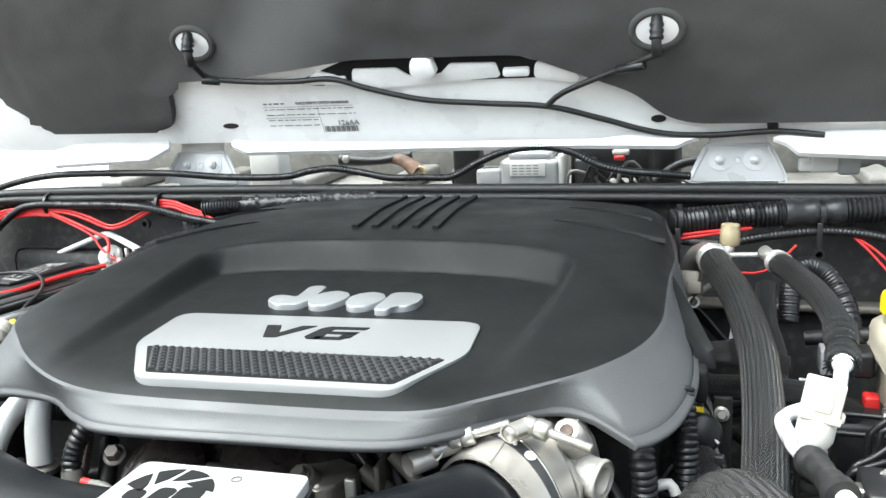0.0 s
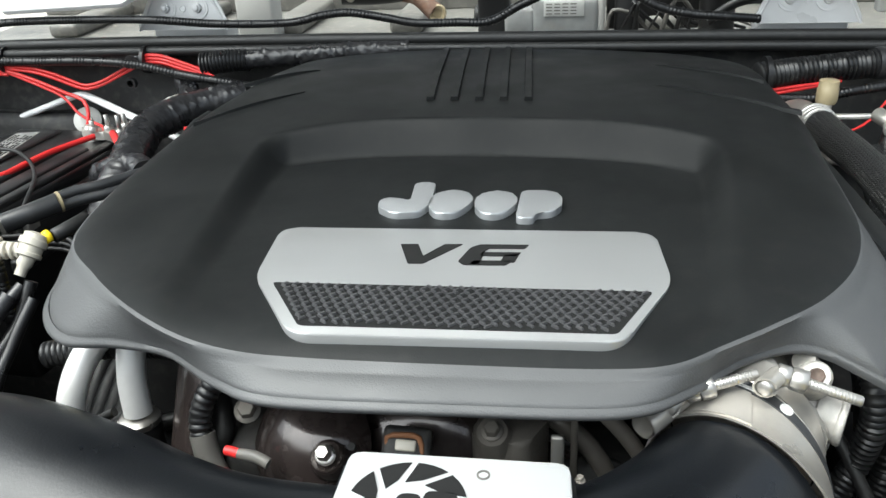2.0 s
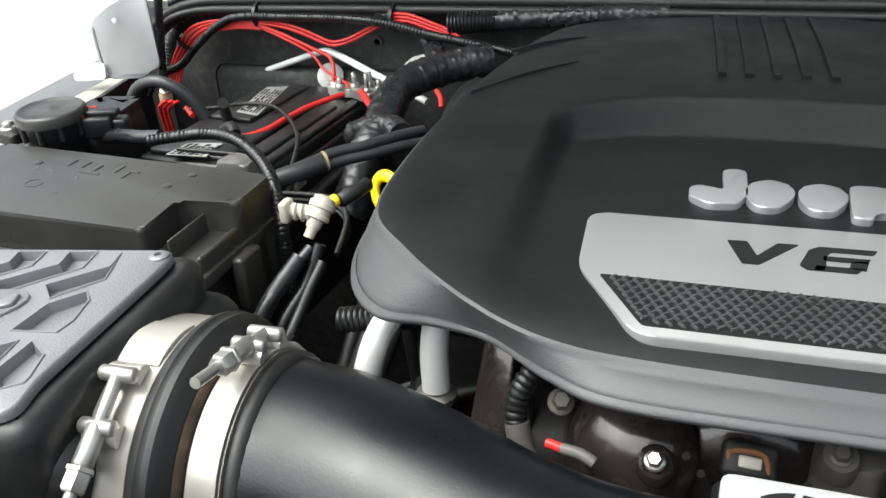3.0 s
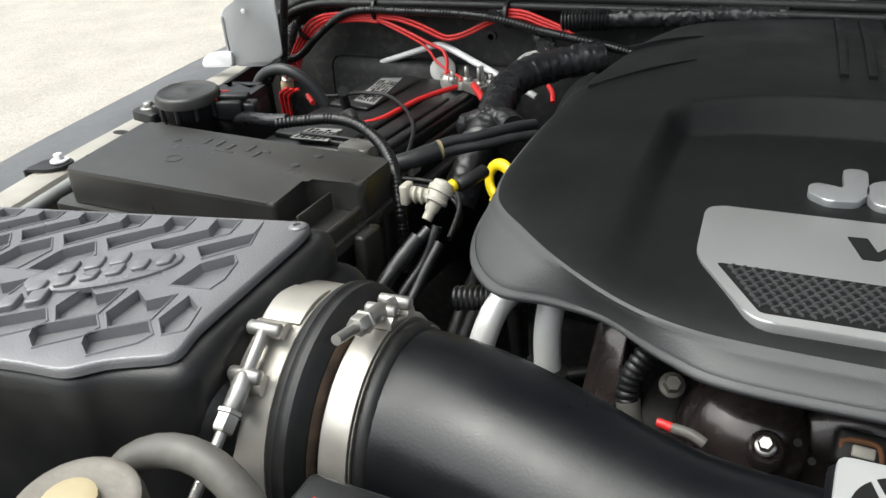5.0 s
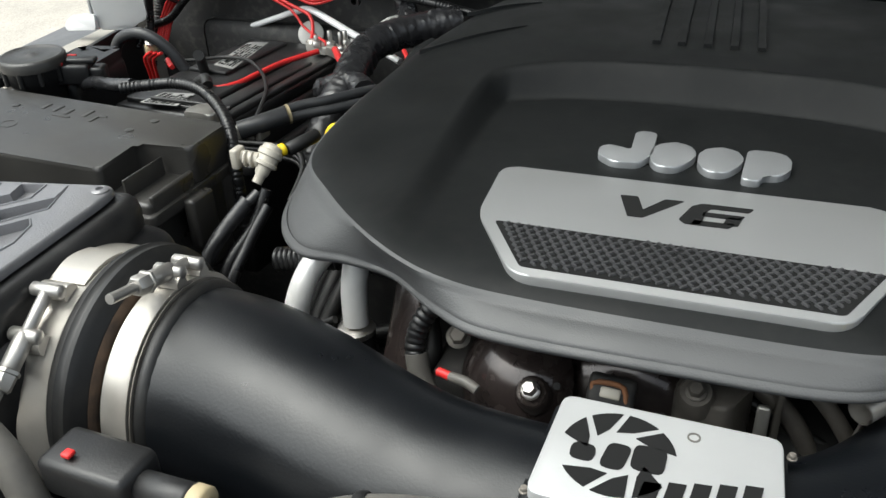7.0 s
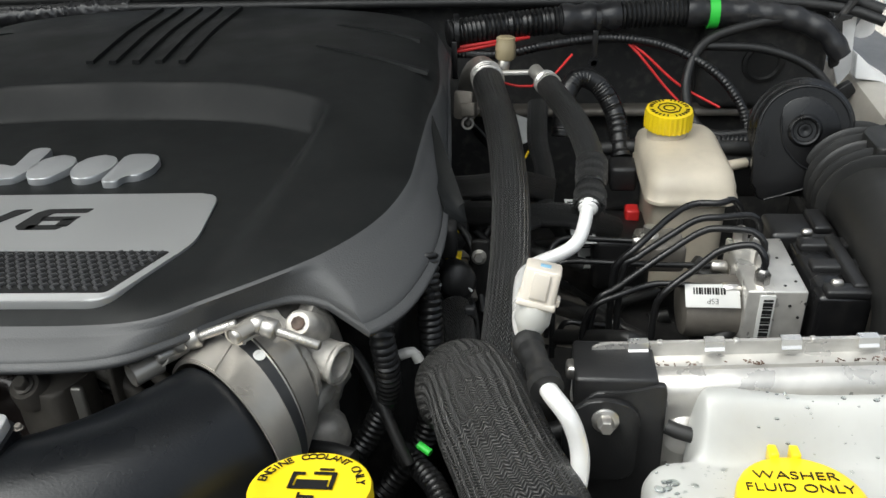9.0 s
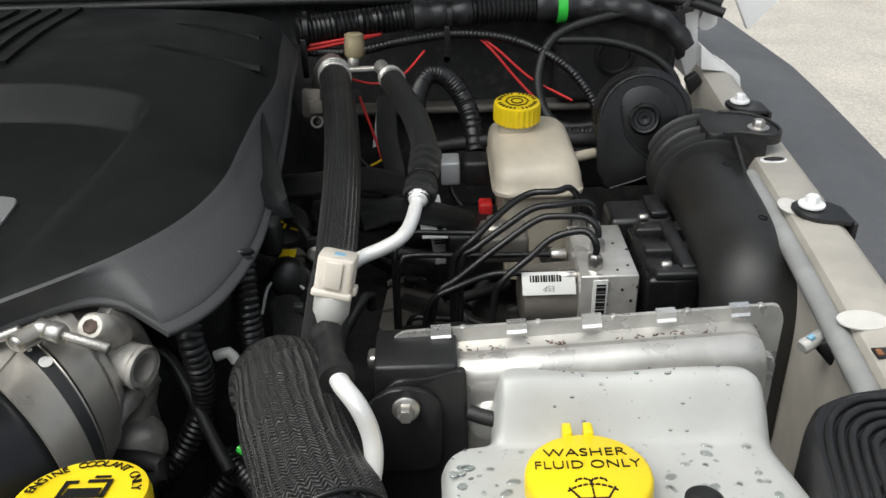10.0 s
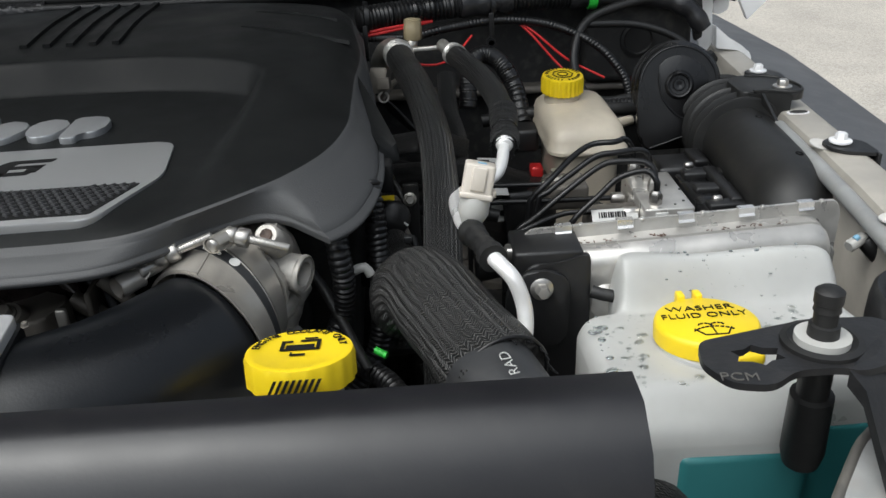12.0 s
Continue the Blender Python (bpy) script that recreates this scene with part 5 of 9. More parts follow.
for poly, cols in (([(-0.652, 1.236), (-0.664, 1.322), (-0.638, 1.328), (-0.621, 1.229)], 5), ([(-0.662, 1.118), (-0.657, 1.150), (-0.619, 1.157), (-0.615, 1.121)], 3)):
    zl = bz + (0.0082 if cols == 5 else 0.0042)
    lb = part("label", prism(poly, zl - 0.0004, zl + 0.0004), "wornlabel", bt, "worn grey-white printed label")
    o, u, v = Vector(poly[0]), Vector(poly[3]) - Vector(poly[0]), Vector(poly[1]) - Vector(poly[0])
    rows = bmesh.new()
    rng = random.Random(cols)
    for i in range(6):
        for j in range(cols * 2):
            if rng.random() < 0.9:
                q = o + u * (0.08 + 0.145 * i) + v * (0.06 + 0.90 * j / (cols * 2))
                w, h = rng.uniform(0.06, 0.11), rng.uniform(0.2, 0.44) / cols
                prism([tuple(q), tuple(q + u * w), tuple(q + u * w + v * h), tuple(q + v * h)], zl, zl + 0.0008, bm=rows)
    part("print", rows, "ink", lb, smooth=False)
part("warning_mark", prism([(-0.668, 1.176), (-0.660, 1.176), (-0.664, 1.184)], bz + 0.004, bz + 0.0046), "label", bt)
part("terminal_post", lathe((-0.575, 1.335, bz - 0.004), (0, 0, 1), [(0, 0.012), (0.016, 0.010), (0.020, 0.007)], 16), "alu", bt)
part("terminal_clamp", prism(rounded([(-0.590, 1.342), (-0.584, 1.326), (-0.552, 1.318), (-0.540, 1.328), (-0.56, 1.346)], 0.005), bz + 0.002, bz + 0.012, 0.002), "alu", bt, "grey lead terminal clamp")
part("terminal_clamp", prism(rounded([(-0.552, 1.318), (-0.520, 1.298), (-0.508, 1.310), (-0.535, 1.334)], 0.004), bz + 0.004, bz + 0.014, 0.003), "alu", bt)
part("washer_disc", lathe((-0.600, 1.368, bz + 0.010), (0.25, -0.85, 0.45), [(0, 0.0165), (0.003, 0.0165), (0.0035, 0.0158), (0.0035, 0.006), (0.006, 0.006), (0.006, 0.001)], 28), "lightplastic", bt, "round white-grey disc on the post")
for x, y, h in ((-0.545, 1.322, 0.020), (-0.522, 1.308, 0.024), (-0.562, 1.318, 0.014), (-0.53, 1.332, 0.018), (-0.512, 1.318, 0.014)):
    part("clamp_stud", cyl((x, y, bz + 0.012), (x, y, bz + 0.012 + h), 0.0028, 10, 0.0006), "steel", bt)
    part("clamp_nut", lathe((x, y, bz + 0.012), (0, 0, 1), [(0, 0.0055), (0.006, 0.0055), (0.007, 0.0045)], 6), "steel", bt)
part("front_terminal", prism(rounded([(-0.590, 1.098), (-0.555, 1.098), (-0.548, 1.118), (-0.585, 1.126)], 0.006), bz - 0.004, bz + 0.010, 0.003), "alu", bt)
part("hold_down", box(-0.53, -0.515, 1.10, 1.30, 1.17, 1.185, 0.004), "black", bt)
part("handle_strap", tube([(-0.655, 1.13, bz + 0.006), (-0.60, 1.128, bz + 0.007), (-0.555, 1.132, bz + 0.004)], 0.0022, 8), "rubber", bt)

resize(bt, LEFT, NEAR_LEFT)

# white strut bent like a roof over the battery
rd = thing("strut_rod", (-0.60, 1.40, 1.22), "white painted bent strut rod behind the battery", "rod")
part("rod", tube([(-0.735, 1.417, 1.220), (-0.718, 1.412, 1.227), (-0.67, 1.404, 1.244), (-0.632, 1.398, 1.2575), (-0.618, 1.396, 1.2610), (-0.604, 1.394, 1.2590), (-0.56, 1.382, 1.245), (-0.514, 1.370, 1.230), (-0.47, 1.358, 1.216)], 0.0052, 12, flat=0.8), "white", rd)

# ---- left wiring ----
def wire(name, label, runs, category="cable", group=""):
    o = thing(name, runs[0][1][0], label, category, group)
    for pn, pts, r, material, kind in runs:
        if kind == "loom":
            part(pn, corrugated(pts, r), material, o)
        else:
            part(pn, tube(pts, r, 16, 0.005), material, o)
    return o


def wrinkled(pts, r):
    """Tape-wound bundle: uneven thickness with winding ridges and creases."""
    bm = tube(pts, r, 28, 0.002, lambda s, L: r * (1 + 0.03 * math.sin(s * 95) + 0.03 * abs(math.sin(s * 230))))
    bm.normal_update()
    for v in bm.verts:
        n = noise.noise(v.co * 150.0) + 0.6 * noise.noise(v.co * 320.0)
        v.co += v.normal * (0.0032 * (abs(n) - 0.35))
    return bm


hl = thing("wiring_harness", (-0.6, 1.40, 1.29), "black taped and corrugated wiring harness along the firewall", "harness", "firewall harnesses")
part("loom", corrugated([(-0.858, 1.385, 1.21), (-0.856, 1.40, 1.258), (-0.840, 1.402, 1.283), (-0.818, 1.403, 1.299), (-0.790, 1.404, 1.306), (-0.755, 1.404, 1.308), (-0.672, 1.404, 1.309), (-0.563, 1.404, 1.310), (-0.52, 1.404, 1.309)], 0.0085), "greyloom", hl)
part("loom", corrugated([(-0.880, 1.36, 1.20), (-0.864, 1.375, 1.225), (-0.828, 1.38, 1.240), (-0.795, 1.38, 1.268), (-0.753, 1.38, 1.297), (-0.718, 1.38, 1.306), (-0.662, 1.382, 1.306), (-0.584, 1.382, 1.306), (-0.525, 1.38, 1.302), (-0.469, 1.38, 1.290), (-0.401, 1.378, 1.279), (-0.36, 1.375, 1.272)], 0.0054), "loom", hl)
part("loom", corrugated([(-0.826, 1.325, 1.19), (-0.822, 1.33, 1.235), (-0.818, 1.332, 1.262), (-0.810, 1.332, 1.302), (-0.803, 1.332, 1.337), (-0.798, 1.34, 1.372)], 0.0054), "loom", hl)
part("taped_section", wrinkled([(-0.838, 1.403, 1.285), (-0.818, 1.404, 1.299), (-0.790, 1.405, 1.306), (-0.745, 1.405, 1.308)], 0.0115), "tape", hl)
part("taped_section", wrinkled([(-0.545, 1.404, 1.309), (-0.515, 1.402, 1.307), (-0.49, 1.40, 1.304)], 0.0105), "tape", hl)
part("loom", corrugated([(-0.448, 1.39, 1.300), (-0.420, 1.392, 1.303), (-0.392, 1.395, 1.304)], 0.0135), "loom", hl)
part("taped_section", wrinkled([(-0.398, 1.394, 1.304), (-0.343, 1.398, 1.307), (-0.28, 1.402, 1.310), (-0.20, 1.405, 1.312)], 0.0110), "tape", hl)
for x in (-0.520, -0.705):
    part("tie", lathe((x, 1.394, 1.305), (1, 0, 0), [(0, 0.0165), (0.004, 0.0165)], 16), "loom", hl)
part("tie_clip", lathe((-0.535, 1.38, 1.281), (0, -1, 0), [(0, 0.007), (0.006, 0.007), (0.006, 0.004), (0, 0.004)], 14), "loom", hl)
part("taped_trunk", wrinkled([(-0.392, 1.372, 1.266), (-0.425, 1.352, 1.264), (-0.456, 1.325, 1.260), (-0.474, 1.290, 1.254), (-0.474, 1.255, 1.244), (-0.470, 1.222, 1.234), (-0.474, 1.19, 1.212), (-0.482, 1.15, 1.165)], 0.0185), "tape", hl, "wrinkled black taped trunk")
part("taped_branch", wrinkled([(-0.478, 1.40, 1.278), (-0.468, 1.385, 1.268), (-0.452, 1.360, 1.264), (-0.44, 1.34, 1.262)], 0.0125), "tape", hl)
part("taped_knot", wrinkled([(-0.505, 1.225, 1.222), (-0.478, 1.218, 1.236), (-0.452, 1.214, 1.240), (-0.436, 1.20, 1.238)], 0.0125), "tape", hl)
part("white_tube", tube([(-0.478, 1.318, 1.252), (-0.488, 1.345, 1.257), (-0.486, 1.368, 1.261), (-0.468, 1.374, 1.264), (-0.452, 1.370, 1.265)], 0.0055, 12), "lightplastic", hl, "short white bent tube")
part("twin_hose", tube([(-0.418, 1.215, 1.238), (-0.427, 1.195, 1.242), (-0.438, 1.178, 1.243), (-0.457, 1.152, 1.243), (-0.474, 1.137, 1.243), (-0.488, 1.118, 1.241)], 0.0054, 14), "greyhose", hl)
part("twin_hose", tube([(-0.412, 1.205, 1.230), (-0.427, 1.182, 1.234), (-0.447, 1.156, 1.235), (-0.473, 1.130, 1.235), (-0.486, 1.112, 1.234)], 0.0054, 14), "greyhose", hl)
part("hose_end", tube([(-0.484, 1.118, 1.238), (-0.498, 1.098, 1.236), (-0.516, 1.084, 1.232)], 0.0095, 14), "greyhose", hl)
part("tan_band", lathe((-0.481, 1.122, 1.2385), (-0.6, -0.7, -0.05), [(0, 0.0102), (0.0022, 0.0102)], 14), "tan", hl)
for k in range(3):
    part("small_hose", tube([(-0.515, 1.078, 1.222 - 0.006 * k), (-0.48, 1.080, 1.223 - 0.006 * k), (-0.448, 1.076, 1.222 - 0.006 * k), (-0.43, 1.055, 1.215 - 0.006 * k), (-0.425, 1.02, 1.20)], 0.0026, 8), "rubber", hl)
for k in range(4):
    part("dark_hose", tube([(-0.445 + 0.014 * k, 1.22, 1.13), (-0.440 + 0.014 * k, 1.12, 1.12 - 0.01 * (k % 2)), (-0.435 + 0.012 * k, 1.04, 1.09), (-0.43 + 0.008 * k, 0.95, 1.03)], 0.008, 10), "rubber", hl)
for k in range(4):
    part("lug", box(-0.530 + 0.009 * k, -0.523 + 0.009 * k, 1.080 + 0.003 * k, 1.098 + 0.003 * k, 1.220, 1.234 + 0.002 * (k % 2), 0.002), "alu", hl)

rw = thing("red_cables", (-0.65, 1.39, 1.28), "bundle of bright red power wires looped over the battery", "cable")
for k in range(5):
    d = 0.0040 * k
    part("wire", tube([(-0.852 + d, 1.37, 1.205), (-0.848 + d * 1.1, 1.382, 1.232), (-0.838 + d * 1.1, 1.385, 1.252 - d * 0.3), (-0.822 + d, 1.385, 1.272 - d * 0.7), (-0.805 + d, 1.385, 1.288 - d), (-0.774, 1.385, 1.297 - d * 0.8), (-0.731, 1.385, 1.300 - d * 0.6), (-0.700, 1.385, 1.299 - d * 0.6)], 0.0021, 8), "red", rw)
part("bundle_tie", lathe((-0.818, 1.385, 1.268), (0.6, 0, 0.8), [(-0.001, 0.0115), (0.001, 0.0115)], 14), "loom", rw)
part("wire", tube([(-0.700, 1.385, 1.299), (-0.666, 1.385, 1.297), (-0.636, 1.385, 1.289), (-0.614, 1.385, 1.280), (-0.599, 1.386, 1.2755), (-0.579, 1.388, 1.280), (-0.555, 1.390, 1.291), (-0.535, 1.392, 1.300)], 0.0021, 8), "red", rw)
part("wire", tube([(-0.700, 1.385, 1.2965), (-0.666, 1.384, 1.293), (-0.638, 1.384, 1.285), (-0.614, 1.385, 1.275), (-0.598, 1.386, 1.2715), (-0.577, 1.389, 1.277), (-0.553, 1.391, 1.288), (-0.533, 1.393, 1.297)], 0.0021, 8), "red", rw)
part("wire", tube([(-0.703, 1.385, 1.295), (-0.669, 1.384, 1.284), (-0.626, 1.382, 1.267), (-0.603, 1.378, 1.259), (-0.594, 1.368, 1.246), (-0.590, 1.355, 1.236), (-0.588, 1.348, 1.230)], 0.0024, 8), "red", rw)
part("wire", tube([(-0.707, 1.385, 1.2945), (-0.669, 1.383, 1.280), (-0.630, 1.380, 1.263), (-0.614, 1.374, 1.248), (-0.592, 1.362, 1.240), (-0.566, 1.348, 1.236), (-0.560, 1.335, 1.232)], 0.0017, 8), "red", rw)
for k in range(3):
    part("wire", tube([(-0.520, 1.388, 1.311 - 0.004 * k), (-0.498, 1.387, 1.311 - 0.004 * k), (-0.470, 1.385, 1.303 - 0.004 * k), (-0.443, 1.383, 1.293 - 0.003 * k), (-0.415, 1.378, 1.275 - 0.002 * k), (-0.39, 1.36, 1.256)], 0.0022, 8), "red", rw)
part("battery_lead", tube([(-0.548, 1.300, 1.241), (-0.560, 1.284, 1.2395), (-0.574, 1.255, 1.2385), (-0.580, 1.215, 1.2385), (-0.584, 1.185, 1.2385), (-0.598, 1.166, 1.238), (-0.618, 1.170, 1.237), (-0.636, 1.181, 1.236)], 0.0032, 10), "red", rw, "thick red battery lead")
part("terminal_lead", tube([(-0.528, 1.305, 1.243), (-0.512, 1.285, 1.240), (-0.498, 1.270, 1.235)], 0.0042, 12), "red", rw)
part("lead_stub", tube([(-0.428, 1.285, 1.256), (-0.420, 1.275, 1.252), (-0.416, 1.265, 1.245)], 0.0028, 10), "red", rw)
for k in range(3):
    part("wire", tube([(-0.80 + 0.006 * k, 1.29, 1.17), (-0.790 + 0.006 * k, 1.275, 1.205), (-0.782 + 0.007 * k, 1.265, 1.225), (-0.765 + 0.008 * k, 1.26, 1.235)], 0.0021, 8), "red", rw)
part("wire_tip", tube([(-0.708, 1.222, 1.242), (-0.698, 1.212, 1.243), (-0.688, 1.204, 1.241)], 0.0032, 8), "red", rw)

wire("black_cable", "thin black cable lying over the battery", [("line", [(-0.707, 1.215, 1.243), (-0.673, 1.228, 1.243), (-0.645, 1.246, 1.243), (-0.610, 1.244, 1.243), (-0.570, 1.211, 1.243), (-0.536, 1.167, 1.243), (-0.514, 1.122, 1.242), (-0.508, 1.094, 1.232)], 0.0021, "rubber", "")])
cable_clip = wire("cable_clip", "small black cable clip on the battery", [("clip", [(-0.655, 1.222, 1.232), (-0.652, 1.215, 1.252), (-0.645, 1.205, 1.258)], 0.006, "rubber", ""), ("tab", [(-0.640, 1.190, 1.232), (-0.625, 1.185, 1.240), (-0.615, 1.175, 1.236)], 0.006, "rubber", "")])
horn_loom = wire("corrugated_cable", "black corrugated loom arching from the horn over the fuse box", [
    ("loom", [(-0.648, 1.083, 1.262), (-0.625, 1.092, 1.264), (-0.591, 1.100, 1.267), (-0.554, 1.091, 1.267), (-0.514, 1.065, 1.262), (-0.490, 1.044, 1.250), (-0.476, 1.025, 1.232), (-0.471, 1.018, 1.21), (-0.470, 1.015, 1.16)], 0.0060, "loom", "loom"),
    ("tape_end", [(-0.722, 1.108, 1.252), (-0.700, 1.104, 1.256), (-0.668, 1.094, 1.260), (-0.640, 1.092, 1.2630)], 0.0070, "tape", "")])
wire("arched_hose", "dark grey hose bent in an arch beside the battery", [("hose", [(-0.785, 1.195, 1.17), (-0.778, 1.20, 1.212), (-0.766, 1.20, 1.248), (-0.756, 1.20, 1.266), (-0.742, 1.20, 1.276), (-0.720, 1.20, 1.280), (-0.700, 1.203, 1.272), (-0.686, 1.208, 1.256), (-0.676, 1.212, 1.236)], 0.0066, "greyhose", "")])
own = thing("fuse_link", (-0.79, 1.30, 1.2), "small clear and copper fuse link among red wires", "fuse")
part("body", lathe((-0.79, 1.29, 1.215), (0.3, -0.3, 1), [(0, 0.006), (0.006, 0.008), (0.020, 0.008), (0.024, 0.005)], 16), "tan", own)
part("stud", hex_bolt((-0.783, 1.283, 1.238), (0.3, -0.3, 1), 0.004, 0.007), "steel", own)

for o in (cable_clip, horn_loom, own):
    resize(o, LEFT, WIRES_LEFT)

# cream purge valve
pv = thing("purge_valve", (-0.44, 0.99, 1.2), "cream plastic valve with a yellow-collared plug", "valve")
vb = Vector((-0.448, 1.000, 1.248))
part("body", cyl(vb - Vector((0.006, -0.004, 0)), vb + Vector((0.022, 0.003, -0.001)), 0.0068, 16, 0.0015), "cream", pv)
for k in range(3):
    part("body_rib", cyl(vb + Vector((0.004 + 0.007 * k, 0, 0)), vb + Vector((0.006 + 0.007 * k, 0.0003, 0)), 0.0078, 16, 0.0005), "cream", pv)
part("end_tube", cyl(vb - Vector((0.016, -0.006, 0.001)), vb - Vector((0.004, -0.003, 0)), 0.0045, 12, 0.001), "rubber", pv)
part("flange", box(-0.457, -0.449, 0.993, 1.009, 1.238, 1.258, 0.002), "cream", pv)
part("nozzle", lathe(vb + Vector((0.027, 0.006, 0.003)), (-0.22, -0.62, -0.72), [(-0.012, 0.004), (-0.010, 0.0095), (-0.006, 0.0102), (-0.005, 0.0118), (0.000, 0.0120), (0.001, 0.0102), (0.006, 0.0100), (0.007, 0.0112), (0.010, 0.0110), (0.011, 0.0072), (0.018, 0.0066), (0.020, 0.005), (0.028, 0.0048)], 18), "cream", pv)
part("collar", cyl(vb + Vector((0.034, 0.014, 0.006)), vb + Vector((0.037, 0.019, 0.007)), 0.0060, 14, 0.001), "yellow", pv)
part("plug", cyl(vb + Vector((0.039, 0.019, 0.005)), vb + Vector((0.052, 0.055, 0.008)), 0.0066, 12, 0.002), "rubber", pv)
part("hose", tube([vb + Vector((0.034, -0.016, -0.02)), vb + Vector((0.026, -0.035, -0.05)), (-0.435, 0.93, 1.165), (-0.435, 0.90, 1.10)], 0.0055, 12), "loom", pv)
resize(pv, LEFT, [(0, 0.948)])
reshape(pv, lambda p: Vector((-0.432, 0.975, 1.262)) + (p - Vector((-0.432, 0.975, 1.262))) * 0.92)
vents = [wire("vent_hose", "black vent hose dropping beside the air box", [
    ("hose", [(-0.425, 0.985, 1.225), (-0.440, 0.955, 1.205), (-0.450, 0.93, 1.18), (-0.452, 0.90, 1.11)], 0.0055, "loom", ""),
    ("sleeve", [(-0.430, 0.975, 1.222), (-0.444, 0.95, 1.20), (-0.450, 0.935, 1.185)], 0.0068, "tape", "")], "hose", "vent hoses"),
    wire("vent_hose", "black vent hose dropping beside the air box", [("hose", [(-0.410, 0.975, 1.22), (-0.418, 0.95, 1.195), (-0.424, 0.92, 1.16), (-0.424, 0.90, 1.08)], 0.0048, "loom", "")], "hose", "vent hoses")]
for o in vents:
    resize(o, LEFT, [(0, 0.945)])

# yellow dipstick loop
dp = thing("dipstick", (-0.375, 1.02, 1.2), "bright yellow dipstick loop handle", "dipstick")
c = Vector((-0.387, 1.052, 1.246))
ring = []
for k in range(20):
    t = -0.75 * math.pi + 2 * math.pi * k / 20
    ring.append(c + Vector((0.0135 * math.cos(t), -0.006 * math.cos(t) + 0.004 * math.sin(t), 0.0145 * math.sin(t))))
part("loop", tube(ring + ring[:2], 0.0036, 12, 0.003, flat=1.5), "yellow", dp)
part("stopper", cyl(c + Vector((-0.006, 0, -0.014)), c + Vector((-0.002, 0, -0.030)), 0.006, 12, 0.002), "yellow", dp)
part("guide", cyl(c + Vector((-0.002, 0, -0.03)), (-0.355, 1.02, 1.0), 0.006, 10), "rubber", dp)

# ---- things between the cover and the intake tube ----
for pts in ([(-0.268, 0.925, 1.252), (-0.300, 0.905, 1.250), (-0.318, 0.890, 1.235), (-0.326, 0.873, 1.212), (-0.332, 0.862, 1.17)], [(-0.268, 0.915, 1.255), (-0.279, 0.895, 1.250), (-0.282, 0.884, 1.225), (-0.281, 0.879, 1.195)]):
    hp = thing("heater_pipe", pts[-1], "bare aluminium heater pipe bending under the cover", "pipe", "heater pipes")
    part("pipe", tube(pts, 0.0094, 16, 0.004), "pipe", hp)
    if pts[-1][2] > 1.18:
        part("flange", lathe((-0.281, 0.879, 1.188), (0, 0, 1), [(0, 0.014), (0.004, 0.014), (0.006, 0.010)], 18), "steel", hp)
        part("hose", tube([(-0.281, 0.879, 1.190), (-0.280, 0.876, 1.15), (-0.275, 0.87, 1.08)], 0.0135, 14), "rubber", hp)
        resize(hp, (-0.136, 0.469, 1.524), [(0, 0.962)])
    else:
        part("hose", tube([(-0.331, 0.863, 1.18), (-0.335, 0.855, 1.13), (-0.335, 0.85, 1.07)], 0.0135, 14), "rubber", hp)
alt = wire("alternator_loom", "grey corrugated loom dropping behind the tube", [
    ("loom", [(-0.200, 0.858, 1.250), (-0.214, 0.846, 1.238), (-0.221, 0.838, 1.222), (-0.219, 0.832, 1.205), (-0.212, 0.826, 1.190)], 0.0068, "loom", "loom"),
    ("tape_end", [(-0.220, 0.834, 1.212), (-0.216, 0.829, 1.198), (-0.205, 0.822, 1.180), (-0.195, 0.818, 1.16)], 0.0073, "greywire", ""),
    ("red_tag", [(-0.199, 0.819, 1.214), (-0.195, 0.818, 1.2143), (-0.190, 0.816, 1.2148)], 0.0028, "red", ""),
    ("grey_lead", [(-0.190, 0.816, 1.2148), (-0.180, 0.814, 1.2155), (-0.172, 0.812, 1.213)], 0.0032, "greywire", "")])
shift(alt, 0.009, -0.010, 0.016)
wire("side_hose", "dark ribbed hose behind the heater pipes", [("loom", [(-0.36, 0.90, 1.222), (-0.32, 0.905, 1.228), (-0.28, 0.905, 1.232), (-0.245, 0.895, 1.238)], 0.0095, "loom", "loom"), ("clip", [(-0.240, 0.878, 1.240), (-0.232, 0.872, 1.244), (-0.226, 0.868, 1.240)], 0.004, "tan", "")], "hose")
ps = thing("pulley_case", (-0.08, 0.82, 1.15), "dark bronze pulley case with a bolt", "pulley case")
dome = lathe((-0.090, 0.868, 1.170), (0.05, -1, 0.42), [(0, 0.093), (0.012, 0.091), (0.022, 0.085), (0.031, 0.074), (0.036, 0.066), (0.0365, 0.060), (0.040, 0.056), (0.043, 0.044), (0.046, 0.026), (0.047, 0.004)], 56)
part("dome", dome, "brown", ps, angle=80)
part("rim", lathe((-0.088, 0.872, 1.168), (0.05, -1, 0.42), [(0, 0.100), (0.010, 0.1005), (0.012, 0.096), (0.012, 0.093)], 56), "loom", ps)
part("face_ring", lathe((-0.089, 0.8535, 1.1765), (0.05, -1, 0.42), [(0, 0.094), (0.004, 0.0935), (0.007, 0.090), (0.007, 0.086), (0.004, 0.082), (0.001, 0.081)], 64), "brown", ps, "glossy raised ring")
part("shoulder", lathe((-0.150, 0.838, 1.212), (-0.35, -0.75, 0.55), [(0, 0.040), (0.010, 0.037), (0.019, 0.029), (0.025, 0.019), (0.028, 0.009), (0.0285, 0.003)], 32), "brown", ps)
part("washer_nut", hex_bolt((-0.190, 0.842, 1.232), (0.2, -0.6, 0.7), 0.0055, 0.007, 1.4), "casting", ps)
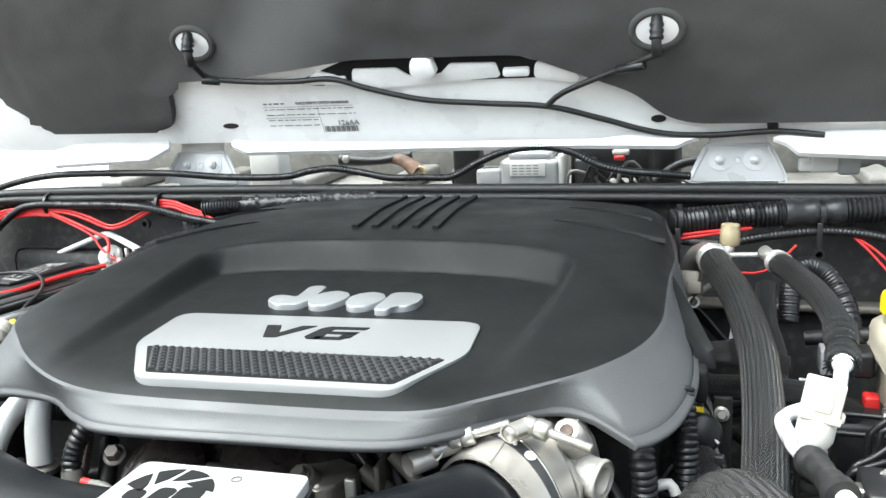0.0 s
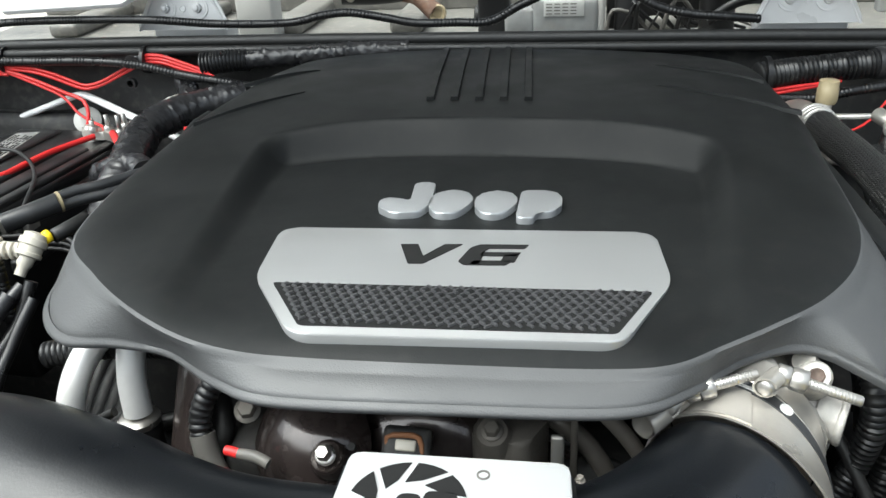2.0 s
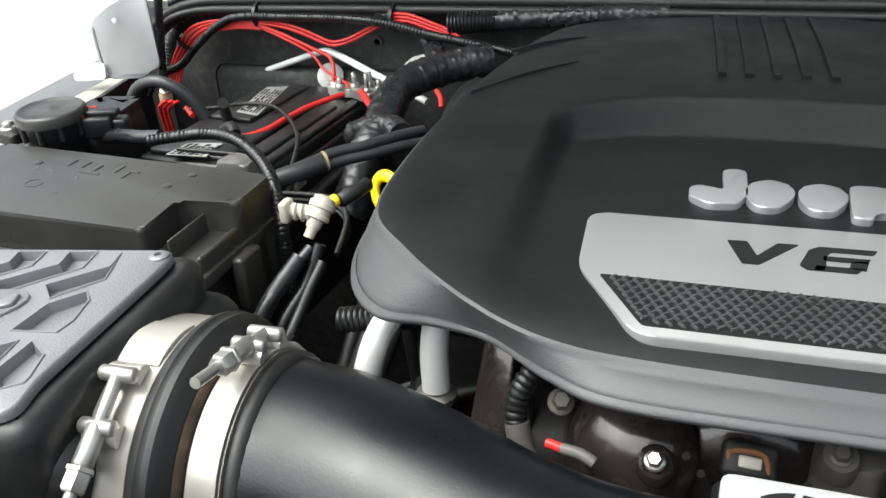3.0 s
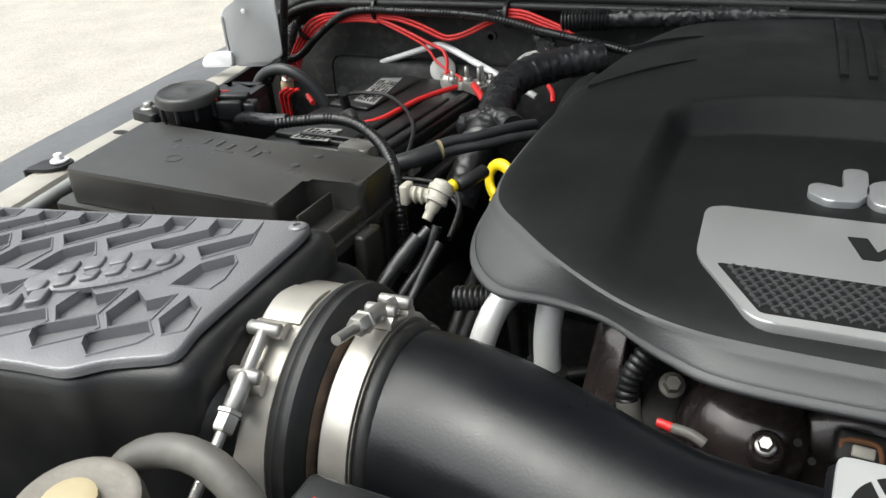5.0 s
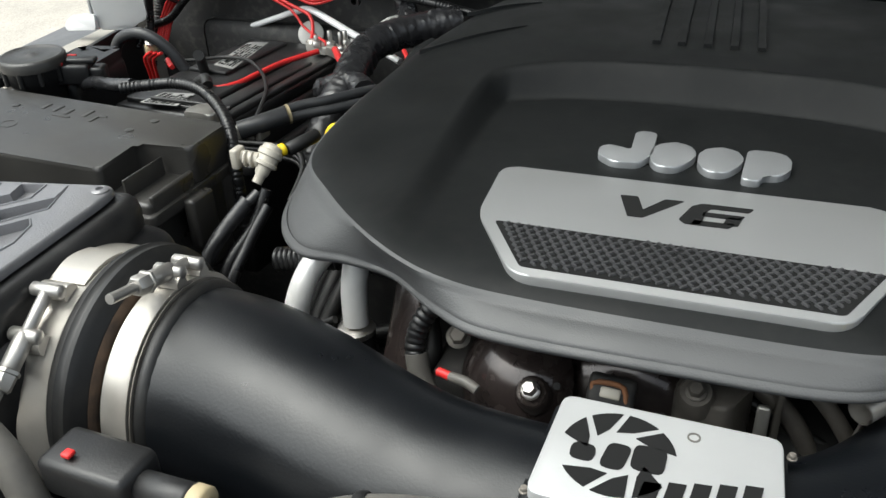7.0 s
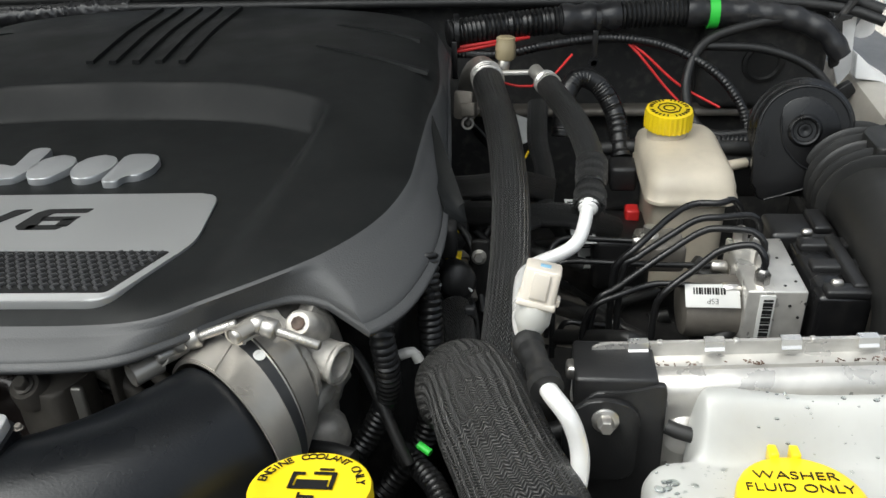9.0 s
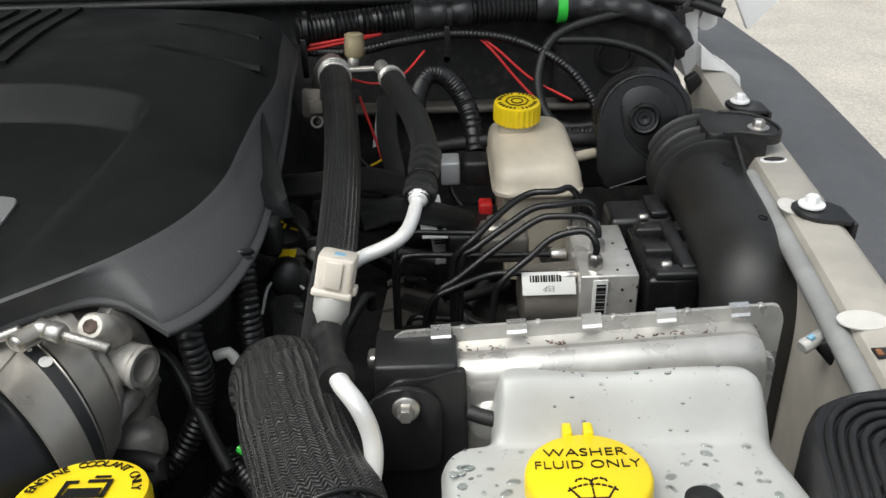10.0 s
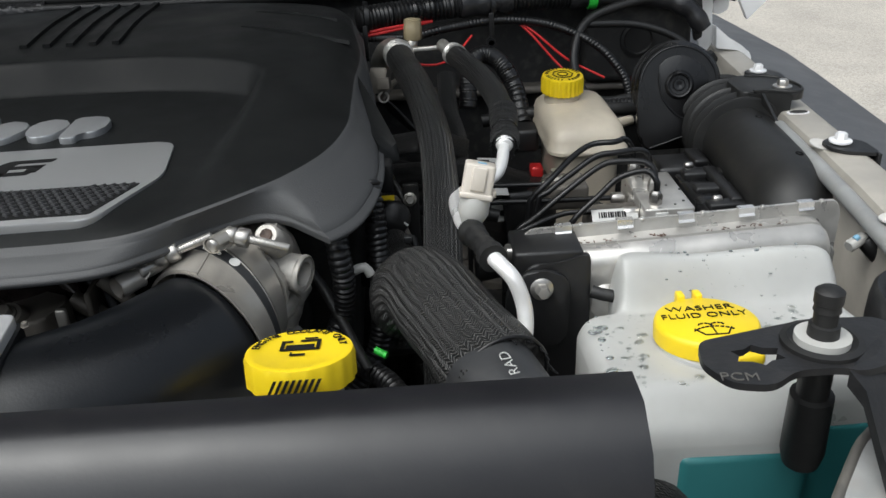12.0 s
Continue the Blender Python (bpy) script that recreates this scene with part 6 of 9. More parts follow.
part("bolt_seat", lathe((-0.133, 0.816, 1.222), (0, -0.6, 0.8), [(0, 0.0115), (0.008, 0.0100), (0.010, 0.0085), (0.009, 0.0070)], 22), "brown", ps)
part("bolt", hex_bolt((-0.133, 0.8095, 1.231), (0, -0.6, 0.8), 0.0042, 0.007, 1.35), "steel", ps)
socket = part("socket", box(-0.013, 0.013, -0.009, 0.009, -0.010, 0.006, 0.003, m=plane_on((-0.088, 0.813, 1.240), (1, 0.08, -0.1), (0, 0.7, 0.7))), "grime", ps)
part("copper_frame", tube([(-0.097, 0.806, 1.239), (-0.098, 0.810, 1.246), (-0.090, 0.811, 1.2475), (-0.081, 0.811, 1.246), (-0.079, 0.807, 1.239)], 0.0016, 8, 0.003), "rust", socket)
part("contact", box(-0.006, 0.005, -0.003, 0.003, 0.004, 0.0075, 0.001, m=plane_on((-0.088, 0.812, 1.239), (1, 0.08, -0.1), (0, 0.7, 0.7))), "cream", socket)
for x, z in ((-0.118, 1.236), (-0.110, 1.226), (-0.06, 1.231)):
    part("hole", lathe((x, 0.8125, z), (0, -0.7, 0.6), [(0, 0.0022), (0.004, 0.0022)], 10), "ink", ps)
cst = thing("bracket_casting", (0.0, 0.85, 1.15), "dull grey cast bracket beside the pulley case", "bracket")
part("web", prism(rounded([(-0.012, 0.822), (0.020, 0.815), (0.034, 0.845), (0.0, 0.862)], 0.008), 1.12, 1.228, 0.003, seg=2), "casting", cst)
part("boss", lathe((0.002, 0.826, 1.222), (0, -0.5, 0.87), [(0, 0.012), (0.010, 0.010), (0.013, 0.0085)], 20), "casting", cst)
part("boss_bolt", hex_bolt((0.002, 0.8195, 1.2335), (0, -0.5, 0.87), 0.0046, 0.005, 1.3), "casting", cst)
part("strut", tube([(0.030, 0.85, 1.225), (0.055, 0.846, 1.205), (0.075, 0.84, 1.17)], 0.006, 12), "casting", cst)
part("strap", box(0.034, 0.041, 0.812, 0.816, 1.20, 1.238, 0.0015), "alu", cst)
part("rib", box(0.044, 0.048, 0.835, 0.86, 1.14, 1.235, 0.0012), "casting", cst)
part("rib", tube([(0.052, 0.85, 1.238), (0.075, 0.846, 1.215), (0.095, 0.842, 1.185)], 0.005, 10), "casting", cst)
shift(cst, -0.047, 0.012, 0.004)
fin = thing("heat_strap", (-0.22, 0.85, 1.1), "brown heat strap behind the tube", "strap")
part("strap", prism(rounded([(-0.016, -0.06), (0.016, -0.06), (0.013, 0.06), (-0.010, 0.06)], 0.004), 0, 0.004, 0.001, m=plane_on((-0.236, 0.848, 1.192), (0.9, -0.35, 0.1), (0.35, 0.25, 0.9))), "brown", fin)
part("fin", prism(rounded([(-0.010, -0.03), (0.006, -0.03), (0.014, 0.022), (0.006, 0.03)], 0.004), 0, 0.005, 0.001, m=plane_on((-0.165, 0.818, 1.205), (0.9, -0.3, 0.1), (0.1, 0.35, 0.9))), "casting", fin)
own = bmesh.new()
rng = random.Random(9)
for k in range(26):
    x = rng.uniform(-0.30, 0.10)
    y = rng.uniform(0.84, 0.89)
    z = rng.uniform(1.10, 1.22)
    tube([(x, y, z), (x + rng.uniform(-0.05, 0.05), y + rng.uniform(-0.03, 0.02), z + rng.uniform(-0.03, 0.02)), (x + rng.uniform(-0.09, 0.09), y + rng.uniform(-0.03, 0.02), z - rng.uniform(0.02, 0.1))], rng.uniform(0.003, 0.007), 8, 0.01, bm=own)
tagged(part("hidden_hoses", own, "rubber"), "tangle of dark hoses and wires in shadow", "hoses", kind="stuff")

# ---- throttle body and its clamps ----
tb = thing("throttle", (0.105, 0.83, 1.2), "cast aluminium throttle body with side ports", "throttle body")
td = Vector((0.61, 0.79, 0.0)).normalized()
tline = Vector((0.14, 0.96, 0.23)).normalized()
tc0 = Vector((0.0812, 0.8120, 1.2140))
tr = Vector((td.y, -td.x, 0)).normalized()
tu = tr.cross(td)


def round_throttle(w, r, deg):
    """Point round the throttle's axis: w along it, deg from its right side over the top."""
    return tc0 + tline * w + (tr * math.cos(radians(deg)) + tu * math.sin(radians(deg))) * r


def arc_band(rows, a0, a1, thick, step=4):
    """Strap lying round the throttle: rows of (w, r), from angle a0 to a1."""
    loops = []
    for k in range(int((a1 - a0) / step) + 1):
        a = a0 + (a1 - a0) * k / int((a1 - a0) / step)
        loops.append([round_throttle(w, r, a) for w, r in rows] + [round_throttle(w, r - thick, a) for w, r in rows[::-1]])
    return rings(loops)


part("housing", rings([[round_throttle(w, r, a) for a in range(0, 360, 8)] for w, r in ((0.050, 0.0440), (0.056, 0.0460), (0.060, 0.0455), (0.063, 0.0400), (0.072, 0.0370), (0.090, 0.0350))]), "cast", tb)
own = []
for w, k_ in ((0.058, 0.95), (0.0585, 0.98), (0.064, 0.98), (0.0655, 0.93), (0.066, 0.6)):
    own.append([round_throttle(w, k_ * (0.0455 + 0.0055 * abs(math.cos(radians(2.0 * a - 28))) ** 5 + 0.0007 * math.sin(a * 0.46)), a) for a in range(0, 360, 5)])
part("lobed_flange", rings(own), "cast", tb, "rough cast flange with four lobes")
for a in (14, 194, 284):
    part("flange_bolt", hex_bolt(round_throttle(0.064, 0.046, a), td, 0.0036, 0.005, 1.35), "steel", tb)
part("port", lathe((0.110, 0.866, 1.243), (0.90, -0.40, -0.06), [(0, 0.0125), (0.012, 0.0115), (0.017, 0.0110), (0.018, 0.0122), (0.030, 0.0122), (0.0315, 0.0112), (0.0315, 0.0085), (0.016, 0.0078), (0.016, 0.001)], 26), "cast", tb, "open pipe stub")
part("port_rim", lathe((0.1360, 0.8545, 1.2412), (0.90, -0.40, -0.06), [(0, 0.0122), (0.001, 0.0130), (0.003, 0.0130), (0.004, 0.0122)], 26, cap=False), "cast", tb)
part("port", lathe((0.131, 0.872, 1.224), (-0.42, -0.85, -0.36), [(0, 0.0105), (0.012, 0.0100), (0.013, 0.0078), (0.020, 0.0082), (0.024, 0.0072), (0.034, 0.0068), (0.035, 0.0050)], 18), "cast", tb)
part("rusty_plug", cyl((0.1167, 0.8425, 1.2113), (0.1161, 0.8412, 1.2107), 0.0044, 12), "rust", tb)
part("boss", lathe((0.122, 0.866, 1.256), (-0.10, -0.72, 0.68), [(0, 0.0105), (0.016, 0.0088), (0.026, 0.0080), (0.0275, 0.0066)], 20), "cast", tb)
part("rusty_bolt", lathe((0.1193, 0.8462, 1.2747), (-0.10, -0.72, 0.68), [(0, 0.0042), (0.0008, 0.0042), (0.0012, 0.0034), (0.0006, 0.0015)], 8), "rustycrank", tb, "rust-stained bolt end")
part("web", prism(rounded([(0.098, 0.890), (0.108, 0.872), (0.122, 0.876), (0.126, 0.890), (0.115, 0.905)], 0.006), 1.16, 1.258, 0.006, seg=3), "cast", tb)
for z in (1.262, 1.236, 1.206):
    part("cast_rib", prism(rounded([(0.108, 0.868), (0.116, 0.860), (0.126, 0.866), (0.126, 0.880)], 0.003), z - 0.003, z, 0.001), "cast", tb)
part("gusset", tube([(0.118, 0.868, 1.270), (0.126, 0.874, 1.256), (0.129, 0.880, 1.228), (0.124, 0.878, 1.198), (0.110, 0.866, 1.178)], 0.0065, 12), "cast", tb)
part("lower_lug", lathe((0.122, 0.862, 1.176), (0.35, -0.75, 0.1), [(-0.010, 0.016), (0.004, 0.015), (0.008, 0.010), (0.009, 0.004)], 16), "cast", tb)
tcl = thing("throttle_clamp", tc0, "stainless band clamps with bolts round the throttle joint", "clamp")
part("band", arc_band([(-0.003, 0.0562), (-0.002, 0.0556), (0.010, 0.0536), (0.032, 0.0500), (0.033, 0.0504)], -100, 260, 0.0014), "band", tcl, "broad brushed stainless band")
part("band_end", arc_band([(-0.002, 0.0568), (0.010, 0.0546), (0.022, 0.0528)], 88, 150, 0.0012), "band", tcl, "overlapping end of the band")
part("print", arc_band([(0.0225, 0.0522), (0.0315, 0.0508)], -10, 104, 0.0012), "greyhose", tcl, "dark printed strip")
for a, w, r_ in ((66, 0.0275, 0.0034), (80, 0.0262, 0.0012)):
    part("print_mark", lathe(round_throttle(w, 0.0514, a), round_throttle(w, 1.0, a) - round_throttle(w, 0.0, a), [(0, r_), (0.0007, r_), (0.0007, r_ * 0.55), (0.0004, r_ * 0.5)], 14), "label", tcl)
part("print_bar", arc_band([(0.0245, 0.0525), (0.0265, 0.0522)], 83, 96, 0.0010, 3), "label", tcl)
part("band", arc_band([(0.035, 0.0496), (0.036, 0.0492), (0.052, 0.0484), (0.055, 0.0486)], -100, 260, 0.0014), "band", tcl, "broad brushed stainless band")


def strap_bolt(p, q, e, parent):
    """T-bolt of a strap clamp: strap loop at p, nut at q, threaded end at e."""
    p, q, e = Vector(p), Vector(q), Vector(e)
    w = (e - q).normalized()
    lie = td
    up = w.cross(lie).normalized()
    own = []
    for k in range(19):
        a = radians(20 + 320 * k / 18)
        own.append([p + (w * math.cos(a) + up * math.sin(a)) * r + lie * o for r, o in ((0.0058, -0.0075), (0.0058, 0.0075), (0.0048, 0.0075), (0.0048, -0.0075))])
    part("strap_loop", rings(own), "band", parent, "rolled strap loop")
    part("trunnion", cyl(p - lie * 0.0088, p + lie * 0.0088, 0.0043, 14, 0.001), "zinc", parent)
    bm = cyl(q - w * 0.012, e, 0.0027, 12, 0.0006)
    n = int((e - q).length / 0.0016) - 3
    for k in range(n):
        lathe(q + w * (0.003 + 0.0016 * k), w, [(0, 0.0026), (0.0004, 0.0029), (0.0008, 0.0026)], 12, bm)
    part("clamp_bolt", bm, "zinc", parent, "zinc-plated clamp bolt")
    part("nut", cyl(q - w * 0.004, q + w * 0.004, 0.0060, 6, 0.0008), "zinc", parent)
    part("sleeve", cyl(q - w * 0.011, q - w * 0.004, 0.0052, 14, 0.0008), "zinc", parent)


strap_bolt((0.050, 0.829, 1.2665), (0.0640, 0.832, 1.2735), (0.0885, 0.8355, 1.2815), tcl)
strap_bolt((0.0945, 0.831, 1.2800), (0.1075, 0.8335, 1.2800), (0.136, 0.826, 1.2745), tcl)
part("strap_loop", lathe((0.0380, 0.8205, 1.2610), td, [(-0.0085, 0.0068), (0.0085, 0.0068), (0.0085, 0.0056), (-0.0085, 0.0056)], 20, cap=False), "band", tcl, "rolled strap loop")

# corrugated looms beside the throttle
for pts, r in (([(0.158, 0.900, 1.272), (0.160, 0.876, 1.248), (0.162, 0.874, 1.225), (0.160, 0.878, 1.200), (0.152, 0.876, 1.178), (0.138, 0.866, 1.158), (0.115, 0.845, 1.145), (0.09, 0.82, 1.13)], 0.0082), ([(0.182, 0.93, 1.272), (0.185, 0.912, 1.24), (0.186, 0.905, 1.20), (0.18, 0.895, 1.15), (0.15, 0.88, 1.11)], 0.0085)):
    wire("vertical_loom", "black corrugated loom dropping past the throttle", [("loom", pts, r, "loom", "loom")], group="throttle looms")
wire("loom_clip", "small nylon clip beside the corrugated loom", [("clip", [(0.168, 0.888, 1.222), (0.176, 0.889, 1.224), (0.180, 0.888, 1.218)], 0.0035, "lightplastic", "")], "clip")
wire("green_tagged_loom", "dark loom with a bright green tag", [("loom", [(0.165, 0.88, 1.15), (0.19, 0.85, 1.15), (0.205, 0.82, 1.14)], 0.008, "loom", "loom"), ("green_tag", [(0.180, 0.862, 1.172), (0.188, 0.857, 1.170)], 0.0026, "green", "")])

# ---- coolant reservoir ----
cr = thing("coolant_reservoir", (0.147, 0.735, 1.1), "translucent coolant bottle with a yellow screw cap", "reservoir")
cn = Vector((0.0, 0.20, 1)).normalized()
cc = Vector((0.147, 0.740, 1.246))
part("neck", lathe(cc - cn * 0.045, cn, [(0, 0.022), (0.045, 0.022)], 28), "lightplastic", cr)
part("bottle", box(0.105, 0.19, 0.707, 0.782, 1.08, 1.198, 0.015, 3), "tank", cr)
def ribbed_cap(c, n, r, h, ribs, depth=0.0012):
    own = bmesh.new()
    d, a, b = frame_of(n)
    seg = ribs * 4
    def lp(w, rr, amp):
        return [c + d * w + (a * math.cos(2 * math.pi * i / seg) + b * math.sin(2 * math.pi * i / seg)) * (rr - amp * (1 if i % 4 < 2 else 0)) for i in range(seg)]
    return rings([lp(0, r, depth), lp(h * 0.75, r, depth), lp(h * 0.95, r - 0.0012, 0), lp(h, r - 0.004, 0), lp(h - 0.0006, r * 0.82, 0), lp(h - 0.0004, r * 0.3, 0)], bm=own)
cap = part("cap", ribbed_cap(cc - cn * 0.004, cn, 0.0295, 0.016, 18, 0.0006), "yellow", cr, "yellow cap with black print")
ctop = cc + cn * 0.0122
cm = plane_on(ctop, (1, 0.0, 0), (0, 1, -0.2))
def arc_text(body, r, a0, a1, size, base, parent):
    n = len(body)
    for i, ch in enumerate(body):
        if ch == " ":
            continue
        a = radians(a0 + (a1 - a0) * i / (n - 1))
        text(ch, size, base @ pose(r * math.cos(a), r * math.sin(a), 0.0002, 0, 0, math.degrees(a) - 90), "ink", parent, "letter", 0.0003)
arc_text("ENGINE COOLANT ONLY", 0.0232, 172, 8, 0.0064, cm, cap)
bars(cm, [(-0.010, 0.011, -0.003, -0.001), (-0.010, -0.008, -0.003, 0.010), (0.009, 0.011, -0.003, 0.010), (-0.010, -0.004, 0.008, 0.010), (0.0, 0.011, 0.0085, 0.0105), (-0.007, 0.008, -0.001, 0.004), (0.002, 0.009, 0.012, 0.0135), (-0.004, 0.004, -0.010, -0.008), (-0.004, -0.003, -0.010, -0.006)], "ink", cap)
bars(plane_on(cc + cn * 0.0035 + Vector((0, -0.0294, 0.006)), (1, 0, 0), (0, 0.2, 1)) @ Matrix(((1, 0.5, 0, 0), (0, 1, 0, 0), (0, 0, 1, 0), (0, 0, 0, 1))), [(-0.012 + 0.0032 * k, -0.0103 + 0.0032 * k, -0.005, 0.004) for k in range(8)], "ink", cap, depth=0.0008)

# ---- front panel, hoses and plugs at the nose ----
sh = thing("grille_top_panel", (0.1, 0.57, 1.2), "satin black rounded panel over the radiator nose", "panel")
prof = [(0.646, 1.240), (0.654, 1.275), (0.6505, 1.296), (0.637, 1.3075), (0.619, 1.3065), (0.603, 1.294), (0.592, 1.268), (0.582, 1.20), (0.572, 1.10), (0.586, 1.10), (0.603, 1.20)]
part("rolled_sheet", rings([[(x, y, z) for y, z in prof] for x in (0.020, 0.024, 0.15, 0.2905, 0.294)]), "panelpaint", sh)
part("end_cap", box(0.288, 0.295, 0.597, 0.646, 1.10, 1.277, 0.002), "panelpaint", sh)
gh = thing("overflow_hose", (-0.1, 0.673, 1.27), "dark grey rubber hose along the intake tube", "hose")
part("hose", tube([(-0.23, 0.64, 1.235), (-0.18, 0.664, 1.262), (-0.13, 0.674, 1.270), (-0.08, 0.672, 1.268), (-0.02, 0.66, 1.255), (0.03, 0.64, 1.24)], 0.0095, 14), "greywire", gh)
for p_, q_ in (((-0.10, 0.6735, 1.2695), (1, -0.02, -0.03)), ((-0.165, 0.669, 1.266), (0.95, 0.25, 0.2))):
    part("hose_band", lathe(p_, q_, [(-0.003, 0.0098), (-0.002, 0.0106), (0.002, 0.0106), (0.003, 0.0098)], 18), "rubber", gh)
pg = thing("wire_plug", (-0.29, 0.65, 1.26), "grey plug with coloured wires beside the intake tube", "plug")
part("shell", box(-0.315, -0.265, 0.635, 0.662, 1.258, 1.280, 0.004), "black", pg)
part("body", cyl((-0.268, 0.648, 1.268), (-0.235, 0.646, 1.272), 0.008, 14, 0.002), "black", pg)
part("red_mark", box(-0.302, -0.297, 0.640, 0.645, 1.281, 1.2835, 0.0008), "red", pg)
part("gold_collar", cyl((-0.236, 0.646, 1.272), (-0.228, 0.646, 1.272), 0.0085, 14, 0.001), "tan", pg)
for k, c_ in enumerate(("greywire", "yellow", "red")):
    part("wire", tube([(-0.23, 0.646 - 0.003 * k, 1.273 - 0.002 * k), (-0.20, 0.648 - 0.004 * k, 1.272 - 0.004 * k), (-0.185, 0.635 - 0.004 * k, 1.26 - 0.004 * k), (-0.182, 0.615, 1.235)], 0.0026, 8), c_, pg)
part("clip", box(-0.185, -0.150, 0.645, 0.672, 1.245, 1.268, 0.003), "black", pg)
fs = thing("fan_shroud", (-0.1, 0.60, 1.15), "black plastic fan shroud edge in front of the tube", "shroud")
part("panel", box(-0.40, 0.02, 0.585, 0.645, 1.12, 1.235, 0.012, 3), "black", fs)
cap2 = thing("radiator_filler", (-0.39, 0.60, 1.2), "radiator filler neck with a knurled aluminium cap", "radiator filler")
part("neck", cyl((-0.402, 0.604, 1.20), (-0.400, 0.601, 1.264), 0.026, 24), "alu", cap2)
part("cap", ribbed_cap(Vector((-0.400, 0.600, 1.262)), Vector((0.05, -0.1, 1)), 0.031, 0.020, 26, 0.0018), "casting", cap2)
part("centre", lathe((-0.400, 0.598, 1.282), (0.05, -0.1, 1), [(0, 0.013), (0.004, 0.013), (0.005, 0.010)], 20), "tan", cap2)
gt = thing("radiator_hose", (-0.38, 0.64, 1.2), "dark grey bent hose before the air box", "hose")
part("hose", tube([(-0.43, 0.62, 1.235), (-0.41, 0.64, 1.268), (-0.378, 0.648, 1.278), (-0.345, 0.645, 1.265), (-0.325, 0.64, 1.22)], 0.0088, 20), "greywire", gt)
part("clamp", lathe((-0.424, 0.627, 1.250), (0.45, 0.35, 0.8), [(0, 0.0122), (0.007, 0.0122)], 24), "band", gt, "steel hose clamp")
for o in (gt, cap2):
    resize(o, LEFT, [(0, 0.94)])

# ---- right side: refrigerant lines ----
ac = thing("suction_hose", (0.22, 1.2, 1.2), "black sleeved refrigerant hose with a tan service cap", "hose")
part("hose", tube([(0.212, 1.235, 1.285), (0.216, 1.205, 1.284), (0.226, 1.14, 1.278), (0.233, 1.06, 1.264), (0.235, 0.98, 1.245), (0.232, 0.90, 1.222), (0.228, 0.86, 1.18), (0.226, 0.84, 1.10)], 0.0142, 24, 0.005), "braid", ac)
part("crimp", lathe((0.2105, 1.245, 1.285), (0.12, -0.97, -0.02), [(0, 0.0120), (0.006, 0.0145), (0.022, 0.0148), (0.026, 0.0146)], 22), "sheet", ac)
part("elbow", tube([(0.211, 1.24, 1.285), (0.206, 1.27, 1.282), (0.196, 1.29, 1.268), (0.19, 1.30, 1.24)], 0.012, 14), "alu", ac)
part("service_stem", cyl((0.226, 1.262, 1.280), (0.229, 1.267, 1.294), 0.006, 12, 0.001), "alu", ac)
part("service_cap", lathe((0.229, 1.268, 1.291), (0.03, 0.05, 1), [(0, 0.0085), (0.002, 0.0098), (0.014, 0.0098), (0.015, 0.0092), (0.021, 0.0092), (0.022, 0.0078)], 8), "tan", ac, "tan plastic service cap")
part("link_bar", box(-0.022, 0.022, -0.003, 0.003, -0.002, 0.002, 0.001, m=plane_on((0.243, 1.225, 1.292), (1, -0.25, 0.1), (0.25, 1, 0))), "sheet", ac)
for k in range(3):
    part("crimp_ring", lathe((0.2118 + 0.0008 * k, 1.238 - 0.006 * k, 1.285), (0.12, -0.97, -0.02), [(0, 0.0146), (0.001, 0.0156), (0.003, 0.0156), (0.004, 0.0146)], 24), "sheet", ac)

lq = thing("liquid_line", (0.28, 1.1, 1.2), "black sleeved hose ending in a bare aluminium line", "hose")
part("hose", tube([(0.268, 1.185, 1.293), (0.274, 1.162, 1.292), (0.288, 1.12, 1.284), (0.296, 1.08, 1.272), (0.294, 1.045, 1.262), (0.291, 1.025, 1.257)], 0.0105, 16, 0.005), "braid", lq)
part("frayed_sleeve", tube([(0.297, 1.075, 1.271), (0.294, 1.045, 1.262), (0.291, 1.022, 1.256)], 0.0118, 20, 0.002, lambda s, L: 0.0118 - 0.0012 * math.exp(-((s - L * 0.55) / 0.004) ** 2) + 0.0008 * math.sin(s * 700) - 0.0035 * ease(L * 0.86, L, s)), "braid", lq, "frayed braided end")
part("sleeve_tie", lathe((0.2945, 1.0475, 1.2630), (-0.12, -0.95, -0.26), [(0, 0.0112), (0.0025, 0.0114), (0.003, 0.0108)], 20), "loom", lq)
own = bmesh.new()
rng = random.Random(12)
for k in range(36):
    a_ = rng.uniform(0, 2 * math.pi)
    d, u, v = frame_of((-0.12, -0.95, -0.26))
    p = Vector((0.2915, 1.026, 1.257)) + (u * math.cos(a_) + v * math.sin(a_)) * 0.0092
    tube([p, p + d * rng.uniform(0.002, 0.006) + (u * math.cos(a_) + v * math.sin(a_)) * rng.uniform(0, 0.0045)], 0.0005, 5, 0.003, bm=own)
part("frayed_threads", own, "braid", lq)
part("crimp", lathe((0.264, 1.198, 1.294), (0.35, -0.93, -0.05), [(0, 0.008), (0.003, 0.0106), (0.006, 0.0112), (0.007, 0.0104), (0.009, 0.0112), (0.010, 0.0104), (0.012, 0.0112), (0.015, 0.0112)], 18), "sheet", lq)
part("fitting", cyl((0.256, 1.214, 1.298), (0.265, 1.196, 1.294), 0.0065, 12, 0.001), "alu", lq)
part("pipe", tube([(0.2905, 1.030, 1.259), (0.2895, 1.018, 1.256), (0.2855, 0.998, 1.251), (0.280, 0.985, 1.248), (0.270, 0.977, 1.245), (0.253, 0.968, 1.242), (0.2465, 0.955, 1.244), (0.2435, 0.93, 1.251), (0.243, 0.89, 1.262), (0.2435, 0.855, 1.271), (0.2465, 0.829, 1.277)], 0.0050, 14, 0.003), "pipe", lq, "bare aluminium pipe")
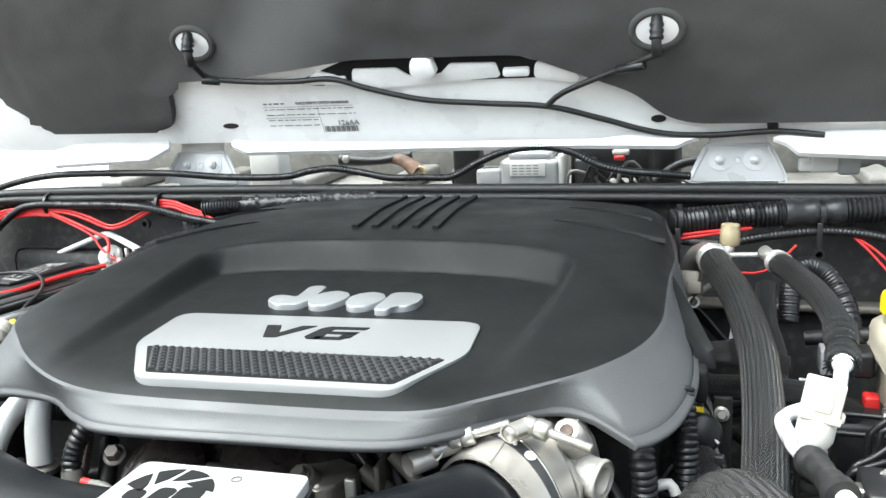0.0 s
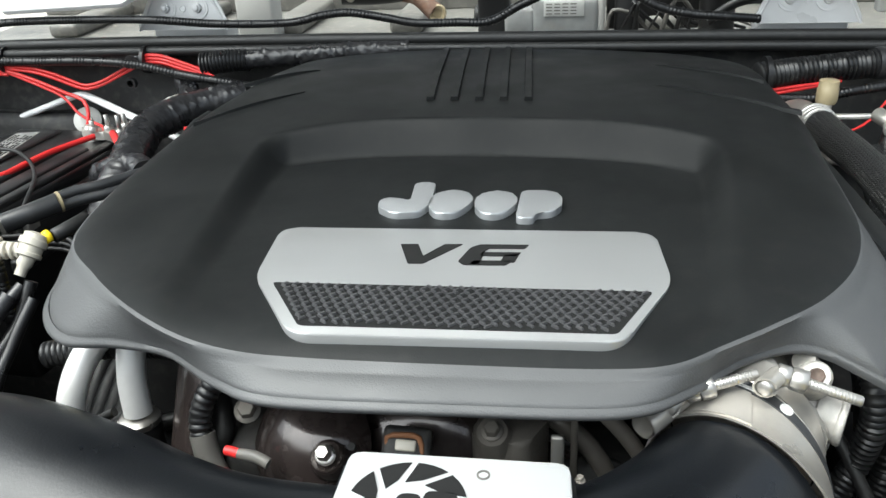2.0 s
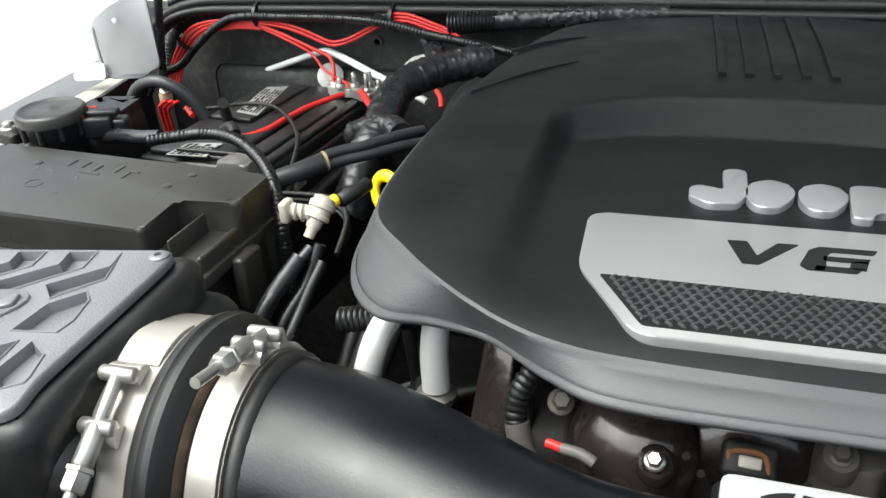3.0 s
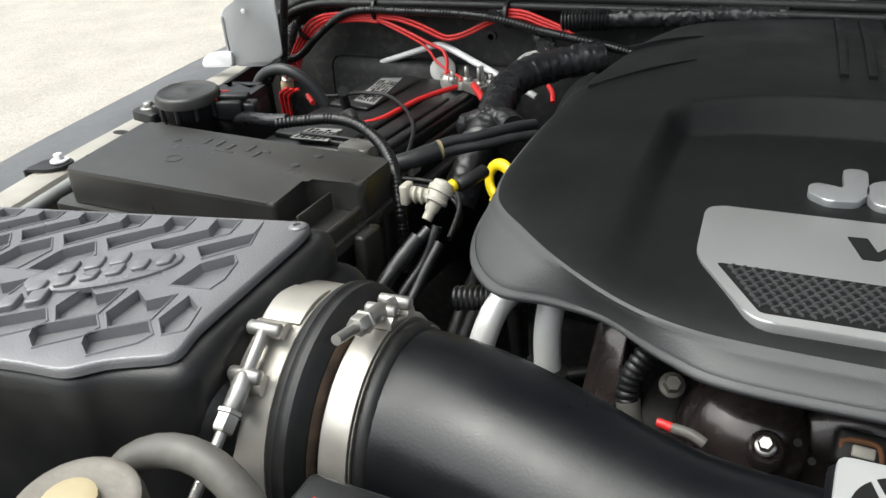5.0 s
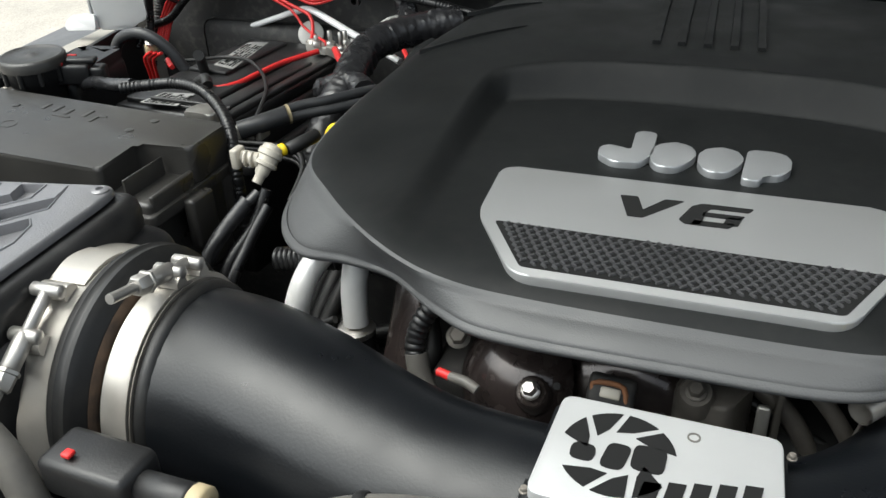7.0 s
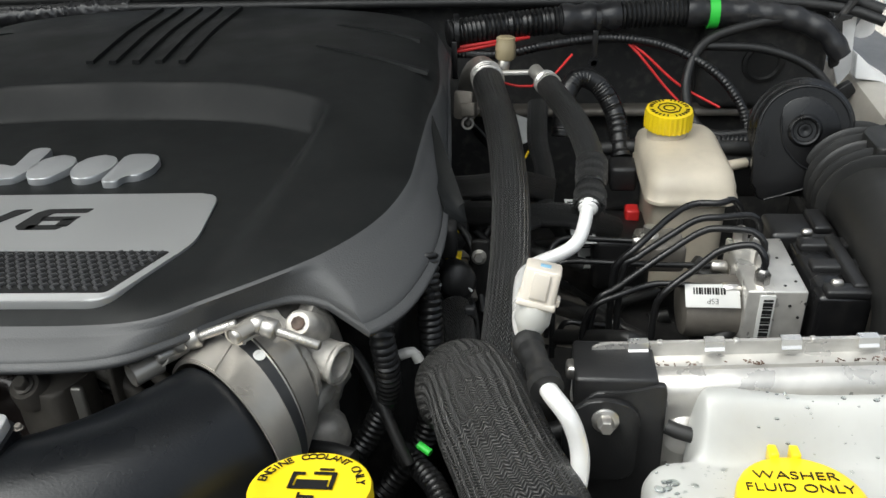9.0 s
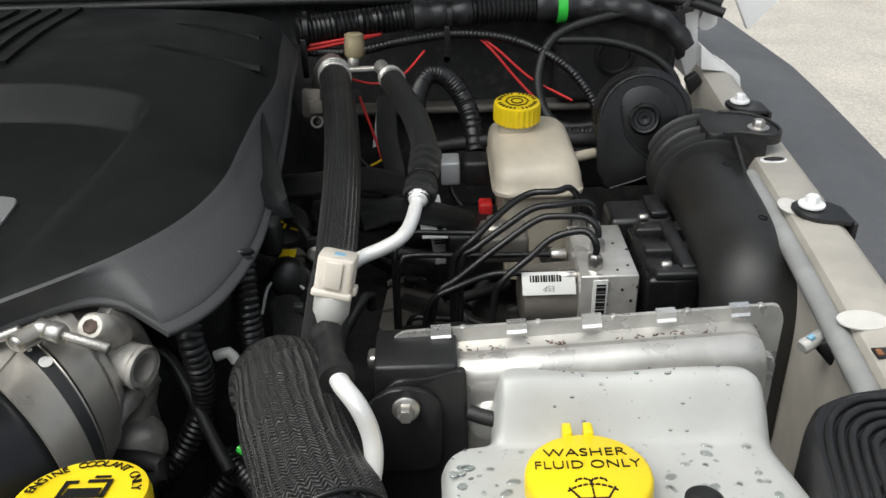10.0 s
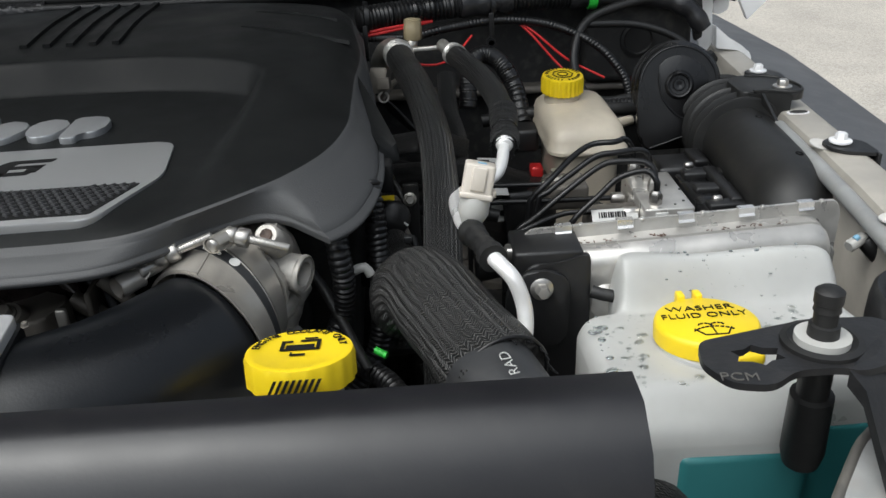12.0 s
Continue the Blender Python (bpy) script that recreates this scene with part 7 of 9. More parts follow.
part("nut", lathe((0.2915, 1.03, 1.259), (-0.05, -0.95, -0.1), [(0, 0.0078), (0.008, 0.0078), (0.011, 0.0055)], 14), "pipe", lq)
tip = plane_on((0.2530, 0.8415, 1.3065), (0.97, -0.12, -0.18), (0.20, 0.2, 1))
sw = part("pressure_plug", prism(rounded([(-0.0095, -0.0085), (0.0095, -0.0085), (0.0095, 0.0085), (-0.0095, 0.0085)], 0.003, 3), -0.010, 0.010, 0.0012, m=tip @ Matrix(((1, 0, 0, 0), (0, 0, 1, 0), (0, -1, 0, 0), (0, 0, 0, 1)))), "plugcream", lq, "cream plug on a white sensor")
part("plug_latch", box(-0.0045, 0.0045, -0.006, 0.0085, 0.0080, 0.0100, 0.0008, m=tip), "plugcream", sw)
part("plug_shoulder", box(-0.0103, 0.0103, -0.0115, -0.0075, -0.0092, 0.0092, 0.0012, m=tip), "plugcream", sw)
part("plug_foot", box(0.0095, 0.0120, -0.010, -0.005, -0.003, 0.004, 0.001, m=tip), "plugcream", sw)
part("blue_dot", box(-0.002, 0.0035, 0.0100, 0.0104, -0.0015, 0.0025, 0, m=tip), "blue", sw)
part("pressure_sensor", lathe((0.2510, 0.8395, 1.2965), (-0.20, -0.2, -1), [(0, 0.0090), (0.002, 0.0096), (0.011, 0.0096), (0.014, 0.0080), (0.020, 0.0055), (0.024, 0.005)], 14), "lightplastic", lq)
part("clamp_sleeve", tube([(0.2465, 0.829, 1.277), (0.2515, 0.808, 1.279), (0.2560, 0.789, 1.279)], 0.0115, 18, 0.002, lambda s, L: 0.0072 + (0.0014 if s < 0.005 or s > L - 0.007 else 0) - (0.0008 if 0.016 < s < 0.026 else 0)), "rubber", lq, "black rubber clamp sleeve")
part("discharge_pipe", tube([(0.2545, 0.795, 1.279), (0.258, 0.787, 1.278), (0.266, 0.779, 1.271), (0.271, 0.775, 1.258), (0.272, 0.770, 1.246), (0.269, 0.764, 1.232), (0.262, 0.765, 1.212), (0.255, 0.765, 1.18)], 0.0047, 16, 0.003), "pipe", lq, "bare aluminium pipe")

HOSES_RIGHT = [(0.90, 1.0), (1.03, 0.985), (1.10, 1.005), (1.19, 1.04), (1.30, 1.045)]
resize(ac, RIGHT, HOSES_RIGHT)
resize(lq, RIGHT, HOSES_RIGHT)

vh = thing("vacuum_hose", (0.31, 1.22, 1.25), "black ribbed hose looping to a grey plug", "hose")
part("hose", tube([(0.285, 1.22, 1.23), (0.288, 1.235, 1.262), (0.300, 1.25, 1.277), (0.320, 1.25, 1.270), (0.336, 1.235, 1.245), (0.341, 1.205, 1.215)], 0.0105, 16, 0.0013, lambda s, L: 0.0098 * (1 - 0.08 * (0.5 + 0.5 * math.cos(s * 1900)))), "loom", vh)
part("hose", tube([(0.262, 1.19, 1.275), (0.262, 1.165, 1.25), (0.268, 1.14, 1.225), (0.262, 1.11, 1.205), (0.24, 1.10, 1.20)], 0.009, 14, 0.005), "braid", vh)
part("hose", tube([(0.33, 1.13, 1.18), (0.29, 1.115, 1.20), (0.25, 1.11, 1.205), (0.20, 1.12, 1.20)], 0.011, 14, 0.005), "braid", vh)
part("plug", box(0.308, 0.325, 1.165, 1.19, 1.200, 1.222, 0.002), "silver", vh, "grey plug")
part("plug_body", box(0.328, 0.352, 1.165, 1.195, 1.198, 1.222, 0.004), "black", vh)

part("cream_tag", prism([(-0.014, -0.016), (0.014, -0.010), (0.012, 0.012), (-0.002, 0.020)], -0.0005, 0.0005, m=plane_on((0.246, 1.33, 1.190), (0.95, 0.2, 0.1), (0.1, 0.5, 0.85))), "label", vh, "cream paper tag")
part("thin_red_wire", tube([(0.226, 1.315, 1.235), (0.232, 1.307, 1.218), (0.242, 1.295, 1.192), (0.248, 1.275, 1.180)], 0.0016, 8), "red", vh)
part("thin_yellow_wire", tube([(0.236, 1.275, 1.174), (0.248, 1.275, 1.180), (0.255, 1.28, 1.190), (0.260, 1.285, 1.205)], 0.0014, 8), "yellow", vh)
for k in range(4):
    part("thin_black_wire", tube([(0.190 + 0.004 * k, 1.24, 1.244 - 0.006 * k), (0.206 + 0.004 * k, 1.225, 1.236 - 0.007 * k), (0.224 + 0.002 * k, 1.215, 1.218 - 0.004 * k), (0.242, 1.205, 1.200 - 0.002 * k)], 0.0018 + 0.0003 * (k % 2), 8), "rubber", vh)
resize(vh, RIGHT, [(1.10, 1.06), (1.16, 1.09), (1.33, 1.06)])
rbk = thing("rear_bracket", (0.19, 1.22, 1.25), "small dull steel bracket beside the refrigerant elbow", "bracket")
part("plate", prism(rounded([(-0.010, -0.012), (0.006, -0.014), (0.010, 0.012), (-0.008, 0.014)], 0.003), 0, 0.003, 0.001, m=plane_on((0.191, 1.222, 1.262), (0.95, -0.2, 0.1), (0, 0.3, 0.95))), "casting", rbk)
part("fold", box(-0.003, 0.010, -0.002, 0.010, 0, 0.010, 0.001, m=plane_on((0.194, 1.218, 1.255), (0.95, -0.2, 0.1), (0, 0.3, 0.95))), "casting", rbk)
part("ring", lathe((0.194, 1.216, 1.246), (0.3, -0.9, 0.3), [(0, 0.006), (0.003, 0.006), (0.003, 0.0042), (0, 0.0042)], 16, cap=False), "alu", rbk)
part("stay", tube([(0.192, 1.225, 1.240), (0.204, 1.24, 1.252), (0.216, 1.25, 1.258)], 0.003, 8), "casting", rbk)
resize(rbk, RIGHT, [(0, 1.04)])
tw = thing("strut_tower", (0.3, 1.1, 0.9), "dark metal brackets and wiring below the hoses", "bracket")
part("tower", box(0.20, 0.44, 1.02, 1.30, 0.95, 1.10, 0.03, 3), "grime", tw)
part("label_plate", box(0.298, 0.318, 1.10, 1.145, 1.165, 1.168, 0.001, m=Matrix.Translation((0.308, 1.12, 1.166)) @ pose(0, 0, 0, 35, 0, 8) @ Matrix.Translation((-0.308, -1.12, -1.166))), "label", tw)
bars(Matrix.Translation((0.308, 1.12, 1.167)) @ pose(0, 0, 0, 35, 0, 8) @ Matrix.Translation((0, 0, 0.002)), [(-0.008, 0.002, 0.018 - 0.0025 * k, 0.0192 - 0.0025 * k) for k in range(9)] + [(-0.004, 0.004, -0.016, -0.010)], "ink", tw)
part("red_tab", box(0.340, 0.352, 1.125, 1.14, 1.188, 1.200, 0.002), "red", tw)
part("dark_module", box(0.31, 0.36, 1.09, 1.15, 1.14, 1.19, 0.006), "black", tw)
part("rear_stay", box(0.205, 0.219, 1.028, 1.033, 1.12, 1.225, 0.0015), "grime", tw, "dull upright steel stay")
part("stay_bolt", hex_bolt((0.211, 1.027, 1.212), (0, -1, 0.3), 0.0042, 0.005, 1.4), "alu", tw)
part("cross_hose", tube([(0.160, 1.125, 1.222), (0.199, 1.12, 1.226), (0.242, 1.12, 1.230), (0.275, 1.12, 1.222)], 0.0105, 16, 0.005), "braid", tw)
part("heat_shield", prism(rounded([(0.252, 1.045), (0.300, 1.035), (0.310, 1.085), (0.292, 1.118), (0.258, 1.118)], 0.008), 1.118, 1.126, 0.003), "casting", tw, "dull crumpled metal shield")
part("shield_edge", tube([(0.257, 1.117, 1.128), (0.275, 1.120, 1.131), (0.291, 1.117, 1.129)], 0.003, 8), "sheet", tw)
part("shield_seam", tube([(0.255, 1.075, 1.127), (0.280, 1.080, 1.129), (0.308, 1.078, 1.127)], 0.0018, 8), "casting", tw)
part("shield_bolt", hex_bolt((0.252, 1.145, 1.145), (0, -0.3, 1), 0.006, 0.006, 1.4), "alu", tw)
part("barcode_tag", box(-0.011, 0.011, -0.022, 0.022, 0, 0.0008, 0.0003, m=plane_on((0.2985, 1.100, 1.203), (0.94, 0.25, -0.15), (-0.15, 0.85, 0.5))), "label", tw, "curled white barcode tag")
bars(plane_on((0.2985, 1.100, 1.203), (0.94, 0.25, -0.15), (-0.15, 0.85, 0.5)), [(-0.009, 0.001, 0.018 - 0.0026 * k, 0.0193 - 0.0026 * k) for k in range(10)] + [(0.003, 0.008, -0.014, -0.002)], "ink", tw, depth=0.0011)
part("yellow_sticker", box(0.186, 0.198, 1.015, 1.027, 1.2155, 1.217, 0.0004), "yellow", tw)
part("filler_tube", cyl((0.178, 1.07, 1.18), (0.198, 0.985, 1.215), 0.014, 18, 0.003), "black", tw, "black tube with a faint sticker")
qf = part("quick_fitting", lathe((0.1905, 1.036, 1.208), (0.25, -0.6, -0.5), [(0, 0.0095), (0.004, 0.0115), (0.007, 0.0115), (0.008, 0.0095), (0.018, 0.0095), (0.019, 0.0110), (0.026, 0.0105), (0.028, 0.0085), (0.04, 0.0085)], 18), "casting", tw, "dull bronze-grey pipe fitting")
part("fitting_ring", lathe((0.1945, 1.0265, 1.200), (0.25, -0.6, -0.5), [(0, 0.0112), (0.002, 0.0116), (0.004, 0.0112)], 18), "rubber", qf)
part("sleeved_hose", tube([(0.150, 1.000, 1.215), (0.172, 1.008, 1.212), (0.190, 1.010, 1.198), (0.200, 0.998, 1.176), (0.203, 0.98, 1.14)], 0.011, 16, 0.005), "braid", tw)
part("sleeved_hose", tube([(0.195, 0.975, 1.20), (0.200, 0.955, 1.195), (0.204, 0.930, 1.178), (0.204, 0.91, 1.14)], 0.0115, 16, 0.005), "braid", tw)
part("tie", lathe((0.199, 0.962, 1.1965), (0.2, -0.95, -0.25), [(0, 0.0122), (0.003, 0.0122)], 18), "loom", tw)
part("tie_head", box(0.204, 0.211, 0.957, 0.963, 1.205, 1.211, 0.001), "greyhose", tw)
part("thin_loop", tube([(0.180, 0.965, 1.20), (0.184, 0.982, 1.213), (0.196, 0.990, 1.216), (0.208, 0.984, 1.208)], 0.0011, 6, 0.003), "label", tw)
part("wire_bundle", tube([(0.172, 1.09, 1.205), (0.190, 1.075, 1.215), (0.205, 1.055, 1.20), (0.214, 1.02, 1.165)], 0.0032, 8), "rubber", tw)
part("oil_cap", lathe((0.172, 1.092, 1.196), (0.15, -0.35, 0.9), [(0, 0.026), (0.010, 0.0265), (0.014, 0.024), (0.0145, 0.015)], 28), "black", tw, "black filler cap with a yellow print")
bars(plane_on((0.1785, 1.077, 1.2105), (0.95, -0.2, -0.2), (0.2, 0.9, 0.3)), [(-0.005, 0.004, 0.003, 0.005), (-0.005, -0.003, -0.002, 0.003), (0.001, 0.003, -0.002, 0.003), (0.007, 0.018, -0.001, 0.001)], "yellow", tw)
rng = random.Random(21)
reshape(tw, lambda p: Vector(RIGHT) + (p - Vector(RIGHT)) * table([(0.22, 1.0), (0.28, 1.09), (0.34, 1.12)], p.x))
own = bmesh.new()
for k in range(34):
    x, y, z = rng.uniform(0.18, 0.42), rng.uniform(0.90, 1.34), rng.uniform(1.06, 1.14)
    tube([(x, y, z), (x + rng.uniform(-0.06, 0.06), y + rng.uniform(-0.06, 0.06), z + rng.uniform(-0.02, 0.04)), (x + rng.uniform(-0.1, 0.1), y + rng.uniform(-0.1, 0.1), z - rng.uniform(0.0, 0.08))], rng.uniform(0.003, 0.009), 8, 0.012, bm=own)
tagged(part("hidden_cables", own, "rubber"), "tangle of dark cables in the shade", "cables", kind="stuff")

# ---- firewall harness, right ----
hr = thing("wiring_harness", (0.35, 1.38, 1.30), "thick black corrugated harness with taped joints", "harness", "firewall harnesses")
part("loom", corrugated([(0.165, 1.335, 1.298), (0.21, 1.35, 1.300), (0.27, 1.365, 1.302), (0.29, 1.368, 1.303)], 0.0145, 0.005), "loom", hr)
part("taped_joint", tube([(0.283, 1.367, 1.303), (0.31, 1.372, 1.303), (0.345, 1.376, 1.304)], 0.0165, 16, 0.004, lambda s, L: 0.0155 + 0.0012 * math.sin(s * 260)), "tape", hr)
part("loom", corrugated([(0.34, 1.375, 1.304), (0.38, 1.38, 1.305), (0.42, 1.383, 1.305)], 0.0145, 0.005), "loom", hr)
part("taped_joint", tube([(0.415, 1.383, 1.305), (0.46, 1.383, 1.304), (0.52, 1.378, 1.299), (0.555, 1.368, 1.286), (0.575, 1.36, 1.262)], 0.0165, 18, 0.003, lambda s, L: 0.0160 - 0.0055 * s / L + 0.0009 * math.sin(s * 240)), "tape", hr)
part("green_band", lathe((0.437, 1.383, 1.3045), (1, 0, 0), [(0, 0.0172), (0.010, 0.0172)], 18), "green", hr, "bright green tape band")
for x, y in ((0.172, 1.337), (0.318, 1.372)):
    part("tie", lathe((x, y, 1.300), (1, 0.1, 0), [(0, 0.018), (0.005, 0.018)], 16), "loom", hr)
    part("tie_tail", box(x - 0.002, x + 0.004, y - 0.02, y - 0.017, 1.255, 1.295, 0.001), "loom", hr)
part("tie_clip", lathe((0.318, 1.35, 1.262), (0, -1, 0), [(0, 0.006), (0.006, 0.006), (0.006, 0.0035), (0, 0.0035)], 14), "loom", hr)
part("thin_loom", corrugated([(0.17, 1.335, 1.278), (0.22, 1.338, 1.275), (0.27, 1.350, 1.281), (0.33, 1.362, 1.284), (0.39, 1.36, 1.276), (0.44, 1.34, 1.255), (0.468, 1.32, 1.225), (0.475, 1.30, 1.20)], 0.0052), "loom", hr)
for k in range(2):
    part("red_wire", tube([(0.175, 1.33, 1.285 - 0.004 * k), (0.21, 1.338, 1.288 - 0.003 * k), (0.25, 1.352, 1.289)], 0.0019, 8), "red", hr)
    part("red_wire", tube([(0.345, 1.37, 1.284), (0.365 + 0.006 * k, 1.36, 1.268), (0.395 + 0.012 * k, 1.345, 1.235 + 0.004 * k), (0.42 + 0.03 * k, 1.33, 1.212 + 0.006 * k)], 0.0015, 8), "red", hr)
part("red_wire", tube([(0.19, 1.32, 1.262), (0.24, 1.315, 1.248), (0.27, 1.325, 1.252), (0.295, 1.345, 1.272)], 0.0014, 8), "red", hr)
wire("black_cable", "black cable looping down the firewall", [
    ("line", [(0.545, 1.375, 1.300), (0.49, 1.37, 1.296), (0.435, 1.36, 1.28), (0.415, 1.34, 1.25), (0.418, 1.32, 1.215), (0.44, 1.30, 1.20), (0.50, 1.30, 1.205)], 0.0052, "rubber", ""),
    ("line", [(0.43, 1.36, 1.275), (0.49, 1.358, 1.272), (0.535, 1.35, 1.258), (0.56, 1.34, 1.235), (0.567, 1.335, 1.20)], 0.0045, "rubber", ""),
    ("loom", [(0.36, 1.29, 1.195), (0.42, 1.28, 1.20), (0.48, 1.27, 1.205), (0.54, 1.27, 1.21)], 0.0075, "loom", "loom"),
    ("line", [(0.30, 1.28, 1.19), (0.36, 1.27, 1.20), (0.43, 1.255, 1.205), (0.50, 1.26, 1.20)], 0.0075, "rubber", "")])

# ---- brake fluid reservoir ----
br = thing("brake_reservoir", (0.39, 1.17, 1.12), "ivory plastic brake fluid reservoir with a yellow cap", "reservoir")
WAIST = 1.2035
loops = []
for z, x0, x1, y0, y1, r in ((1.12, 0.361, 0.427, 1.118, 1.210, 0.014), (WAIST - 0.007, 0.360, 0.428, 1.118, 1.216, 0.016), (WAIST - 0.0025, 0.359, 0.429, 1.117, 1.218, 0.018), (WAIST, 0.354, 0.434, 1.112, 1.225, 0.018), (WAIST + 0.002, 0.352, 0.436, 1.110, 1.228, 0.018), (WAIST + 0.005, 0.352, 0.436, 1.110, 1.230, 0.018), (WAIST + 0.007, 0.3535, 0.4345, 1.112, 1.231, 0.018), (1.217, 0.3535, 0.4345, 1.114, 1.236, 0.018), (1.226, 0.356, 0.432, 1.118, 1.236, 0.02), (1.2315, 0.362, 0.426, 1.128, 1.232, 0.02), (1.2345, 0.370, 0.415, 1.145, 1.226, 0.018), (1.236, 0.378, 0.40, 1.17, 1.215, 0.010)):
    loops.append([(x, y, z) for x, y in rounded([(x0, y0), (x1, y0), (x1, y1), (x0, y1)], r, 5)])
part("tank", rings(loops), "ivory", br)
part("neck", cyl((0.381, 1.197, 1.232), (0.381, 1.197, 1.246), 0.019, 24), "ivory", br)
cap = part("cap", ribbed_cap(Vector((0.381, 1.197, 1.243)), Vector((0, -0.05, 1)), 0.0230, 0.017, 26, 0.0014), "yellow", br, "ribbed yellow cap")
capm = plane_on((0.381, 1.1962, 1.2602), (1, 0, 0), (0, 1, 0.05))
own = bmesh.new()
for k in range(28):
    a = 2 * math.pi * k / 28
    if k % 7:
        box(-0.0006, 0.0008, 0.0155, 0.019, 0, 0.0004, 0, bm=own, m=capm @ pose(0, 0, 0, 0, 0, math.degrees(a)))
for r0, sg in ((0.0115, 8), (0.006, 20)):
    bmesh.ops.transform(own, matrix=Matrix.Identity(4), verts=[])
    d = lathe(capm @ Vector((0, 0, 0)), capm.to_3x3() @ Vector((0, 0, 1)), [(0, r0), (0.0004, r0), (0.0004, r0 - 0.0012), (0, r0 - 0.0012)], sg, cap=False)
    own = merge(own, d)
part("cap_print", own, "ink", cap, smooth=False)
part("side_nipple", cyl((0.434, 1.18, 1.21), (0.458, 1.185, 1.212), 0.005, 10, 0.001), "ivory", br)

resize(br, RIGHT, [(0, 1.065)])
shift(br, -0.002, 0.002, 0.007)
reshape(br, lambda p: Vector((0.372 + (p.x - 0.372) * 0.93, p.y, p.z)))

# ---- stability control unit with brake lines ----
ab2 = thing("brake_control_unit", (0.45, 1.02, 1.15), "machined aluminium brake block with a black module and grey motor", "brake unit")
part("block", box(0.414, 0.457, 0.982, 1.062, 1.13, 1.200, 0.0015), "sheet", ab2, "machined aluminium block")
for x, y in ((0.442, 0.99), (0.451, 0.996), (0.455, 1.02), (0.446, 1.03)):
    part("bore", cyl((x, y, 1.1995), (x, y, 1.2006), 0.0011, 12), "grime", ab2)
for x, z in ((0.445, 1.188), (0.452, 1.178), (0.456, 1.19)):
    part("bore", cyl((x, 0.9825, z), (x, 0.9812, z), 0.0011, 12), "grime", ab2)
part("barcode_label", box(0.423, 0.434, 0.9805, 0.982, 1.155, 1.197, 0.0003), "label", ab2)
bars(plane_on((0.4285, 0.9804, 1.176), (1, 0, 0), (0, 0, 1)), [(-0.003, 0.004, -0.019 + 0.0022 * k, -0.0178 + 0.0022 * k + 0.0004 * (k % 3)) for k in range(17)], "ink", ab2)
part("module", box(0.463, 0.502, 0.978, 1.062, 1.12, 1.198, 0.004), "horn", ab2, "black plastic control module")
for y in (0.985, 1.020, 1.053):
    part("module_tab", box(0.468, 0.507, y - 0.007, y + 0.007, 1.196, 1.203, 0.002), "black", ab2)
part("module_fin", box(0.488, 0.499, 0.984, 1.058, 1.197, 1.2055, 0.002), "black", ab2)
part("module_plug", box(0.452, 0.506, 1.070, 1.110, 1.14, 1.199, 0.005), "loom", ab2, "black latched plug")
part("plug_latch", box(0.486, 0.500, 1.072, 1.106, 1.197, 1.2045, 0.002), "loom", ab2)
for x, y in ((0.474, 1.066), (0.474, 0.99)):
    part("silver_pin", cyl((x, y, 1.203), (x + 0.008, y, 1.203), 0.0032, 10, 0.001), "steel", ab2)
part("motor", lathe((0.415, 1.012, 1.168), (-1, -0.05, 0), [(0, 0.024), (0.038, 0.024), (0.042, 0.022), (0.044, 0.012)], 32), "casting", ab2, "dull grey round pump motor")
lm2 = plane_on((0.392, 0.995, 1.1862), (1, 0, 0), (0, 0.72, 0.69))
lab = part("motor_label", box(-0.020, 0.020, -0.009, 0.009, 0.0028, 0.0034, 0.0002, m=lm2), "label", ab2, "white label with a barcode")
bars(lm2, [(-0.014 + 0.002 * k, -0.0130 + 0.002 * k + 0.0003 * (k % 3), 0.001, 0.0062) for k in range(12)], "ink", lab, depth=0.0039)
text("ESP", 0.006, lm2 @ pose(0.0, -0.004, 0.0034, 0, 0, 180), "ink", lab, "label_letters", 0.0004)
for k, (x, y) in enumerate(((0.424, 1.058), (0.434, 1.045), (0.432, 1.020), (0.426, 0.994))):
    nut = lathe((x, y, 1.2), (0, 0, 1), [(0, 0.0058), (0.009, 0.0058), (0.012, 0.0036)], 6)
    part("line_nut", nut, "steel", ab2)
lines = [
    [(0.424, 1.064, 1.208), (0.424, 1.066, 1.222), (0.416, 1.064, 1.233), (0.404, 1.056, 1.234), (0.384, 1.058, 1.232), (0.365, 1.047, 1.226), (0.338, 1.024, 1.212), (0.325, 1.021, 1.200), (0.321, 1.020, 1.186), (0.320, 1.015, 1.11)],
    [(0.434, 1.045, 1.208), (0.434, 1.046, 1.220), (0.426, 1.045, 1.229), (0.402, 1.040, 1.230), (0.384, 1.039, 1.228), (0.363, 1.031, 1.218), (0.338, 1.021, 1.204), (0.328, 1.019, 1.192), (0.325, 1.012, 1.11)],
    [(0.432, 1.020, 1.208), (0.432, 1.021, 1.218), (0.424, 1.026, 1.225), (0.400, 1.029, 1.226), (0.386, 1.029, 1.223), (0.362, 1.021, 1.210), (0.325, 1.010, 1.185), (0.307, 1.005, 1.170), (0.300, 1.00, 1.11)],
    [(0.426, 0.994, 1.208), (0.426, 0.996, 1.220), (0.418, 1.002, 1.227), (0.396, 1.003, 1.222), (0.379, 1.000, 1.208), (0.357, 0.994, 1.190), (0.351, 0.995, 1.170), (0.350, 0.99, 1.11)],
]
for pts in lines:
    bl = thing("brake_line", pts[0], "thin black coated brake line curving from the block", "brake line", "brake lines")
    part("tube", tube(pts, 0.0027, 12, 0.004), "loom", bl)
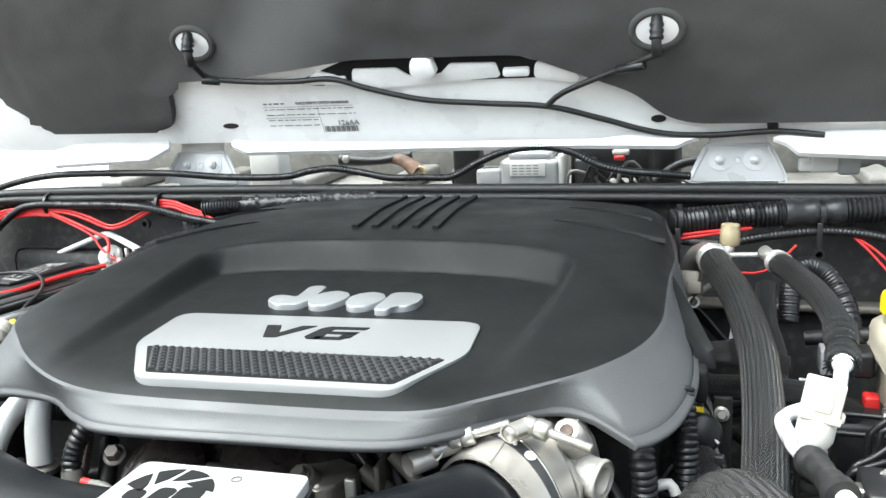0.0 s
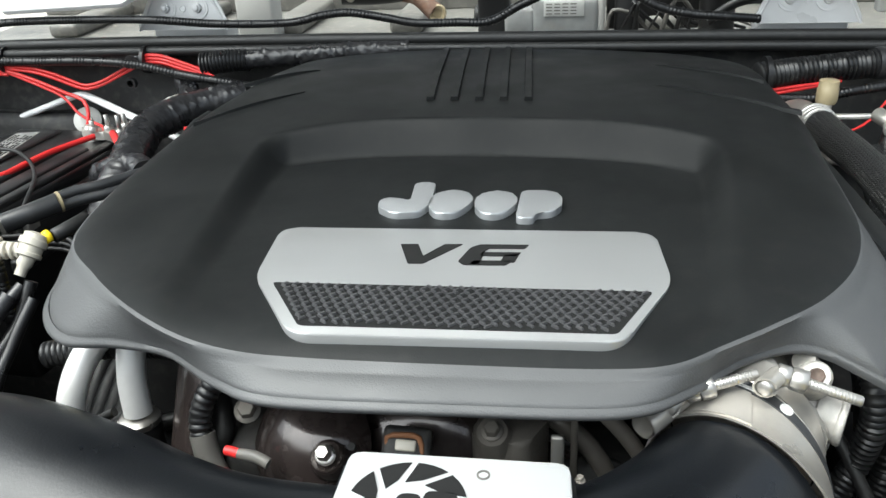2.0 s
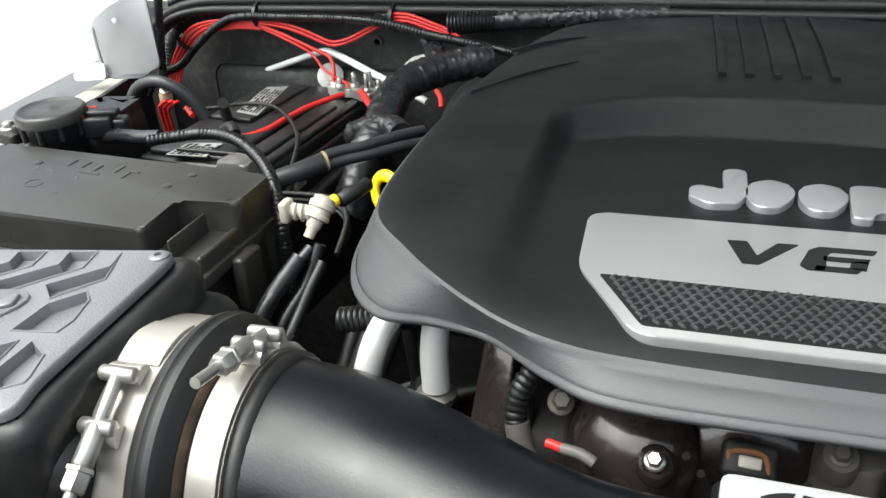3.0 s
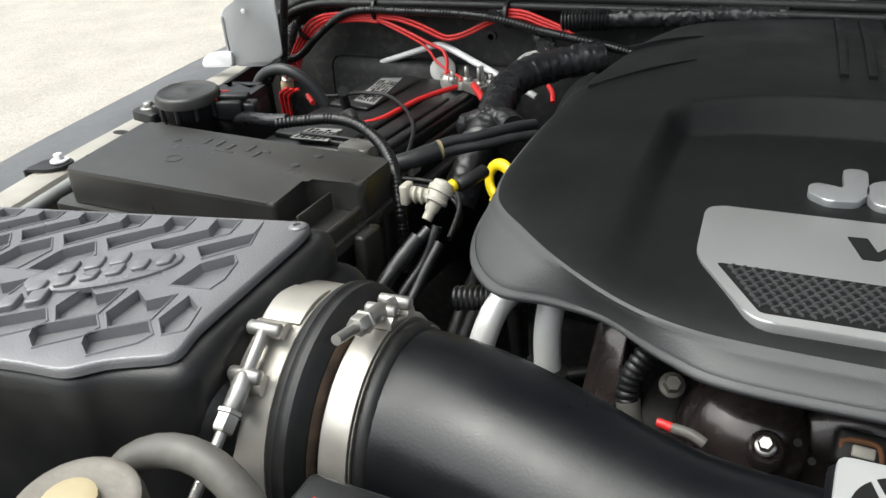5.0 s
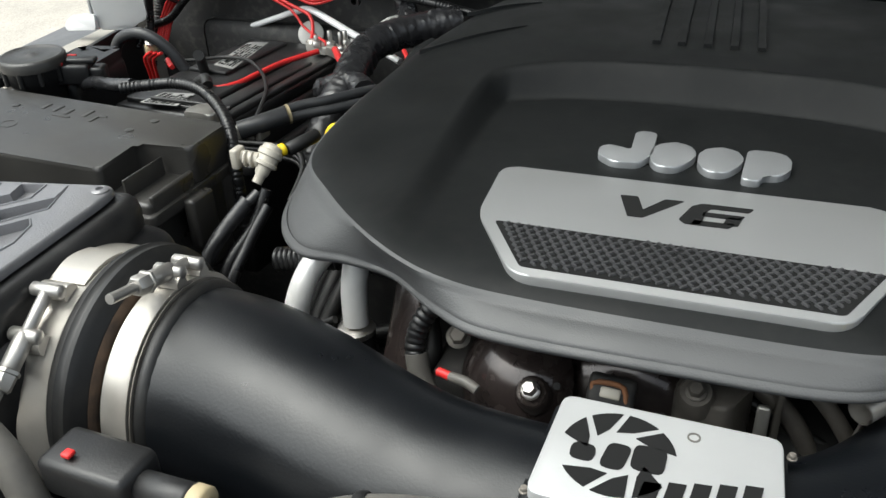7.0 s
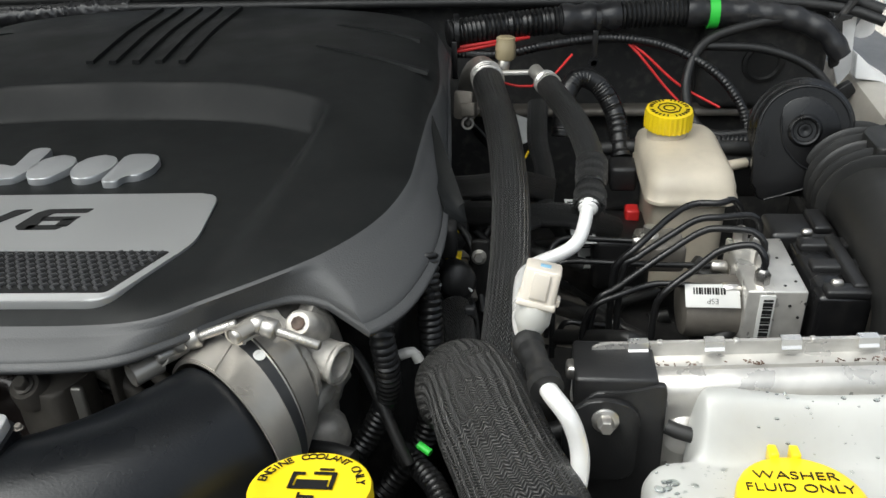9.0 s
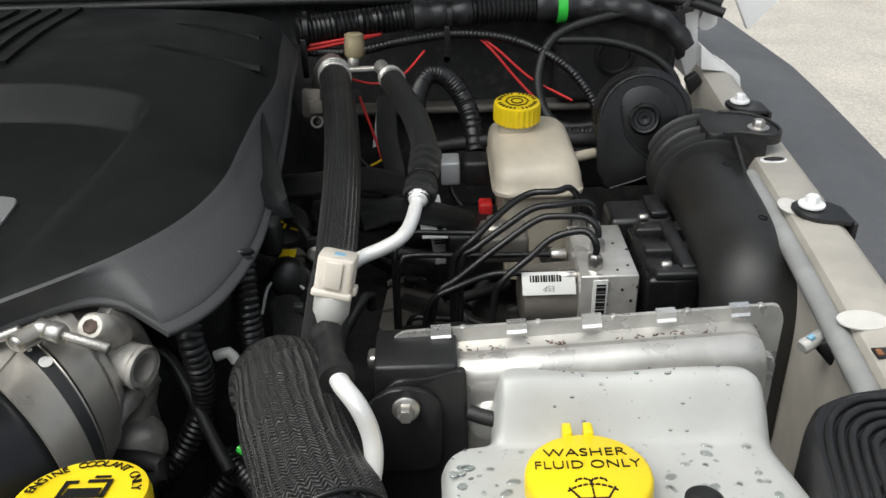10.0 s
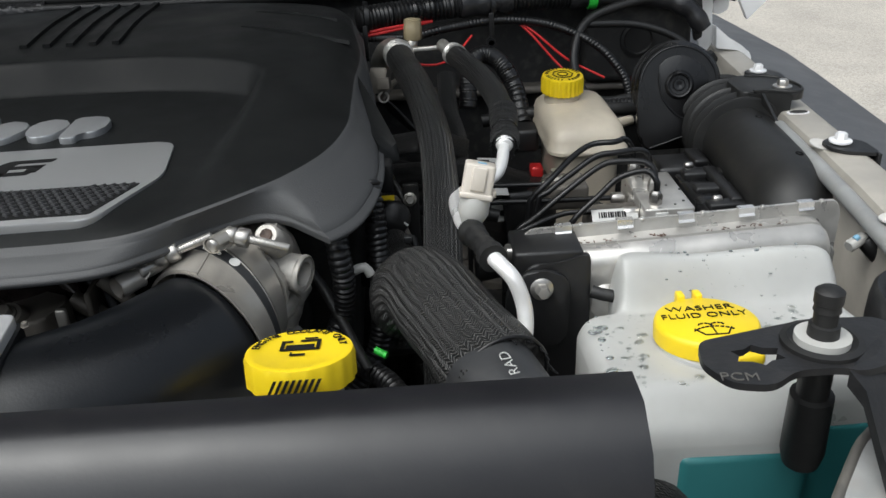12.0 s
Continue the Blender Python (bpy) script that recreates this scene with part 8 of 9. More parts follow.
for pts, nx in (([(0.352, 1.079, 1.186), (0.338, 1.080, 1.186), (0.312, 1.082, 1.186), (0.288, 1.083, 1.186), (0.277, 1.077, 1.183), (0.273, 1.067, 1.170), (0.272, 1.059, 1.10)], -0.006),
                ([(0.412, 1.040, 1.186), (0.386, 1.041, 1.186), (0.340, 1.042, 1.186), (0.289, 1.045, 1.186), (0.280, 1.041, 1.183), (0.276, 1.038, 1.165), (0.276, 1.03, 1.10)], -0.008),
                ([(0.414, 1.000, 1.190), (0.398, 1.001, 1.190), (0.361, 1.007, 1.190), (0.344, 1.006, 1.188), (0.324, 0.999, 1.184), (0.305, 0.996, 1.175), (0.298, 0.998, 1.150), (0.297, 0.998, 1.10)], -0.009),
                ([(0.320, 1.042, 1.125), (0.300, 1.040, 1.128), (0.286, 1.040, 1.128), (0.278, 1.045, 1.10)], 0)):
    bl = thing("brake_line", pts[0], "thin black coated brake line curving from the block", "brake line", "brake lines")
    part("tube", tube(pts, 0.0025, 10, 0.005), "loom", bl)
    if nx:
        p = Vector(pts[0])
        part("nut", cyl(p, p + Vector((nx * 1.6, 0, 0)), 0.0052, 6, 0.001), "steel", bl)
mj = thing("line_junction", (0.365, 1.08, 1.18), "small dull aluminium junction on the brake lines", "junction")
part("body", box(0.345, 0.385, 1.062, 1.098, 1.165, 1.190, 0.004), "casting", mj)
part("stud", lathe((0.356, 1.080, 1.188), (0, 0, 1), [(0, 0.008), (0.004, 0.008), (0.006, 0.005), (0.012, 0.005)], 14), "alu", mj)

for o in [ab2, mj] + [o for o in scene.collection.objects if o.name.startswith("brake_line")]:
    shift(o, -0.006, 0.017, 0.002)

# ---- engine control module standing before them ----
pc = thing("control_module", (0.38, 0.83, 1.15), "stamped aluminium control module with clipped edge", "control module")
PY = 0.838


def upright(y):
    """Pose that stands an (x, z) outline up, its thickness towards the front."""
    return Matrix(((1, 0, 0, 0), (0, 0, -1, y), (0, 1, 0, 0), (0, 0, 0, 1)))


part("flange", prism(rounded([(0.274, 1.12), (0.489, 1.12), (0.489, 1.262), (0.485, 1.2710), (0.285, 1.2710), (0.277, 1.265)], 0.004), -0.0012, 0.0012, 0.0005, m=upright(PY)), "sheet", pc, "upright crimped flange")
section = [(0.0, 1.12), (0.0, 1.2625), (-0.0080, 1.2617), (-0.0085, 1.2596), (-0.0100, 1.2596), (-0.0106, 1.2614), (-0.0145, 1.2608), (-0.0185, 1.2585), (-0.0210, 1.2548), (-0.0222, 1.2500), (-0.0226, 1.12)]
own = []
for x, d, k in ((0.2790, 0.010, 0.0), (0.2805, 0.003, 0.6), (0.284, 0.0, 1.0), (0.36, 0.0, 1.0), (0.42, 0.0, 1.0), (0.464, 0.0, 1.0), (0.4700, 0.0016, 0.92), (0.4740, 0.0050, 0.8), (0.4760, 0.0095, 0.6), (0.4768, 0.016, 0.4)):
    own.append([(x, PY - 0.0012 + y * (1 if y > -0.012 else 0.75 + 0.25 * k), z - (d if z > 1.2 else 0)) for y, z in section])
part("housing", rings(own), "sheet", pc, "pressed housing with a rounded step")
part("side_step", prism(rounded([(0.4695, 1.12), (0.486, 1.12), (0.486, 1.240), (0.4695, 1.246)], 0.003), 0, 0.007, 0.002, m=upright(PY - 0.0012), seg=3), "sheet", pc)
part("end_ear", prism(rounded([(0.270, 1.236), (0.279, 1.236), (0.279, 1.264), (0.272, 1.262)], 0.003), 0, 0.004, 0.001, m=upright(PY - 0.002)), "sheet", pc)
rng = random.Random(8)
own = bmesh.new()
for k in range(46):
    x = rng.choice((0.315, 0.332, 0.361, 0.366, 0.408, 0.414, 0.428, 0.445)) + rng.gauss(0, 0.004)
    y = PY - 0.0012 - rng.choice((0.0070, 0.005, 0.0074, 0.0062)) + rng.uniform(-0.001, 0.001)
    box(-rng.uniform(0.0003, 0.0014), rng.uniform(0.0003, 0.0014), -0.0002, 0.0003, -0.0003, 0.0002, 0, bm=own, m=pose(x, y, 1.2621, 0, 0, rng.uniform(0, 180)))
tagged(part("dirt", own, "rustycrank", pc, "brown dirt flecks along the top"), kind="stuff")
for i in range(5):
    x = 0.305 + 0.0397 * i
    strip = [(0.0024, 1.2660), (0.0024, 1.2720), (-0.0024, 1.2720), (-0.0029, 1.2685), (-0.0042, 1.2672), (-0.0042, 1.2667), (-0.0022, 1.2678), (-0.0017, 1.2714), (0.0017, 1.2714), (0.0017, 1.2660)]
    part("edge_clip", rings([[(x + o, PY + y, z) for y, z in strip] for o in (-0.0052, -0.0048, 0.0048, 0.0052)]), "clip", pc, "folded metal clip", smooth=False)
    part("edge_bead", box(x + 0.010, x + 0.013, PY - 0.0018, PY + 0.0018, 1.2690, 1.2718, 0.0008), "sheet", pc)
part("paper_edge", prism([(0.345, 1.20), (0.428, 1.20), (0.428, 1.2510), (0.345, 1.2510)], 0, 0.0008, m=upright(PY - 0.0236)), "label", pc, "edge of a white paper label")
reshape(pc, lambda p: p + Vector((0.0, 0.06 * (p.x - 0.33), 0.0025 + 0.012 * (p.x - 0.31))))
bk = thing("module_bracket", (0.30, 0.81, 1.15), "black steel bracket bolted at the module's end", "bracket")
part("cap", box(0.274, 0.316, 0.800, 0.834, 1.240, 1.263, 0.002), "black", bk)
part("face", prism(rounded([(0.274, 1.10), (0.322, 1.10), (0.320, 1.262), (0.300, 1.256), (0.284, 1.256), (0.275, 1.245)], 0.005), 0, 0.004, 0.001, m=Matrix(((1, 0, 0, 0), (0, 0, -1, 0.802), (0, 1, 0, 0), (0, 0, 0, 1)))), "black", bk)
part("lug", prism(rounded([(0.268, 1.20), (0.306, 1.20), (0.308, 1.245), (0.298, 1.2535), (0.280, 1.2535), (0.268, 1.242)], 0.008), 0, 0.003, 0.001, m=Matrix(((1, 0, 0, 0), (0, 0, -1, 0.797), (0, 1, 0, 0), (0, 0, 0, 1)))), "black", bk)
part("bolt", hex_bolt((0.2895, 0.794, 1.242), (0, -1, 0.15), 0.0044, 0.007, 1.6), "steel", bk)
part("side_clip", box(0.270, 0.279, 0.812, 0.822, 1.252, 1.260, 0.002), "steel", bk)
own = thing("module_bolt", (0.329, 0.80, 1.23), "round aluminium boss beside the module", "boss")
part("boss", lathe((0.329, 0.812, 1.226), (0, -1, 0.4), [(0, 0.012), (0.008, 0.012), (0.010, 0.009), (0.012, 0.006)], 20), "sheet", own)
wire("short_black_cable", "short black cable under the bracket edge", [("line", [(0.318, 0.806, 1.243), (0.33, 0.802, 1.241), (0.35, 0.804, 1.240)], 0.004, "rubber", "")])

shift(bk, -0.003, 0.009, 0.007)
shift(own, 0, 0.008, 0.004)

# ---- washer tank ----
wt = thing("washer_tank", (0.39, 0.70, 1.0), "milky plastic washer tank part filled with teal fluid", "tank")
def tank_top(x, y):
    """Upper face: low at the front, one soft step up to the back block."""
    z = 1.2265 + 0.011 * ease(0.684, 0.706, y)
    z += 0.0255 * ease(0.7705, 0.7945, y) * ease(0.3265, 0.3365, x)
    z -= 0.010 * ease(0.452, 0.498, x)
    z += 0.0012 * math.sin(x * 70) * math.sin(y * 60)
    return z


OUT = rounded([(0.3305, 0.807), (0.4650, 0.804), (0.4680, 0.770), (0.4880, 0.700), (0.4180, 0.698), (0.4060, 0.680), (0.3060, 0.682), (0.3040, 0.7745), (0.3300, 0.7800)][::-1], 0.010, 6)
fine = []
for p, q in zip(OUT, OUT[1:] + OUT[:1]):
    n = max(1, int(math.hypot(q[0] - p[0], q[1] - p[1]) / 0.005))
    fine += [(p[0] + (q[0] - p[0]) * k / n, p[1] + (q[1] - p[1]) * k / n) for k in range(n)]
tx, ty = 0.396, 0.752
loops = [[(x, y, 0.98) for x, y in fine], [(x, y, 1.19) for x, y in fine]]
for f in [1.0] + [1 - 0.004 * k for k in range(1, 30)] + [0.88 - 0.0275 * k for k in range(1, 32)]:
    row = []
    for x, y in fine:
        qx, qy = tx + (x - tx) * f, ty + (y - ty) * f
        away = (1 - f) * math.hypot(x - tx, y - ty)
        row.append((qx, qy, tank_top(qx, qy) - 0.0125 * math.exp(-away / 0.0032) - 0.0012 * math.exp(-away / 0.012)))
    loops.append(row)
part("body", rings(loops), "tank", wt, angle=75)
FRONT = rounded([(0.340, 0.760), (0.340, 0.6785), (0.4070, 0.6785), (0.4190, 0.6965), (0.4870, 0.6985), (0.4720, 0.760)], 0.006, 4)
part("fluid_level", rings([[(x, y, z) for x, y in grown(FRONT, -g)] for z, g in ((0.985, 0.0), (1.2035, 0.0), (1.206, 0.001), (1.207, 0.003))]), "fluid", wt, "teal fluid showing through")
part("neck", cyl((0.369, 0.738, 1.225), (0.369, 0.737, 1.242), 0.026, 28, 0.001), "tank", wt)
wcm = plane_on((0.370, 0.741, 1.2505), (1, -0.02, 0.02), (0, 1, -0.09))
wn_ = wcm.to_3x3() @ Vector((0, 0, 1))
capw = part("cap", lathe(wcm @ Vector((0, 0, -0.011)), wn_, [(0, 0.0285), (0.0075, 0.0285), (0.010, 0.0278), (0.011, 0.0262), (0.0108, 0.001)], 44), "yellow", wt, "yellow flip cap with black print")
for dx in (-0.006, 0.004):
    part("cap_tab", box(dx - 0.0022, dx + 0.0022, 0.026, 0.034, -0.006, 0.002, 0.001, m=wcm), "yellow", capw)
part("cap_tab", box(0.002, 0.020, -0.036, -0.022, -0.011, -0.003, 0.003, m=wcm), "yellow", capw)
text("WASHER", 0.0095, wcm @ pose(0, 0.0130, 0.0002) @ Matrix.Diagonal((1.0, 0.8, 1, 1)), "ink", capw, "cap_letters")
text("FLUID ONLY", 0.0095, wcm @ pose(0, 0.0045, 0.0002) @ Matrix.Diagonal((0.9, 0.8, 1, 1)), "ink", capw, "cap_letters")
own = bmesh.new()
W = [(-0.010, -0.0105), (-0.006, -0.0175), (0.006, -0.0175), (0.010, -0.0105)]
for p, q in zip(W, W[1:]):
    mid_ = ((p[0] + q[0]) / 2, (p[1] + q[1]) / 2)
    L = math.hypot(q[0] - p[0], q[1] - p[1])
    box(-L / 2, L / 2, -0.0004, 0.0004, 0, 0.0005, 0, bm=own, m=wcm @ pose(mid_[0], mid_[1], 0, 0, 0, math.degrees(math.atan2(q[1] - p[1], q[0] - p[0]))))
for k in range(9):
    a = radians(50 + 10 * k)
    box(-0.0010, 0.0010, -0.0004, 0.0004, 0, 0.0005, 0, bm=own, m=wcm @ pose(0.0155 * math.cos(a), -0.0240 + 0.0155 * math.sin(a), 0, 0, 0, math.degrees(a) - 90))
for k in range(5):
    box(-0.0004, 0.0004, -0.0170 + 0.0022 * k, -0.0157 + 0.0022 * k, 0, 0.0005, 0, bm=own, m=wcm)
for s in (-1, 1):
    for k in range(4):
        a = radians(20 + 45 * k)
        box(-0.0009, 0.0009, -0.0004, 0.0004, 0, 0.0005, 0, bm=own, m=wcm @ pose(s * 0.0035 + 0.0032 * math.cos(a), -0.0068 + 0.002 * math.sin(a), 0, 0, 0, math.degrees(a) - 90))
part("cap_symbol", own, "ink", capw, smooth=False)
rng = random.Random(5)
own = bmesh.new()
for k in range(400):
    x, y = rng.uniform(0.310, 0.478), rng.uniform(0.700, 0.772)
    if k > 330:
        x, y = rng.uniform(0.36, 0.455), rng.uniform(0.772, 0.80)
    if math.hypot(x - 0.369, y - 0.738) < 0.031 or x > 0.452 + (0.77 - y) * 0.2 or (x > 0.39 and y < 0.728):
        continue
    r = rng.choice((0.0003, 0.0004, 0.0005, 0.0007, 0.0009, 0.0012, 0.0017, 0.0024)) * (0.5 if k > 330 else 1)
    wide = rng.uniform(0.8, 1.7)
    d = lathe((0, 0, 0), (0, 0, 1), [(-0.0004, r), (r * 0.16, r * 0.8), (r * 0.27, r * 0.45), (r * 0.30, r * 0.05)], 10)
    bmesh.ops.transform(d, matrix=Matrix.Translation((x, y, tank_top(x, y) - 0.0001)) @ Matrix.Rotation(rng.uniform(-0.6, 0.6), 4, "Z") @ Matrix.Diagonal((wide, 1, 1, 1)), verts=d.verts)
    own = merge(own, d)
drops = tagged(part("water_drops", own, "water"), "beads of water on the tank's top", "drops", kind="stuff")

shift(wt, -0.001, 0.009, 0.004)
shift(drops, -0.001, 0.009, 0.004)

# ---- horn ----
hn = thing("horn", (0.49, 1.17, 1.2), "black snail-shaped horn with a round ribbed face", "horn")
hd = Vector((-0.12, -0.95, 0.28)).normalized()
hc = Vector((0.494, 1.195, 1.247))
on_horn = plane_on(hc, (1, -0.1, 0), (0, 0.28, 1))
for w0, r in ((-0.040, 0.0440), (-0.027, 0.0455), (-0.014, 0.0440)):
    part("shell_ring", lathe(hc + hd * w0, hd, [(0, r - 0.003), (0.0012, r), (0.0060, r), (0.0085, r - 0.0030), (0.012, r - 0.0035)], 56), "horn", hn)
arc = [(0.0405 * math.cos(radians(a)), 0.0405 * math.sin(radians(a))) for a in range(-42, 181, 6)]
part("snail_plate", prism(arc + [(-0.0415, -0.020), (-0.0405, -0.050), (-0.033, -0.064), (-0.026, -0.066), (0.014, -0.051), (0.026, -0.040)], -0.013, -0.0012, 0.0022, m=on_horn, seg=3), "horn", hn, angle=60)
part("rim_bead", tube([on_horn @ Vector((0.0388 * math.cos(radians(a)), 0.0388 * math.sin(radians(a)), -0.0012)) for a in range(-30, 176, 12)], 0.0011, 8, 0.004), "horn", hn)
inner = [(0.0300 * math.cos(radians(a)), 0.0300 * math.sin(radians(a))) for a in range(-60, 121, 12)] + [(-0.0205, 0.020), (-0.0205, 0.004), (-0.0165, -0.014), (-0.004, -0.029), (0.006, -0.034)]
part("snail_step", prism(inner, -0.002, 0.0006, 0.0008, m=on_horn, seg=2), "horn", hn, angle=60)
part("snail_lip", tube([on_horn @ Vector((x, y, 0.0004)) for x, y in ((-0.0205, 0.012), (-0.0200, 0.002), (-0.0165, -0.013), (-0.010, -0.022), (-0.002, -0.030), (0.007, -0.0345), (0.018, -0.0345))], 0.0010, 8, 0.003), "horn", hn)
part("hub", lathe(on_horn @ Vector((0, 0, 0.0004)), hd, [(0, 0.0150), (0.0022, 0.0135), (0.0034, 0.0120), (0.0030, 0.0105), (0.0006, 0.0095), (0.0004, 0.0065), (0.0018, 0.0055), (0.0020, 0.0035), (0.0008, 0.0010)], 36), "horn", hn)
part("foot_bead", tube([on_horn @ Vector((x, y, -0.001)) for x, y in ((-0.028, -0.0645), (-0.010, -0.0585), (0.013, -0.0500))], 0.0011, 8, 0.004), "horn", hn)
part("bracket", box(0.44, 0.56, 1.235, 1.245, 1.16, 1.20, 0.003), "rubber", hn)

# ---- black duct along the rail ----
dc = thing("air_duct", (0.535, 1.0, 1.15), "black plastic duct with bellows beside the rail", "duct")
part("body", tube([(0.536, 1.13, 1.2075), (0.534, 1.08, 1.2075), (0.530, 1.02, 1.2075), (0.5275, 0.992, 1.2055), (0.5262, 0.9785, 1.197), (0.526, 0.9735, 1.180), (0.526, 0.973, 1.15), (0.526, 0.973, 1.08)], 0.0355, 40, 0.004), "duct", dc)
part("bellows", tube([(0.541, 1.200, 1.2085), (0.540, 1.18, 1.2085), (0.538, 1.15, 1.2085), (0.5365, 1.126, 1.2080)], 0.05, 44, 0.0010, lambda s, L: 0.0372 + 0.0085 * max(0.0, math.cos(2 * math.pi * s / 0.0145)) ** 1.5), "duct", dc)
part("mount_ear", prism(rounded([(0.533, 1.130), (0.559, 1.129), (0.580, 1.119), (0.592, 1.124), (0.597, 1.140), (0.590, 1.166), (0.575, 1.179), (0.550, 1.184), (0.533, 1.172)], 0.008, 5), 1.2495, 1.2570, 0.0020, seg=3), "duct", dc, "rounded mounting tongue")
part("ear_rim", tube([(0.545, 1.1305, 1.2572), (0.560, 1.1310, 1.2574), (0.580, 1.1225, 1.2574), (0.590, 1.1265, 1.2574), (0.594, 1.140, 1.2574), (0.588, 1.164, 1.2574), (0.575, 1.176, 1.2574), (0.555, 1.180, 1.2574)], 0.0016, 8, 0.003), "duct", dc)
part("ear_skirt", prism([(0.540, 1.1275), (0.560, 1.1275), (0.578, 1.1185), (0.579, 1.1205), (0.561, 1.1300), (0.540, 1.1300)], 1.2350, 1.2560, 0.0006), "duct", dc)
part("ear_rib", prism([(1.080, 1.2445), (1.129, 1.2460), (1.129, 1.2560)], -0.0013, 0.0013, 0.0004, m=Matrix(((0.10, 0, -0.98, 0.4405), (1, 0, 0.1, 0), (0, 1, 0, 0), (0, 0, 0, 1)))), "duct", dc)
part("ear_bolt", hex_bolt((0.577, 1.140, 1.2568), (0, 0, 1), 0.0052, 0.006, 1.75), "steel", dc)
for p in ((0.5400, 1.1000, 1.2424), (0.5375, 1.0075, 1.2418)):
    part("dimple", lathe(p, (0.15, 0, 1), [(-0.002, 0.0034), (0.0008, 0.0034), (0.0006, 0.0026), (-0.001, 0.002)], 14), "ink", dc)
d2 = thing("air_duct", (0.52, 0.75, 1.1), "black ribbed duct elbow at the front of the rail", "duct")
EZ = 1.252
elbow = rounded([(0.470, 0.744), (0.478, 0.782), (0.489, 0.797), (0.508, 0.805), (0.535, 0.809), (0.585, 0.803), (0.590, 0.765), (0.540, 0.757), (0.512, 0.755), (0.497, 0.739), (0.484, 0.700), (0.470, 0.64), (0.445, 0.64), (0.460, 0.70)], 0.008, 5)
part("shell", rings([[(x, y, z) for x, y in grown(elbow, -g)] for z, g in ((1.05, 0.0), (EZ - 0.012, 0.0), (EZ - 0.004, 0.0012), (EZ - 0.001, 0.0035), (EZ - 0.0015, 0.006))]), "black", d2, angle=60)
for k in range(5):
    o = 0.0062 * k
    part("rib", tube([(0.538 - 0.6 * o, 0.796 - 0.95 * o, EZ), (0.520 - 0.2 * o, 0.797 - o, EZ), (0.506 + 0.1 * o, 0.7945 - o, EZ), (0.492 + 0.45 * o, 0.784 - 0.8 * o, EZ), (0.484 + 0.65 * o, 0.768 - 0.6 * o, EZ - 0.001), (0.476 + 0.72 * o, 0.735 - 0.3 * o, EZ - 0.002), (0.463 + 0.72 * o, 0.69, EZ - 0.004)], 0.0021, 10, 0.004), "black", d2)
part("ear_bolt", hex_bolt((0.540, 0.778, EZ - 0.0005), (0, 0, 1), 0.005, 0.005, 1.9), "white", d2)
nc = thing("nose_corner", (0.54, 0.72, 1.1), "white painted corner of the nose panel", "body panel")
part("sheet", prism(rounded([(0.488, 0.700), (0.500, 0.734), (0.512, 0.748), (0.535, 0.7535), (0.60, 0.758), (0.60, 0.68)][::-1], 0.007), 1.10, 1.240, 0.006, seg=3), "white", nc)
own = thing("rail_connector", (0.52, 0.855, 1.215), "small white and blue plug on the rail wall", "plug")
part("plug", cyl((0.512, 0.862, 1.222), (0.526, 0.868, 1.226), 0.0048, 6, 0.001), "lightplastic", own)
part("blue_mark", cyl((0.516, 0.8632, 1.2268), (0.519, 0.8645, 1.2282), 0.0024, 8), "blue", own)
part("boot", cyl((0.526, 0.868, 1.226), (0.545, 0.86, 1.205), 0.008, 12, 0.002), "rubber", own)

shift(own, 0.007, 0.017, 0)

# ---- upper radiator hose in its wide sleeve ----
rh = thing("upper_radiator_hose", (0.24, 0.80, 1.2), "wide black woven sleeve over the upper radiator hose", "hose")
part("sleeve", tube([(0.200, 0.885, 1.190), (0.208, 0.870, 1.212), (0.217, 0.850, 1.225), (0.232, 0.800, 1.231), (0.2475, 0.757, 1.231), (0.2550, 0.7405, 1.230)], 0.028, 40, 0.004, lambda s, L: 0.0235 + 0.0055 * ease(0.0, 0.03, s) + 0.0006 * math.sin(s * 90) - 0.001 * ease(L - 0.012, L, s)), "bigbraid", rh, "frayed woven black sleeve")
part("sleeve_hem", tube([Vector((0.2550, 0.7405, 1.230)) + (Vector((0.93, 0.34, 0)) * math.cos(a) + Vector((0.02, -0.05, 1)) * math.sin(a)) * 0.0278 for a in [k * math.pi / 18 for k in range(37)]], 0.0013, 8, 0.004), "loom", rh)
part("rubber_end", tube([(0.244, 0.760, 1.231), (0.253, 0.730, 1.230), (0.264, 0.700, 1.222), (0.272, 0.675, 1.195)], 0.0258, 32), "greyhose", rh, "bare dark rubber end")
rm = plane_on((0.2560, 0.7205, 1.2545), (-0.30, 0.93, 0.20), (-0.92, -0.30, 0.06))
text("RAD", 0.0085, rm @ pose(0, 0, 0.0008, 0, 0, 0), "label", rh, "print_letters", 0.0003)
bars(rm @ pose(-0.012, 0.0, 0.0004), [(-0.003, 0.0005, 0.000, 0.003), (-0.004, -0.0015, -0.004, -0.001)], "blue", rh, depth=0.0007)
fr = bmesh.new()
rng = random.Random(2)
for k in range(40):
    a = rng.uniform(0, 2 * math.pi)
    d, u, v = frame_of((0.25, -0.95, -0.1))
    p = Vector((0.2550, 0.7405, 1.230)) + (u * math.cos(a) + v * math.sin(a)) * 0.0272
    tube([p, p + d * rng.uniform(0.003, 0.008) + (u * math.cos(a) + v * math.sin(a)) * rng.uniform(0, 0.004)], 0.0005, 5, 0.003, bm=fr)
part("frayed_threads", fr, "loom", rh)

# ---- hood latch support at the front corner ----
ls = thing("latch_plate", (0.396, 0.671, 1.27), "black stamped plate with an adjuster pin and embossed letters", "latch plate")
LP = Matrix.Translation((0.391, 0.673, 1.289)) @ Matrix.Rotation(radians(-3), 4, "X")


